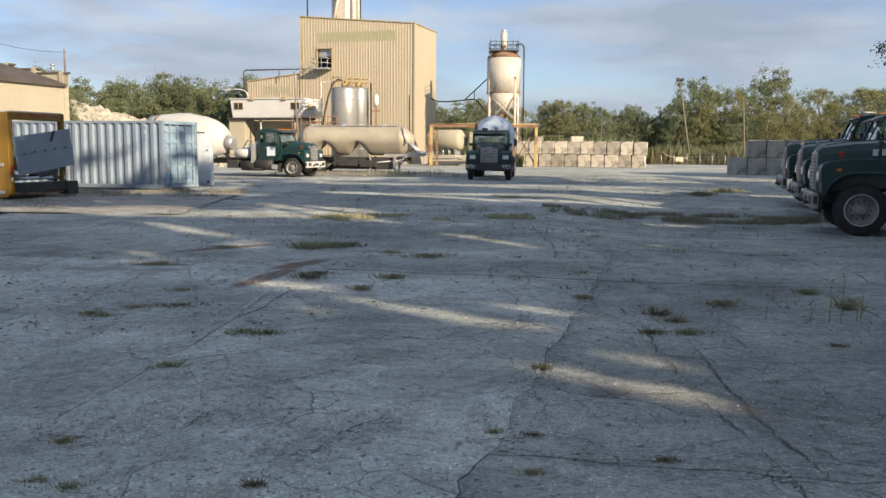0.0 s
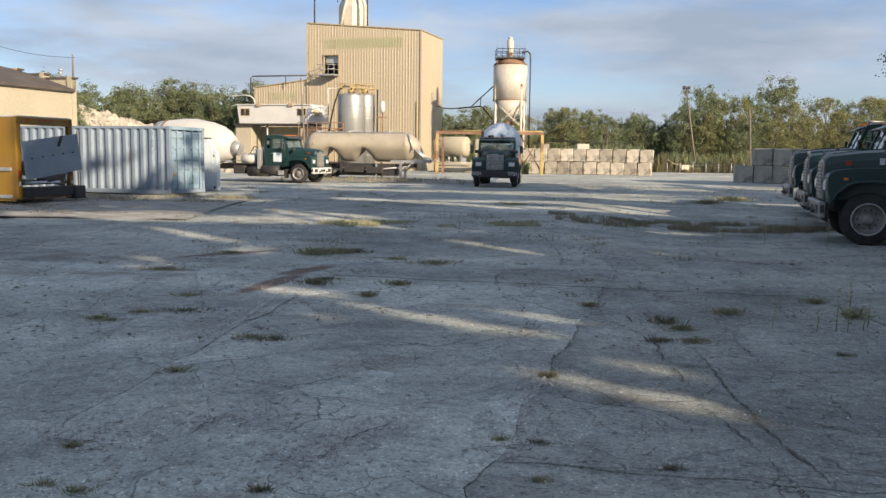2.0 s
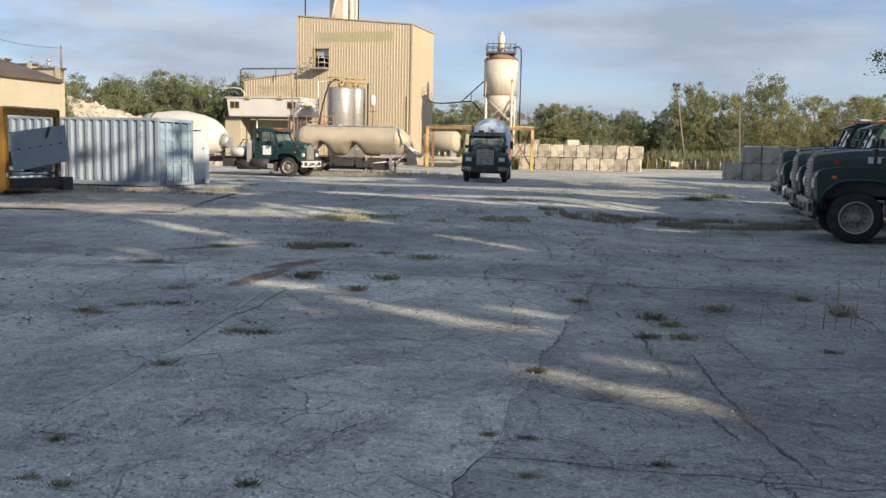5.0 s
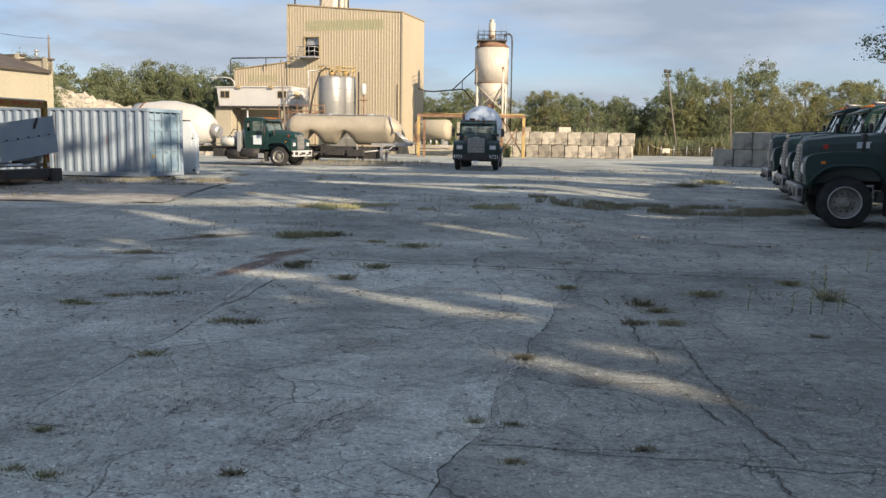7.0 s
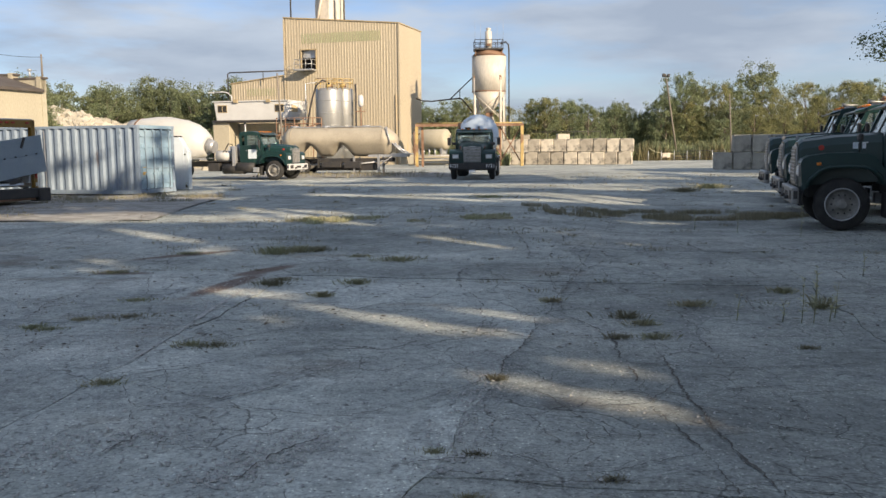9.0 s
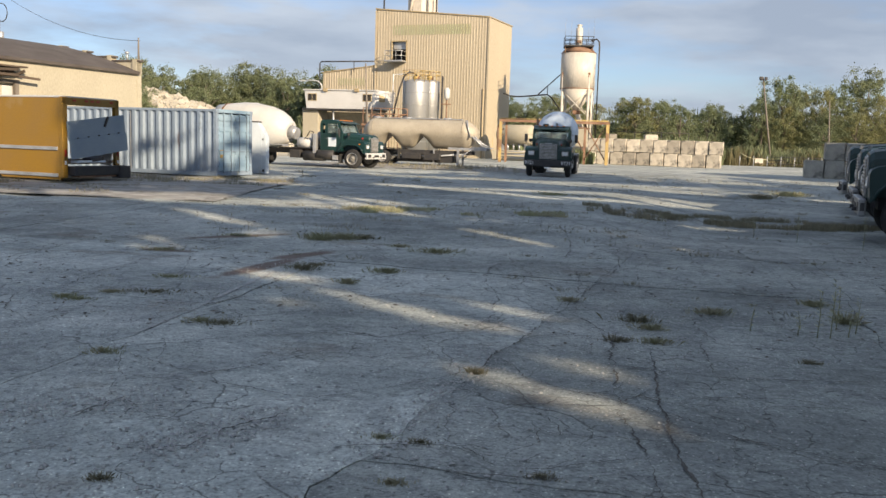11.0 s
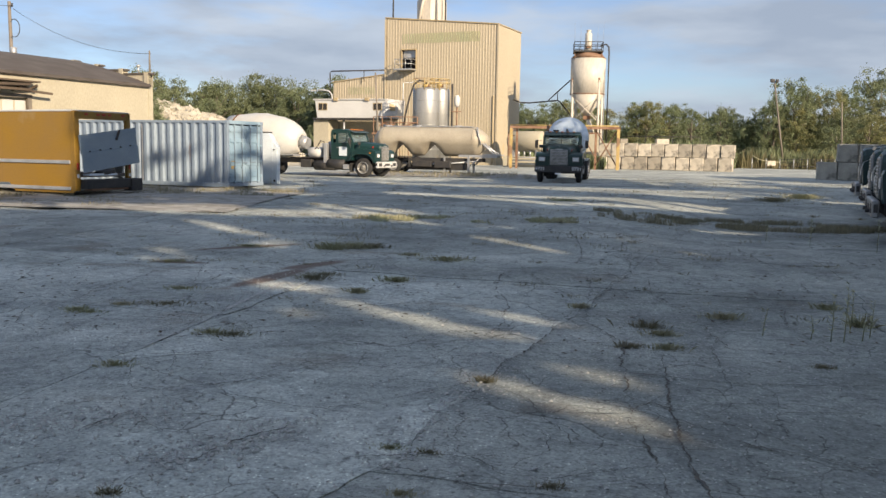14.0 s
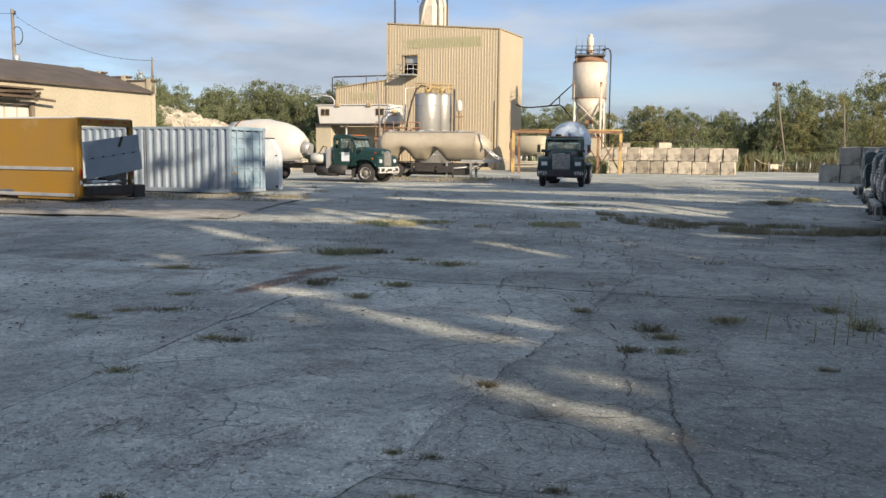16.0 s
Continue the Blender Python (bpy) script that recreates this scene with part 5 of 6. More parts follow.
# ---- brick shed with bowed roof ----
def build_shed():
    h = thing("workshop_building", pose(-21.55, 50.6, 0, 0, 0, -107), "cream painted masonry workshop with a dark bowed roof", "building")
    # local x runs along the long wall towards the camera, local y away from it into the building is negative
    L, W, E = 24.0, 17.0, 5.05
    x0, x1, zt = 8.6, 12.4, 3.85
    part("long_wall", shape(box, (x0 / 2, -0.15, E / 2), (x0, 0.3, E)), MASON, h)
    part("long_wall", shape(box, ((x1 + L) / 2, -0.15, E / 2), (L - x1, 0.3, E)), MASON, h)
    part("long_wall", shape(box, ((x0 + x1) / 2, -0.15, (zt + E) / 2), (x1 - x0, 0.3, E - zt)), MASON, h)
    door = part("overhead_door", shape(box, ((x0 + x1) / 2, -0.26, zt / 2), (x1 - x0, 0.06, zt)), MASON, h, "faded panelled overhead door")
    for i in range(5):
        for j in range(4):
            part("door_panel", shape(box, (x0 + 0.37 + 0.74 * i, -0.225, 0.48 + 0.95 * j), (0.62, 0.03, 0.78), None, 0.012), WHITE if j == 3 else MASON, door)
    for xx in (x0, x1):
        part("door_jamb", shape(box, (xx, -0.02, zt / 2), (0.22, 0.16, zt)), WOOD, h)
    part("door_lintel", shape(box, ((x0 + x1) / 2, -0.02, zt + 0.08), (x1 - x0 + 0.3, 0.16, 0.18)), WOOD, h)
    for y in (-W,):
        part("long_wall", shape(box, (L / 2, y + 0.15, E / 2), (L, 0.3, E)), MASON, h)
    secs, rise = [], 1.75
    for x in (0.05, L):
        up = [(x, 0.22 - (W + 0.44) * k / 16, E + 0.05 + rise * math.sin(math.pi * k / 16)) for k in range(17)]
        secs.append(up + [(x, p[1], p[2] - 0.14) for p in up[::-1]])
    part("roof", shape(loft, secs), ROOF, h, "dark felted bow roof")
    part("eave_board", shape(box, (L / 2, 0.16, E - 0.03), (L, 0.06, 0.16)), WOOD, h)
    for k in range(9):
        y0 = -W * k / 9
        top = (5.7, 5.95, 6.25, 6.55, 6.7, 6.55, 6.25, 5.95, 5.7)[k]
        part("gable_step", shape(box, (-0.15, y0 - W / 18, top / 2), (0.34, W / 9 + 0.002, top)), MASON, h)
    for k in range(4):
        top = (5.7, 5.95, 6.25, 6.55)[k]
        part("coping", shape(box, (-0.15, -W * k / 9 - W / 18 + 0.1, top + 0.05), (0.46, W / 9 + 0.1, 0.10)), ROOF, h)
        part("parapet_pier", shape(box, (-0.12, -W * k / 9 - 0.12, top - 0.3), (0.46, 0.30, 0.85)), MASON, h)
    part("corner_pier", shape(box, (-0.12, -0.12, 2.9), (0.36, 0.30, 5.8)), MASON, h)
    part("near_gable", shape(box, (L - 0.15, -W / 2, E / 2), (0.3, W, E)), MASON, h)
    random.seed(3)
    aw = part("awning_remains", shape(box, (11.3, 0.35, 4.62), (5.6, 0.7, 0.08)), OLDWOOD, h, "collapsed weathered timber awning")
    for i in range(9):
        part("timber", shape(box, (11.2 + random.uniform(-1.0, 0.8), 0.15 + 0.07 * i, 4.52 - 0.05 * random.randint(0, 6)), (random.uniform(3.2, 5.4), 0.07, 0.12), Matrix.Rotation(radians(random.uniform(-3, 3)), 3, "Y")), OLDWOOD, aw)
    for i in range(6):
        part("bracket", shape(box, (8.7 + i * 0.9, 0.3, 4.3), (0.1, 0.8, 0.12), Matrix.Rotation(radians(20), 3, "X")), OLDWOOD, aw)
    v = thing("roof_vent", pose(-22.3, 50.9, 5.85), "small metal vent cowl on the parapet", "vent")
    part("stem", shape(cyl, (0, 0, -0.1), (0, 0, 0.35), 0.05), STEEL, v)
    part("cowl", shape(lathe, [(0, 0.06), (0.04, 0.14), (0.11, 0.12), (0.15, 0.03)], (0, 0, 0.3), (0, 0, 1), 14), STEEL, v)


build_shed()


# ---- poles, wires, fence ----
def build_pole(x, y, z0, top, lean, label, r=0.13, parts=()):
    p = thing("utility_pole", pose(x, y, z0), label, "utility pole")
    part("pole", shape(tube, [(0, 0, 0), (lean * 0.5, 0, (top - z0) * 0.5), (lean, 0, top - z0)], [r, r * 0.85, r * 0.65], 10), WOOD, p)
    for name, bm, m in parts:
        part(name, bm, m, p)
    return p


build_pole(28.3, 101, 0, 9.7, -1.55, "leaning grey wooden light pole", 0.105, [("lamp_bracket", shape(box, (-1.55, 0, 9.4), (0.7, 0.12, 0.12)), DARK), ("lamp", shape(box, (-1.8, -0.1, 9.55), (0.3, 0.3, 0.35), None, 0.05), DARK), ("lamp", shape(box, (-1.25, -0.1, 9.5), (0.3, 0.3, 0.35), None, 0.05), DARK)])
build_pole(32.45, 95, 0, 7.0, -0.4, "bare weathered wooden pole", 0.08)
build_pole(-12.15, 75, 0, 7.95, -0.4, "pale wooden pole before the plant", 0.09)
build_pole(-34.5, 58, 0, 11.1, -0.12, "tall wooden utility pole with transformer", 0.16, [("transformer", shape(lathe, [(0, 0.15), (0.05, 0.22), (0.6, 0.22), (0.65, 0.1)], (0.25, -0.3, 7.4), (0, 0, 1), 16), STEEL), ("cable_loop", shape(tube, [(0.3 + 0.4 * math.cos(a), -0.2, 9.3 + 0.6 * math.sin(a)) for a in [radians(v) for v in range(-120, 121, 20)]], 0.03, 6), DARK), ("insulator", shape(cyl, (0.2, -0.2, 10.7), (0.2, -0.2, 10.95), 0.06), DARK)])
build_pole(-21.6, 50.9, 5.75, 7.1, 0.0, "short service mast on the parapet", 0.06)
wire = thing("service_wire", pose(0, 0, 0), "thin black overhead service wire", "wire")
a, b = Vector((-34.3, 57.9, 10.6)), Vector((-21.6, 51.2, 6.95))
part("wire", shape(tube, [a.lerp(b, k / 14) - Vector((0, 0, 0.75 * 4 * (k / 14) * (1 - k / 14))) for k in range(15)], 0.013, 5), DARK, wire)
part("wire", shape(tube, [a + Vector((0, 0, 0.2)), a + Vector((-4, -2, -0.1)), a + Vector((-9, -5, 0.5))], 0.013, 5), DARK, wire)

f = thing("yard_fence", pose(23.6, 95.5, 0, 0, 0, 14), "low green mesh and pipe fence at the yard edge", "fence")
for i in range(7):
    part("post", shape(cyl, (i * 1.55, 0, 0), (i * 1.55, 0, 1.1), 0.04, None, 6), STEEL, f)
for z in (0.35, 0.7, 1.05):
    part("rail", shape(cyl, (3.1, 0, z), (9.3, 0, z), 0.03, None, 6), DARK, f)
part("slack_rail", shape(tube, [(0, 0, 1.4), (0.8, 0, 1.0), (1.8, 0, 0.8), (3.1, 0, 0.75)], 0.035, 6), GREENSTRIPE, f)
part("gate_board", shape(box, (2.1, -0.1, 0.62), (0.9, 0.08, 0.5)), CONC, f, "white board on the fence")

for x, y, s in ((9.9, 91, 0.75), (13.4, 89, 1.2)):
    v = thing("vent_unit", pose(x, y, 0), "weathered pale steel unit behind the block wall", "machine")
    part("body", shape(box, (0, 0, 2.5), (s, s, 0.8), None, 0.04), CONC, v)
    part("stand", shape(box, (0, 0, 1.0), (s * 0.8, s * 0.8, 2.0)), STEEL, v)
rail = thing("hand_rail", pose(8.6, 82.4, 0), "thin dark rail behind the block wall", "railing")
part("rail", shape(cyl, (0, 0, 3.0), (7, -1.5, 3.0), 0.03, None, 6), DARK, rail)
for i in range(4):
    part("post", shape(cyl, (7 * i / 3, -0.5 * i, 0), (7 * i / 3, -0.5 * i, 3.0), 0.03, None, 6), DARK, rail)


# ---- rubble heap ----
def build_rubble():
    h = thing("rubble_heap", pose(-31.5, 78, 0), "heap of broken pale concrete rubble", "rubble heap", kind="stuff")
    random.seed(11)
    hill = lambda x, y: 5.3 * math.exp(-((x + 3) / 7.5) ** 2 - (y / 5) ** 2) + 2.0 * math.exp(-((x - 6) / 5) ** 2 - (y / 4) ** 2)
    verts, faces = [], []
    n = 24
    for j in range(n + 1):
        for i in range(n + 1):
            x, y = -16 + 32 * i / n, -9 + 18 * j / n
            verts.append((x, y, hill(x, y) - 0.1))
    faces = [(j * (n + 1) + i, j * (n + 1) + i + 1, (j + 1) * (n + 1) + i + 1, (j + 1) * (n + 1) + i) for j in range(n) for i in range(n)]
    raw("mound", verts, faces, RUBBLE, h)
    verts, faces = [], []
    cube = [(-1, -1, -1), (1, -1, -1), (1, 1, -1), (-1, 1, -1), (-1, -1, 1), (1, -1, 1), (1, 1, 1), (-1, 1, 1)]
    for _ in range(1500):
        x, y = random.gauss(-1, 5.5), random.gauss(-2, 3)
        s = random.uniform(0.12, 0.42)
        rot = Euler([random.uniform(0, 6) for _ in range(3)]).to_matrix()
        k = len(verts)
        for c in cube:
            p = rot @ Vector([v * s * random.uniform(0.6, 1.1) * (0.7 if ax == 2 else 1) for ax, v in enumerate(c)])
            verts.append((x + p.x, y + p.y, hill(x, y) + p.z))
        faces += [tuple(k + i for i in q) for q in ((0, 3, 2, 1), (4, 5, 6, 7), (0, 1, 5, 4), (1, 2, 6, 5), (2, 3, 7, 6), (3, 0, 4, 7))]
    raw("chunks", verts, faces, RUBBLE, h)


build_rubble()


# ---- trees ----
def tree_kind(seed, h, r, material, leaves, size, low=0.25, name="tree"):
    """One tree at the origin: trunk with limbs and a crown of leaf sprays."""
    random.seed(seed)
    t = thing(name, pose(0, 0, 0), "leafy deciduous tree with an uneven crown", "tree", "trees round the yard")
    bm = bmesh.new()
    top = Vector((random.uniform(-0.4, 0.4), random.uniform(-0.4, 0.4), h * 0.82))
    tube(bm, [(0, 0, -0.2), (top.x * 0.3, top.y * 0.3, h * 0.3), (top.x * 0.7, top.y * 0.7, h * 0.6), top], [h * 0.024, h * 0.018, h * 0.011, h * 0.004], 8)
    lobes = []
    for k in range(11):
        a, z = k * 2.4 + random.uniform(-0.4, 0.4), h * (low + (0.92 - low) * (k + 0.5) / 11)
        spread = r * random.uniform(0.45, 0.85) * (1.05 - 0.75 * abs(z / h - 0.5))
        end = Vector((spread * math.cos(a), spread * math.sin(a), z))
        start = Vector((top.x * 0.5, top.y * 0.5, z * 0.68))
        tube(bm, [start, (start + end) / 2 + Vector((0, 0, h * 0.03)), end], [h * 0.008, h * 0.006, h * 0.002], 6)
        lobes.append((end, r * random.uniform(0.28, 0.50)))
    lobes.append((top + Vector((0, 0, h * 0.08)), r * 0.34))
    part("trunk", bm, BARK, t)
    # clumps on each lobe, leaves on each clump
    clumps = []
    for c, rad in lobes:
        for _ in range(16):
            d = Vector((random.gauss(0, 1), random.gauss(0, 1), random.gauss(0, 0.8))).normalized() * rad * random.uniform(0.5, 1.1)
            clumps.append((c + d, rad * random.uniform(0.22, 0.42)))
    verts, faces = [], []
    for _ in range(leaves):
        c, rad = random.choice(clumps)
        p = c + Vector((random.gauss(0, 0.55), random.gauss(0, 0.55), random.gauss(0, 0.45))) * rad
        rot = Euler((random.uniform(-1.2, 1.2), random.uniform(-1.2, 1.2), random.uniform(0, 6.3))).to_matrix()
        s = size * random.uniform(0.5, 1.25)
        k = len(verts)
        for q in ((-0.5, 0, 0), (0, -0.32, 0.06), (0.55, 0, 0), (0, 0.34, 0.06)):
            verts.append(p + rot @ (Vector(q) * s))
        faces.append((k, k + 1, k + 2, k + 3))
    raw("crown", verts, faces, material, t)
    return t


KINDS = [tree_kind(1, 10, 4.0, LEAF[0], 14000, 0.20), tree_kind(2, 10, 3.6, LEAF[1], 14000, 0.20, 0.2), tree_kind(3, 10, 3.4, LEAF[2], 13000, 0.19, 0.15),
         tree_kind(4, 10, 4.6, LEAF[0], 14000, 0.20, 0.15), tree_kind(5, 10, 3.0, LEAF[1], 13000, 0.19, 0.1)]


def plant(k, x, y, h, wide=1.0, turn=None):
    """A tree of kind k, h metres high."""
    s = h / 10
    m = Matrix.LocRotScale((x, y, 0), Euler((0, 0, random.uniform(0, 6.3) if turn is None else turn)), (s * wide, s * wide, s))
    return copy_thing(KINDS[k], m)


random.seed(21)
# far wood, left of the plant
for i in range(22):
    x = -72 + i * 2.7 + random.uniform(-1, 1)
    plant(random.choice((0, 0, 1, 3)), x, 118 + random.uniform(-5, 9), random.uniform(9.0, 11.4) - 0.12 * max(0, i - 12))
for i in range(6):
    plant(random.choice((0, 1, 4)), -62 + i * 8 + random.uniform(-2, 2), 100 + random.uniform(-4, 4), random.uniform(6, 8))
# far wood between plant and poles
for i in range(19):
    x = -2 + i * 2.3 + random.uniform(-0.8, 0.8)
    plant(random.choice((0, 1, 1, 2, 4)), x, 124 + random.uniform(-7, 8), random.uniform(6.6, 8.4), 1.1)
# taller trees on the other side
for x, y, h, k, w in ((34.2, 119, 11.0, 1, 0.75), (36.5, 122, 10.2, 0, 0.8), (31.5, 118, 8.6, 1, 0.8), (39.5, 121, 9.4, 2, 0.8), (42.5, 124, 10.4, 1, 0.8), (47.3, 127, 13.0, 0, 0.85), (45.0, 117, 8.6, 2, 0.9), (50.5, 119, 9.6, 2, 0.8), (53.5, 121, 9.4, 1, 0.8), (56.5, 118, 9.4, 2, 0.9), (60.0, 120, 10.0, 1, 0.9), (64, 118, 9.5, 0, 0.9)):
    plant(k, x, y, h, w)
for x, y, h, k, w in ((49, 112, 7.4, 2, 1.1), (44, 110, 6.6, 2, 1.1), (54, 110, 7.6, 0, 1.1), (40, 109, 6.2, 2, 1.1), (59, 109, 8.4, 2, 1.0), (36, 108, 5.0, 4, 1.1), (68, 121, 10.5, 0, 1.0), (73, 120, 10.5, 1, 1.0)):
    plant(k, x, y, h, w)
# the big tree whose branch reaches into view
near_tree = tree_kind(9, 10, 3.7, LEAF[1], 17000, 0.13, 0.28)
near_tree.matrix_basis = Matrix.LocRotScale((19.25, 31.0, -0.1), Euler((0, 0, 0.9)), (0.95, 0.95, 0.84))
# unseen trees, added to shade the yard from the low sun
# sunlit spots wanted on the yard; the crowns are cut open for them
GAPS_NEAR = [(0.85, 7.7, 1.8, 7.2, 0.15), (1.5, 8.3, 2.3, 8.15, 0.14), (0.1, 7.58, 0.55, 7.5, 0.05), (2.05, 6.95, 2.3, 6.5, 0.04), (-2.65, 12.8, -1.6, 12.5, 0.10), (-2.1, 10.95, -1.3, 10.6, 0.07), (-0.5, 10.1, -0.1, 9.9, 0.02),
             (-1.5, 11.7, 1.1, 9.65, 0.05), (-0.65, 12.05, 1.55, 10.5, 0.06), (-3.5, 10.4, -3.1, 10.45, 0.13), (-5.6, 11.2, -5.2, 11.8, 0.16), (-3.7, 12.95, -2.7, 13.0, 0.06), (1.5, 9.6, 2.1, 9.2, 0.0)]
GAPS_FAR = [(-5.8, 16.0, -3.6, 17.8, 0.14), (-7.5, 21.4, -4.8, 18.8, 0.06), (-8.5, 17.9, -7.9, 18.4, 0.16), (-0.2, 19.6, 1.8, 17.2, 0.06), (-2.8, 22.6, -1.3, 21.8, 0.2), (1.7, 28.4, 8.3, 29.9, 0.32), (-5.2, 26.2, -2.3, 24.1, 0.3),
            (-5.9, 15.3, -4.9, 15.3, 0.12), (3.0, 19.7, 4.1, 19.9, 0.12), (3.2, 18.3, 4.4, 18.45, 0.12), (5.4, 23.3, 6.8, 23.4, 0.15), (-4.0, 33.0, 2.4, 28.3, 0.4), (-0.2, 20.9, 0.7, 21.5, 0.14)]


def sunlit(pts):
    """For points of a crown: whether the sun's ray through each goes on to a spot of the yard meant to be sunlit."""
    x, y = pts[:, 0], pts[:, 1]
    low = -0.36 * np.ones(len(pts))
    for _ in range(3):
        k = (pts[:, 2] - low) / to_sun.z
        x, y = pts[:, 0] - to_sun.x * k, pts[:, 1] - to_sun.y * k
        a = np.clip((y - 12 - 12 * np.clip((x - 2) / 6, 0, 1)) / 18, 0, 1)
        low = -0.36 * (1 - a * a * (3 - 2 * a))
    hit = np.zeros(len(pts), bool)
    for x0, y0, x1, y1, r in GAPS_NEAR + GAPS_FAR:
        dx, dy = x1 - x0, y1 - y0
        q = np.clip(((x - x0) * dx + (y - y0) * dy) / (dx * dx + dy * dy), 0, 1)
        hit |= np.hypot(x - x0 - q * dx, y - y0 - q * dy) < r + 0.21
    hit |= (x < -12.6) & (y > 26.9 - (13.4 + x) * 0.315) & (y < 26.85 - 1.136 * (13.4 + x)) & (y < 36)          # on to the yellow box
    for i in np.nonzero(~hit & (y > 18))[0]:
        hit[i] = far_light(float(x[i]), float(y[i]))
    return hit


def far_light(x, y):
    if y > 64:
        return True
    if x > 13 and y > 36:
        return False
    if x < -8 and 31 < y < 46 and y > 33.1 - (10.6 + x) * 0.277:               # dappled, on to the container
        return noise.noise((x * 1.1, y * 0.35, 8)) + 0.5 * noise.noise((x * 2.7, y * 0.9, 3)) > (0.08 if y > 33.2 - 1.136 * (10.6 + x) else -0.14)
    if x < -12 and y < 33.1 - (10.6 + x) * 0.277 and y > 26.85 - 1.136 * (13.4 + x):
        return False                                                            # the open end of the box stays in shade
    if x < -6 and 30 < y < 44:
        return y < 36.2 and noise.noise((x * 0.8, y * 0.25, 8)) > -0.08
    # keep the standing mixer and its drum out of the sun
    if -1 < x < 7 and 42 < y < 55 or -4.5 < x < 3 and 50 < y < 61:
        return False
    return noise.noise((x * 0.07 + 3, y * 0.36, 0)) + 0.35 * noise.noise((x * 0.25, y * 1.3, 5)) > 0.38 - 0.82 * smooth_step((y - 22) / 44)


# an unseen tree, its crown cut away along the wanted sun rays
def shade_tree(i, x, y, h):
    base = KINDS[(0, 1, 3)[i % 3]]
    t = copy_thing(base, Matrix.LocRotScale((x, y, 0), Euler((0, 0, i * 1.3)), (h / 10 * 1.15, h / 10 * 1.15, h / 10)))
    m = t.matrix_basis
    for o in t.children:
        if o.name.startswith("crown"):
            me = o.data
            co = np.empty(len(me.vertices) * 3)
            me.vertices.foreach_get("co", co)
            quads = co.reshape(-1, 4, 3)
            quads = quads.mean(1, keepdims=True) + (quads - quads.mean(1, keepdims=True)) * 1.65
            turn, place = np.array(m.to_3x3()), np.array(m.translation)
            lit = [sunlit(q @ turn.T + place) for q in (quads[:, 0], quads[:, 2], quads.mean(1))]
            flat = quads[~(lit[0] | lit[1] | lit[2])].reshape(-1, 3)
            fresh = bpy.data.meshes.new("crown")
            fresh.from_pydata(flat.tolist(), [], [(4 * k, 4 * k + 1, 4 * k + 2, 4 * k + 3) for k in range(len(flat) // 4)])
            fresh.materials.append(me.materials[0])
            o.data = fresh
        else:                                           # limbs across a chosen gap are left out too
            me = o.data
            co = np.empty(len(me.vertices) * 3)
            me.vertices.foreach_get("co", co)
            co = co.reshape(-1, 3)
            turn, place = np.array(m.to_3x3()), np.array(m.translation)
            gone = set()
            for k in range(32, len(co), 18):
                rings = co[k:k + 18].reshape(3, 6, 3).mean(1)
                line = np.concatenate([rings[a] + (rings[a + 1] - rings[a]) * f for a in (0, 1) for f in np.linspace(0, 1, 10)[:, None, None]]).reshape(-1, 3)
                if sunlit(line @ turn.T + place).any():
                    gone |= set(range(k, k + 18))
            fresh = bpy.data.meshes.new("trunk")
            fresh.from_pydata(co.tolist(), [], [tuple(p.vertices) for p in me.polygons if p.vertices[0] not in gone])
            fresh.materials.append(me.materials[0])
            o.data = fresh


for i in range(17):
    y = 26.5 - i * 3.4
    h = 12.0 + 9.0 * smooth_step((26 - y) / 32) + random.uniform(-0.6, 0.6)
    shade_tree(i, 22 + random.uniform(-1.0, 1.2), y, h)
for i in range(9):
    shade_tree(i, 27, 16 - i * 4.6, 16 + random.uniform(-1, 1))
# added out of view to shade the standing mixer's drum
shade_tree(2, 25.6, 26.5, 17.0)
for i in range(4):
    shade_tree(i, 17 - i * 6.0, -33 - random.uniform(0, 5), random.uniform(13, 15))
# unseen as well, added to shade the grey block stack
for i, (x, y, h) in enumerate(((34, 43, 12.5), (38, 38, 14), (33, 48.5, 11))):
    shade_tree(i, x, y, h)
for k, (x, y) in enumerate(((-57, 116), (-44, 119), (58, 123), (-66, 113), (21, 118))):
    KINDS[k].matrix_basis = Matrix.LocRotScale((x, y, 0), Euler((0, 0, k)), (0.72, 0.72, 0.72) if k == 4 else (1, 1, 1))


def thicket(name, label, x0, x1, y0, y1, n, hmin, hmax, material, seed, width=0.10, clump=0.0):
    """Reeds and brush: upright blades in a band."""
    random.seed(seed)
    verts, faces = [], []
    for _ in range(n):
        x, y = random.uniform(x0, x1), random.uniform(y0, y1)
        if clump:
            edge = min(x - x0, x1 - x, 2.5 * (y - y0), 2.5 * (y1 - y)) / (0.35 * (x1 - x0))
            if noise.noise((x * 0.55, y * 1.3, seed)) + 0.5 * noise.noise((x * 2.1, y * 4, seed)) < clump - 0.5 * min(1, edge) * clump + 0.25 * (1 - min(1, 2 * edge)):
                continue
        h = random.uniform(hmin, hmax) * (0.7 + 0.5 * noise.noise((x * 0.3, y * 0.3, 0)))
        a, w = random.uniform(0, 6.3), width * random.uniform(0.5, 1.3)
        lean = Vector((random.gauss(0, 0.18), random.gauss(0, 0.18), 0)) * h
        k = len(verts)
        dx, dy, z = math.cos(a) * w, math.sin(a) * w, gz(x, y)
        verts += [(x - dx, y - dy, z), (x + dx, y + dy, z), (x + lean.x * 0.5 + dx, y + lean.y * 0.5 + dy, z + h * 0.6), (x + lean.x, y + lean.y, z + h), (x + lean.x * 0.5 - dx, y + lean.y * 0.5 - dy, z + h * 0.6)]
        faces.append((k, k + 1, k + 2, k + 3, k + 4))
    return tagged(raw(name, verts, faces, material), label, "vegetation", kind="stuff")


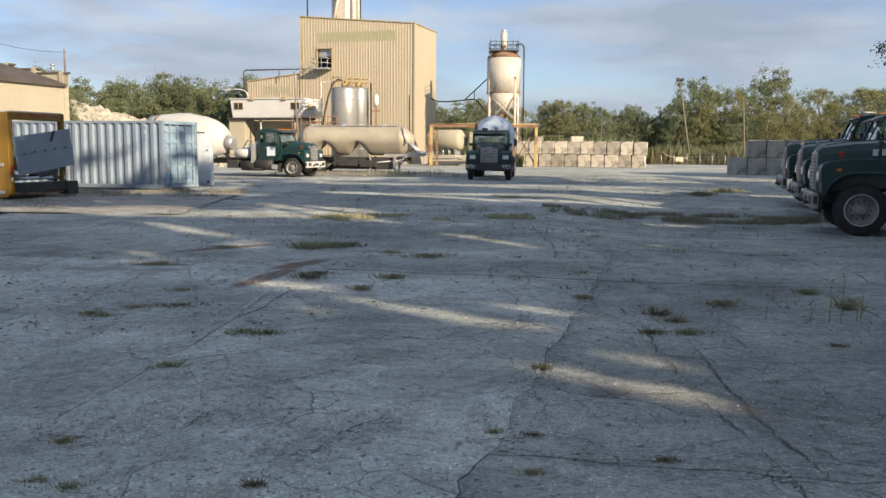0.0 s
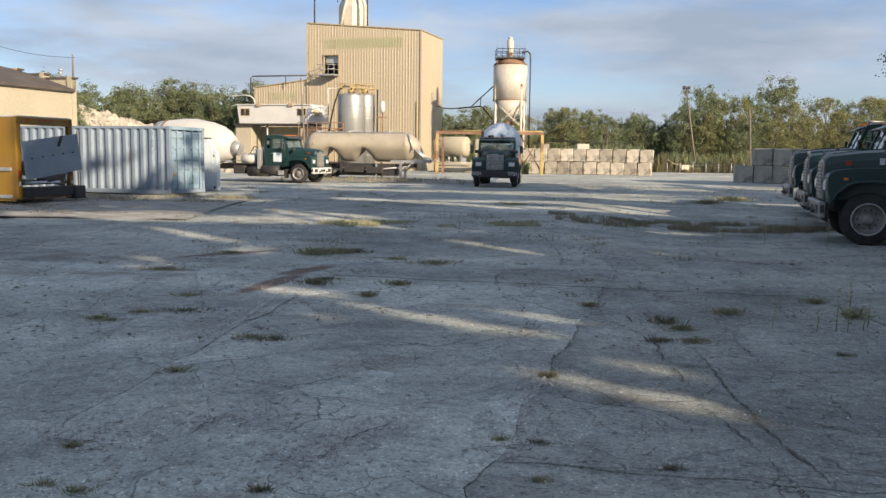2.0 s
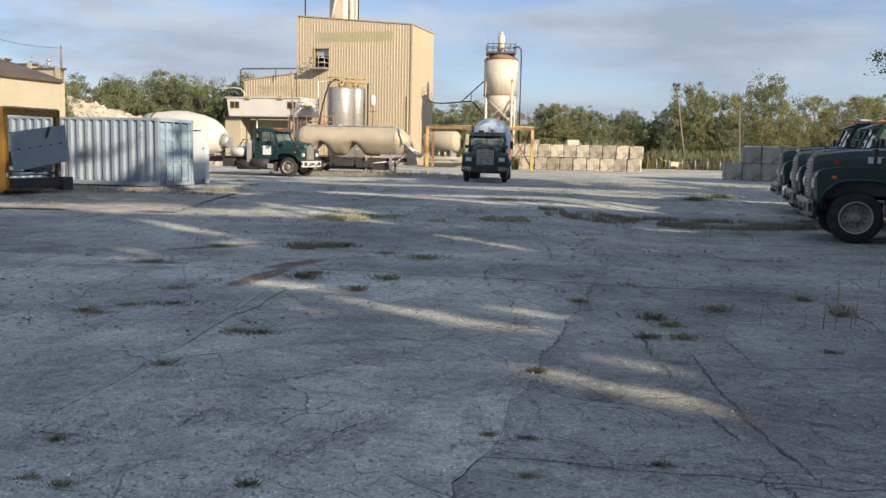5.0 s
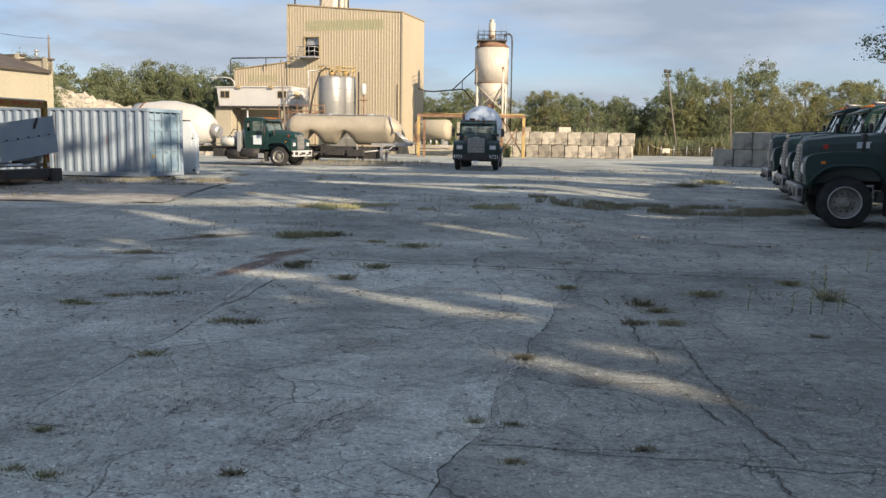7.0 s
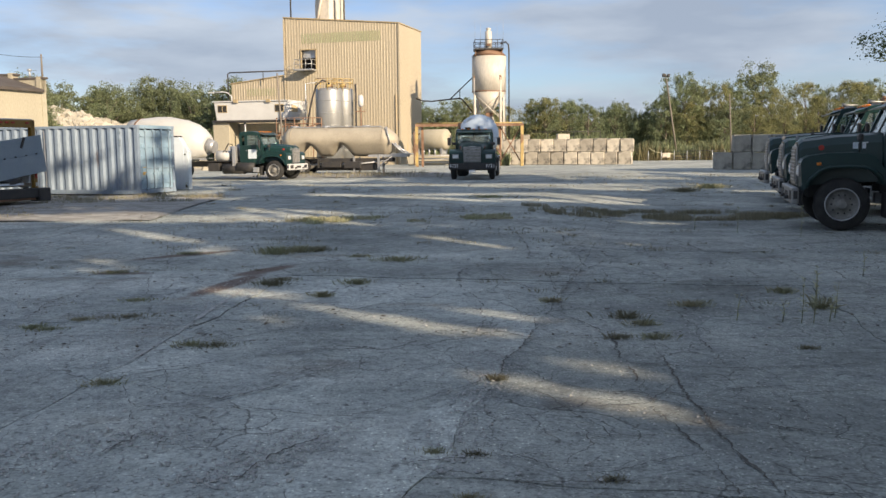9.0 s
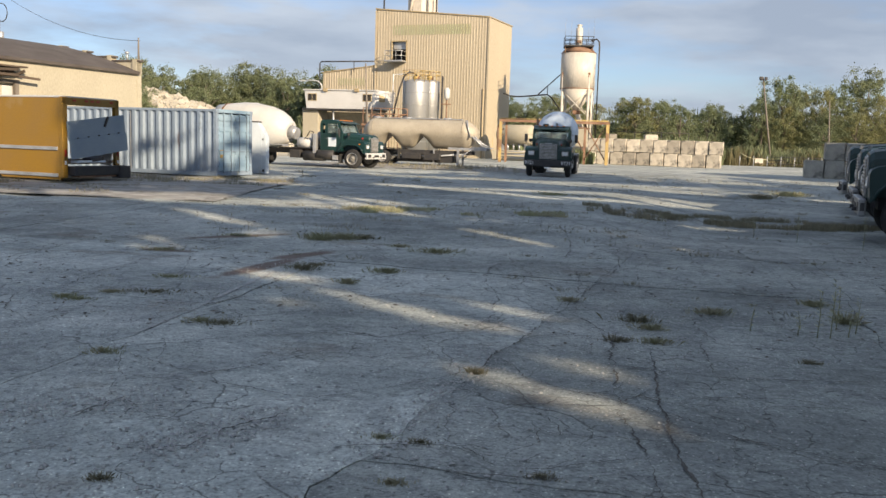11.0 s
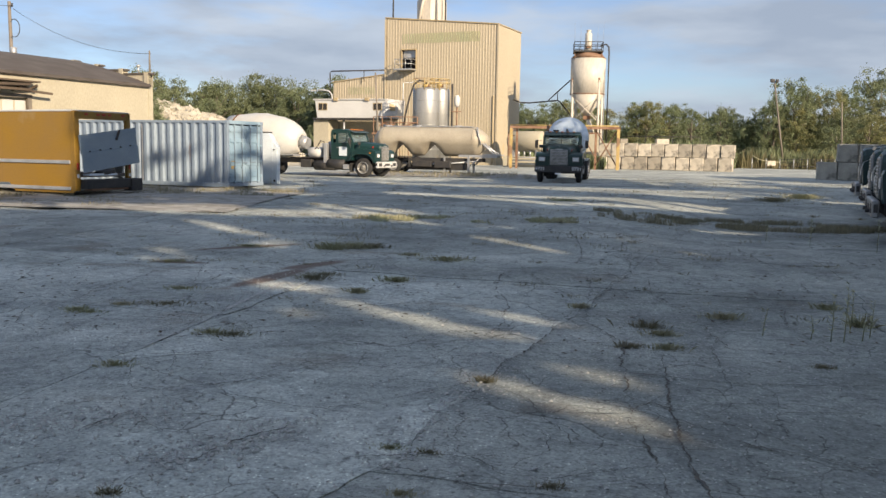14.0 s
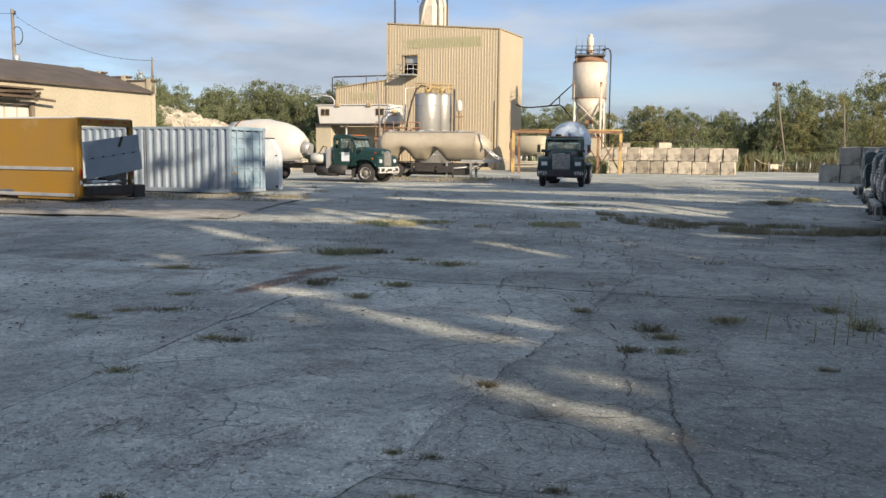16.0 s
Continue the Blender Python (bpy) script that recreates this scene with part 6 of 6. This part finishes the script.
thicket("reed_bank", "tall dry reeds and brush along the yard edge", 19, 62, 99, 106, 16000, 1.2, 2.6, LEAF[0], 5, 0.07)
thicket("reed_bank", "dry feathery reeds along the yard edge", 19, 62, 98.5, 101, 5000, 1.0, 2.4, REED, 15, 0.04)
thicket("brush_strip", "green brush before the far wood", -3, 22, 96, 110, 9000, 1.5, 3.6, LEAF[1], 6, 0.14)
thicket("brush_strip", "overgrown brush beside the rubble heap", -66, -14, 92, 104, 12000, 1.5, 4.0, LEAF[0], 7, 0.16)
for x, y, h in ((-24.6, 57, 4.6), (-26.5, 60, 5.2), (-28.5, 63, 5.0)):
    plant(1, x, y, h, 1.1)
thicket("brush_strip", "shrubs at the foot of the silo", 4.5, 7.2, 79.5, 82, 1400, 0.6, 1.9, LEAF[1], 9, 0.08)
thicket("far_wood", "distant dark green wood behind the near trees", -120, -12, 128, 150, 26000, 5, 10.5, LEAF[1], 12, 0.5)
thicket("far_wood", "distant dark green wood behind the near trees", -12, 130, 134, 160, 26000, 4, 8.0, LEAF[1], 13, 0.5)


# ---- weeds ----
def tuft(verts, faces, x0, y0, n, h, spread, joined):
    """Blades of one tuft; joined: their roots meet in one crown below the ground."""
    z0 = gz(x0, y0)
    root = len(verts)
    if joined:
        verts.append((x0, y0, z0 - 0.05))
    for _ in range(n):
        a, d = random.uniform(0, 6.3), abs(random.gauss(0, spread * 0.5))
        x, y = x0 + d * math.cos(a) * 1.7, y0 + d * math.sin(a)
        out = Vector((math.cos(a), math.sin(a), 0)) * random.uniform(0.2, 1.3) * h
        hh, w, b = h * random.uniform(0.3, 1.1), 0.0006 + 0.0008 * random.random() + 0.00012 * y0, random.uniform(0, 6.3)
        dx, dy, k = math.cos(b) * w, math.sin(b) * w, len(verts)
        verts += [(x - dx, y - dy, z0 - 0.01), (x + dx, y + dy, z0 - 0.01), (x + out.x * 0.4 + dx, y + out.y * 0.4 + dy, z0 + hh * 0.7), (x + out.x, y + out.y, z0 + hh), (x + out.x * 0.4 - dx, y + out.y * 0.4 - dy, z0 + hh * 0.7)]
        faces.append((k, k + 1, k + 2, k + 3, k + 4))
        if joined:
            faces.append((root, k + 1, k))


NEAR_WEEDS = [(-2.65, 7.9, 0.15, 0.06), (-2.3, 9.4, 0.22, 0.06), (-2.02, 9.35, 0.22, 0.06), (-4.4, 10.4, 0.16, 0.06), (-4.2, 10.3, 0.16, 0.04), (-2.2, 13.45, 0.25, 0.12), (-1.28, 12.4, 0.12, 0.09), (-0.9, 13.5, 0.22, 0.10), (2.55, 10.6, 0.18, 0.12), (2.66, 10.2, 0.16, 0.08),
              (2.6, 9.5, 0.16, 0.07), (2.2, 9.5, 0.12, 0.07), (3.55, 11.35, 0.2, 0.10), (1.8, 11.8, 0.14, 0.07), (0.8, 7.85, 0.08, 0.07), (-2.72, 5.75, 0.09, 0.06), (-2.35, 4.95, 0.16, 0.05), (-1.26, 5.0, 0.09, 0.06), (-2.6, 5.05, 0.12, 0.04), (0.24, 6.04, 0.10, 0.03), (0.52, 5.98, 0.13, 0.03)]
FAR_WEEDS = [(-2.7, 16.9, 0.32, 0.20), (-2.3, 17.15, 0.34, 0.17), (-1.95, 17.3, 0.24, 0.12), (-0.35, 15.9, 0.38, 0.10), (-5.0, 14.8, 0.32, 0.06), (1.33, 5.48, 0.12, 0.04), (0.44, 5.25, 0.10, 0.03), (-4.0, 10.85, 0.15, 0.05), (-3.5, 11.0, 0.32, 0.05), (-3.8, 12.2, 0.22, 0.05), (-4.4, 17.0, 0.3, 0.06), (4.0, 8.9, 0.12, 0.04),
             (5.1, 12.3, 0.16, 0.09), (5.1, 11.1, 0.14, 0.18), (10.2, 34.9, 0.5, 0.2), (11.7, 36.5, 0.6, 0.24), (2.2, 29.9, 0.5, 0.1), (-2.1, 13.9, 0.2, 0.06), (-2.9, 4.6, 0.15, 0.05), (-1.1, 16.4, 0.2, 0.06)]
random.seed(5)
for i, (x, y, wide, high) in enumerate(NEAR_WEEDS + FAR_WEEDS):
    verts, faces = [], []
    small = 0.62 if y < 7 else 0.8
    tuft(verts, faces, x, y, int(200 + 1800 * wide * max(wide, 0.2)), high * small, wide * small, True)
    dry = i % 3 == 2
    tagged(raw("weed_tuft", verts, faces, DRYGRASS if dry else GRASS), "dry yellowing grass tuft in the concrete" if dry else "low green weed tuft growing from a joint", "weed", "weeds in the yard")
verts, faces = [], []
for i in range(210):                                    # scattered small ones along the joints
    y = 11 + 32 * random.random() ** 1.2
    if i % 3:
        u, v = -0.86 + 3.8 * random.randint(-5, 6), random.uniform(8, 40)
        if i % 2:
            u, v = random.uniform(-18, 18), 5.5 + 4.1 * random.randint(1, 8)
        p = LANE_U * u + LANE_V * v
        x, y = p.x + random.gauss(0, 0.05), p.y + random.gauss(0, 0.05)
        if y < 11 or abs(x) > 0.55 * y:
            continue
    else:
        x = random.uniform(-0.42, 0.48) * y
    tuft(verts, faces, x, y, random.randint(12, 40), random.uniform(0.02, 0.05) * (1 + y / 30), random.uniform(0.05, 0.16) * (1 + y / 25), False)
tagged(raw("small_weeds", verts, faces, DRYGRASS), "small dry weeds scattered along joints and cracks", "weed", kind="stuff")


def stalk(x, y, h):
    random.seed(int(x * 100))
    t = thing("tall_weed", pose(x, y, gz(x, y)), "thin upright weed stalk with small leaves", "weed", "tall weeds")
    pts = [(0, 0, -0.02), (0.02, 0.01, h * 0.5), (0.01 + random.uniform(-0.04, 0.04), 0, h)]
    part("stem", shape(tube, pts, [0.006, 0.005, 0.002], 5), GRASS, t)
    verts, faces = [], []
    for i in range(int(h * 70)):
        z = h * random.uniform(0.08, 1.0)
        a, l, k = random.uniform(0, 6.3), random.uniform(0.03, 0.09), len(verts)
        d, q = Vector((math.cos(a), math.sin(a), 0.5)), Vector((-math.sin(a), math.cos(a), 0)) * 0.008
        p = Vector((0.015, 0.005, z))
        verts += [p, p + d * l * 0.5 + q, p + d * l, p + d * l * 0.5 - q]
        faces.append((k, k + 1, k + 2, k + 3))
    raw("leaves", verts, faces, GRASS, t)


for x, y, h in ((4.62, 10.2, 0.66), (4.48, 10.2, 0.52), (3.8, 10.4, 0.32), (5.0, 10.5, 0.42), (4.85, 10.7, 0.5), (4.85, 10.3, 0.3), (6.9, 13.7, 0.4), (4.3, 10.3, 0.25), (7.3, 20.5, 0.6), (8.4, 19.6, 0.7), (6.6, 21.5, 0.5), (-8.4, 31.5, 0.55), (-7.3, 33.4, 0.5), (-9.0, 30.8, 0.4)):
    stalk(x, y, h)
thicket("weed_strip", "fuzzy strip of yellow-green weeds along a joint", 5.6, 11.2, 23.6, 26.6, 26000, 0.04, 0.22, DRYGRASS, 31, 0.005, 0.16)
thicket("weed_strip", "low weeds in a worn joint", 2.9, 6.0, 23.8, 26.4, 9000, 0.05, 0.18, DRYGRASS, 32, 0.006, 0.12)
thicket("weed_strip", "low green weeds in a cross joint", -3.6, 0.2, 21.4, 23.4, 9000, 0.05, 0.18, GRASS, 38, 0.006, 0.12)
thicket("weed_strip", "low weeds in a short joint", 0.9, 2.6, 22.2, 23.4, 3500, 0.05, 0.15, GRASS, 39, 0.006, 0.1)
thicket("weed_strip", "weeds grown round the yellow box body", -20, -9.8, 23.6, 27.4, 12000, 0.05, 0.20, DRYGRASS, 33, 0.006, 0.18)
thicket("weed_strip", "weeds grown along the container foot", -14.5, -6.2, 28.0, 33.4, 13000, 0.05, 0.24, DRYGRASS, 34, 0.006, 0.18)
thicket("weed_strip", "dry weeds before the tank trailer", -11, 1, 50.5, 59.5, 7000, 0.08, 0.42, DRYGRASS, 35, 0.012, 0.2)
thicket("weed_strip", "thin dry weeds at the far yard edge", 4, 22, 32, 56, 9000, 0.03, 0.14, DRYGRASS, 36, 0.01, 0.34)
thicket("weed_strip", "thin weeds across the middle yard", -8, 6, 17, 27, 12000, 0.03, 0.11, DRYGRASS, 37, 0.005, 0.38)


def silt_patch(name, label, x0, x1, y0, y1, seed):
    """A low sheet of silt with a ragged edge."""
    n, m = 44, 30
    keep, verts, faces = {}, [], []
    for j in range(m):
        for i in range(n):
            x, y = x0 + (x1 - x0) * i / (n - 1), y0 + (y1 - y0) * j / (m - 1)
            edge = min(i, n - 1 - i) / n * 3 + min(j, m - 1 - j) / m * 3
            rise = min(edge, 1.0) - 0.45 + 0.7 * noise.noise((x * 0.5, y * 0.7, seed)) + 0.3 * noise.noise((x * 1.9, y * 2.3, seed))
            keep[i, j] = len(verts)
            verts.append((x, y, gz(x, y) + max(-0.05, min(0.035, 0.012 + 0.05 * rise)) + 0.008 * noise.noise((x * 4, y * 4, seed))))
    faces = [(keep[i, j], keep[i + 1, j], keep[i + 1, j + 1], keep[i, j + 1]) for j in range(m - 1) for i in range(n - 1)]
    return tagged(raw(name, verts, faces, SILT, smooth=True), label, "ground", kind="stuff")


silt_patch("silt_patch", "dry silt and grit before the box body and container", -21, -7.0, 23.0, 33.0, 4)
silt_patch("silt_patch", "pale grit in front of the tank trailer", -13, 2, 51, 60, 6)


# ---- cracks, stains, gravel ----
def crack(bm, pts, width, jitter, step=0.02):
    """A jagged ribbon of dirt along the points: it wanders, pinches and opens."""
    run = []
    for (x0, y0), (x1, y1) in zip(pts, pts[1:]):
        n = max(2, int(math.hypot(x1 - x0, y1 - y0) / step))
        run += [(x0 + (x1 - x0) * k / n, y0 + (y1 - y0) * k / n) for k in range(n)]
    run.append(pts[-1])
    left, right, seed = [], [], random.uniform(0, 99)
    for i, (x, y) in enumerate(run):
        x1, y1 = run[min(i + 1, len(run) - 1)]
        x0, y0 = run[max(i - 1, 0)]
        d = math.hypot(x1 - x0, y1 - y0) or 1
        nx, ny = -(y1 - y0) / d, (x1 - x0) / d
        s = i * step
        off = jitter * (5.0 * noise.noise((s * 1.7, seed, 0)) + 2.6 * noise.noise((s * 6, seed, 4)) + 2.4 * noise.noise((s * 19, seed, 8)))
        w = width * 0.5 * (0.10 + max(0, 0.36 + 0.75 * noise.noise((s * 3.1, seed, 12)) + 0.45 * noise.noise((s * 13, seed, 16)))) * min(1, 0.3 + 4 * i / len(run), 0.3 + 4 * (len(run) - 1 - i) / len(run))
        z = gz(x, y) + 0.013
        left.append(bm.verts.new((x + nx * (off + w), y + ny * (off + w), z)))
        right.append(bm.verts.new((x + nx * (off - w), y + ny * (off - w), z)))
    for i in range(len(run) - 1):
        bm.faces.new((left[i], right[i], right[i + 1], left[i + 1]))


random.seed(9)
bm = bmesh.new()
near = (([(2.52, 9.2), (2.4, 8.2), (2.3, 7.05), (2.26, 6.0), (2.27, 5.35), (2.4, 4.8)], 0.034), ([(0.98, 8.45), (1.26, 7.75), (1.68, 7.37), (2.33, 6.95), (2.76, 6.45), (3.6, 5.9)], 0.020),
        ([(1.07, 7.5), (1.68, 7.4), (2.48, 7.24), (3.1, 7.22), (3.9, 7.4)], 0.020), ([(0.46, 5.47), (1.34, 5.45), (2.23, 5.27), (3.2, 5.1)], 0.017), ([(0.57, 6.12), (1.05, 5.64), (1.4, 5.64), (2.3, 6.0)], 0.013),
        ([(0.82, 6.46), (1.55, 6.28), (2.9, 6.32), (3.8, 6.2)], 0.012), ([(1.2, 9.2), (1.37, 9.48), (1.93, 9.5), (2.5, 9.3)], 0.018), ([(1.46, 10.6), (1.43, 10.1), (1.07, 8.9), (0.75, 7.83)], 0.028), ([(2.3, 7.6), (2.12, 7.3), (1.98, 7.1)], 0.022))
far = (([(1.48, 10.7), (2.1, 12.6), (2.8, 15.0), (3.0, 17.3), (3.8, 19.5)], 0.026), ([(1.48, 14.6), (2.4, 15.0), (2.6, 14.3), (3.2, 15.5), (4.6, 17.4)], 0.028), ([(3.0, 15.1), (3.95, 14.9), (5.05, 15.3), (5.5, 17.0)], 0.026),
       ([(3.0, 10.5), (3.6, 11.1), (4.3, 12.3), (6.0, 13.1)], 0.018), ([(1.4, 13.2), (2.6, 13.2), (4.0, 13.3), (6.6, 13.1)], 0.022), ([(0.1, 16.3), (0.8, 15.6), (1.2, 16.7)], 0.022), ([(-8.6, 16.7), (-8.0, 17.9), (-7.0, 19.6)], 0.04), ([(-6.0, 13.1), (-4.9, 15.5), (-3.4, 17.9)], 0.03))
west = (([(-2.4, 7.86), (-1.95, 7.56), (-1.5, 7.33), (-0.88, 8.0), (-0.6, 8.5)], 0.022), ([(-2.5, 7.86), (-2.13, 7.1), (-1.6, 7.3)], 0.014), ([(-2.95, 5.9), (-2.4, 5.8), (-2.0, 6.12), (-1.8, 6.6)], 0.026), ([(-1.2, 5.55), (-1.0, 5.65), (-0.86, 6.0), (-0.5, 6.45)], 0.026),
        ([(-2.5, 13.3), (-1.9, 12.7), (-1.25, 12.4), (-0.8, 13.6)], 0.03), ([(-2.4, 9.4), (-1.7, 10.4), (-1.2, 11.4)], 0.012), ([(-5.5, 11.6), (-4.6, 11.0), (-3.6, 11.2)], 0.016))
for pts, w in near + far + west:
    crack(bm, pts, w * 0.95, 0.012)
for pts, w in near + west:                               # hairlines that leave the wide cracks
    for x, y in pts[1:-1]:
        a, q = random.uniform(0, 6.3), [(x, y)]
        for _ in range(random.randint(2, 4)):
            a += random.gauss(0, 0.5)
            q.append((q[-1][0] + 0.28 * math.cos(a), q[-1][1] + 0.28 * math.sin(a)))
        crack(bm, q, 0.008, 0.010)
for _ in range(60):                                     # finer cracks everywhere
    y = 5 + 26 * random.random() ** 1.2
    x = random.uniform(-0.5, 0.5) * y
    a = (GRID if random.random() < 0.65 else GRID + math.pi / 2) + random.gauss(0, 0.35)
    pts = [(x, y)]
    for _ in range(random.randint(2, 5)):
        a += random.gauss(0, 0.4)
        l = random.uniform(0.5, 1.2) * (1 + y / 25)
        pts.append((pts[-1][0] + l * math.cos(a), pts[-1][1] + l * math.sin(a)))
    crack(bm, pts, random.uniform(0.004, 0.010) * (1 + y / 12), 0.014, 0.05)
# a net of cracks in the broken slabs
def node(i, j):
    a = noise.noise((i * 3.7, j * 5.1, 2)) * 0.55
    b = noise.noise((i * 4.3, j * 2.9, 7)) * 0.55
    return (-6.0 + i * 1.15 + a, 4.6 + j * 1.25 + b)


for i in range(18):
    for j in range(18):
        x, y = node(i, j)
        if abs(x) > 0.5 * y + 0.6:
            continue
        much = 0.75 if x > 0.2 + 0.1 * (y - 7) and y > 9.5 else 0.4 if x > 0.2 else 0.10
        for q in (node(i + 1, j), node(i, j + 1)):
            if random.random() < much:
                crack(bm, [(x, y), q], random.uniform(0.009, 0.019 if x > 0.2 else 0.013) * (1 + y / 14), 0.014, 0.04)
cracks = part("cracks", bm, DIRT, ground, "dark dirt-filled cracks")
tagged(cracks, kind="stuff")
pale = bmesh.new()
crack(pale, [(-2.72, 8.6), (-2.62, 9.9), (-2.6, 11.4), (-2.5, 13.3)], 0.075, 0.004)
part("joint_ridge", pale, STONE, ground, "pale crumbled edge of a long joint").location.z = -0.003

random.seed(17)
verts, faces = [], []
for i in range(13000):                                   # loose stones, thickest along the broken joints
    if i % 3:
        (ax, ay), (bx, by), sp = random.choice((((-2.9, 5.9), (-1.6, 6.6), 0.22), ((-1.2, 5.5), (-0.5, 6.45), 0.16), ((0.9, 9.0), (0.3, 5.5), 0.16), ((-4.0, 5.0), (0.0, 4.6), 0.5), ((-3.0, 9.5), (-2.4, 14), 0.3), ((-7.5, 10), (-2.5, 8), 1.2), ((-1.0, 9.0), (4.0, 10.5), 0.9)))
        q = random.random()
        x, y = ax + (bx - ax) * q + random.gauss(0, sp), ay + (by - ay) * q + random.gauss(0, sp)
    else:
        y = 4.2 + 12 * random.random() ** 1.4
        x = random.uniform(-0.52, 0.52) * y
    s = 0.004 + 0.016 * random.random() ** 4
    z, k, a = gz(x, y) + 0.006, len(verts), random.uniform(0, 6)
    for j in range(5):
        verts.append((x + s * math.cos(a + j * 1.257) * random.uniform(0.7, 1.2), y + s * math.sin(a + j * 1.257) * random.uniform(0.7, 1.2), z))
    verts.append((x, y, z + s * random.uniform(0.5, 1.0)))
    faces += [(k + j, k + (j + 1) % 5, k + 5) for j in range(5)]
tagged(raw("gravel", verts, faces, STONE), "scattered loose grey stones on the concrete", "gravel", kind="stuff")


verts, faces = [], []
for _ in range(7000):                                   # dead leaves and crumbs, in drifts
    y = 9 + 41 * random.random() ** 1.1
    x = random.uniform(-0.56, 0.56) * y
    if noise.noise((x * 0.45, y * 0.8, 21)) + 0.4 * noise.noise((x * 1.9, y * 3.1, 22)) < random.uniform(-0.25, 0.35):
        continue
    r, z, k, a = random.uniform(0.008, 0.02) * (1 + y / 16), gz(x, y) + 0.012, len(verts), random.uniform(0, 6.3)
    for j in range(4):
        q = r * random.uniform(0.5, 1.2) * (1.5 if j % 2 else 0.8)
        verts.append((x + q * math.cos(a + j * 1.571), y + q * math.sin(a + j * 1.571), z + random.uniform(0, 0.5) * r))
    faces.append((k, k + 1, k + 2, k + 3))
tagged(raw("dead_leaves", verts, faces, LITTER), "brown dead leaves and crumbs blown over the concrete", "leaf litter", kind="stuff")


# ---- concrete slabs ----
def joint(i, v):
    """Where the i-th long joint runs; two of them have crept out of line."""
    return -0.86 + 3.8 * i + (0.055 * (v - 8) if i == 0 else -0.09 * (v - 10) if i == -1 else 0.16 * (v - 14) if i == -2 else 0.0)


def build_slabs():
    """Cast slabs in long lanes, each with its own tone, level and broken edge."""
    random.seed(41)
    dv = 4.1
    for i in range(-6, 7):
        for j in range(-2, 10):
            v0 = 5.5 + j * dv
            um = (joint(i, v0) + joint(i + 1, v0)) / 2
            mid = LANE_U * um + LANE_V * (v0 + dv / 2)
            if not (-12.9 < mid.x < 12.9 and 1.5 < mid.y < 34.0):
                continue
            n, lift = 24, random.uniform(-0.012, 0.003)
            verts, faces = [], []
            g = 0.0012
            for b in range(n + 1):
                for a in range(n + 1):
                    v = v0 + g + (dv - 2 * g) * b / n
                    ua, ub = joint(i, v) + g, joint(i + 1, v) - g
                    u = ua + (ub - ua) * a / n
                    if a in (0, n):
                        u += 0.13 * noise.noise(((i + a / n) * 3.3, v * 1.1, 1)) + 0.05 * noise.noise(((i + a / n) * 3.3, v * 4.7, 2)) + (0.004 if a == 0 else -0.004) * random.random()
                    if b in (0, n):
                        v += 0.16 * noise.noise((u * 1.0, (j + b / n) * 3.3, 5)) + 0.05 * noise.noise((u * 4.3, (j + b / n) * 3.3, 6)) + (0.004 if b == 0 else -0.004) * random.random()
                    p = LANE_U * u + LANE_V * v
                    verts.append((p.x, p.y, gz(p.x, p.y) + lift + 0.006 * noise.noise((p.x * 0.6, p.y * 0.6, 3))))
            w = n + 1
            faces = [(b * w + a, b * w + a + 1, (b + 1) * w + a + 1, (b + 1) * w + a) for b in range(n) for a in range(n)]
            rim = [a for a in range(w)] + [b * w + n for b in range(1, w)] + [n * w + a for a in range(n - 1, -1, -1)] + [b * w for b in range(n - 1, 0, -1)]
            k = len(verts)
            verts += [(verts[r][0], verts[r][1], verts[r][2] - 0.06) for r in rim]
            m = len(rim)
            faces += [(rim[(q + 1) % m], rim[q], k + q, k + (q + 1) % m) for q in range(m)]
            # near slabs: paler left of joint 0, darker right of it
            raw("slab", verts, faces, (GROUND_DARKER if i >= 0 else GROUND_PALE) if j < 2 else GROUND, ground)


build_slabs()
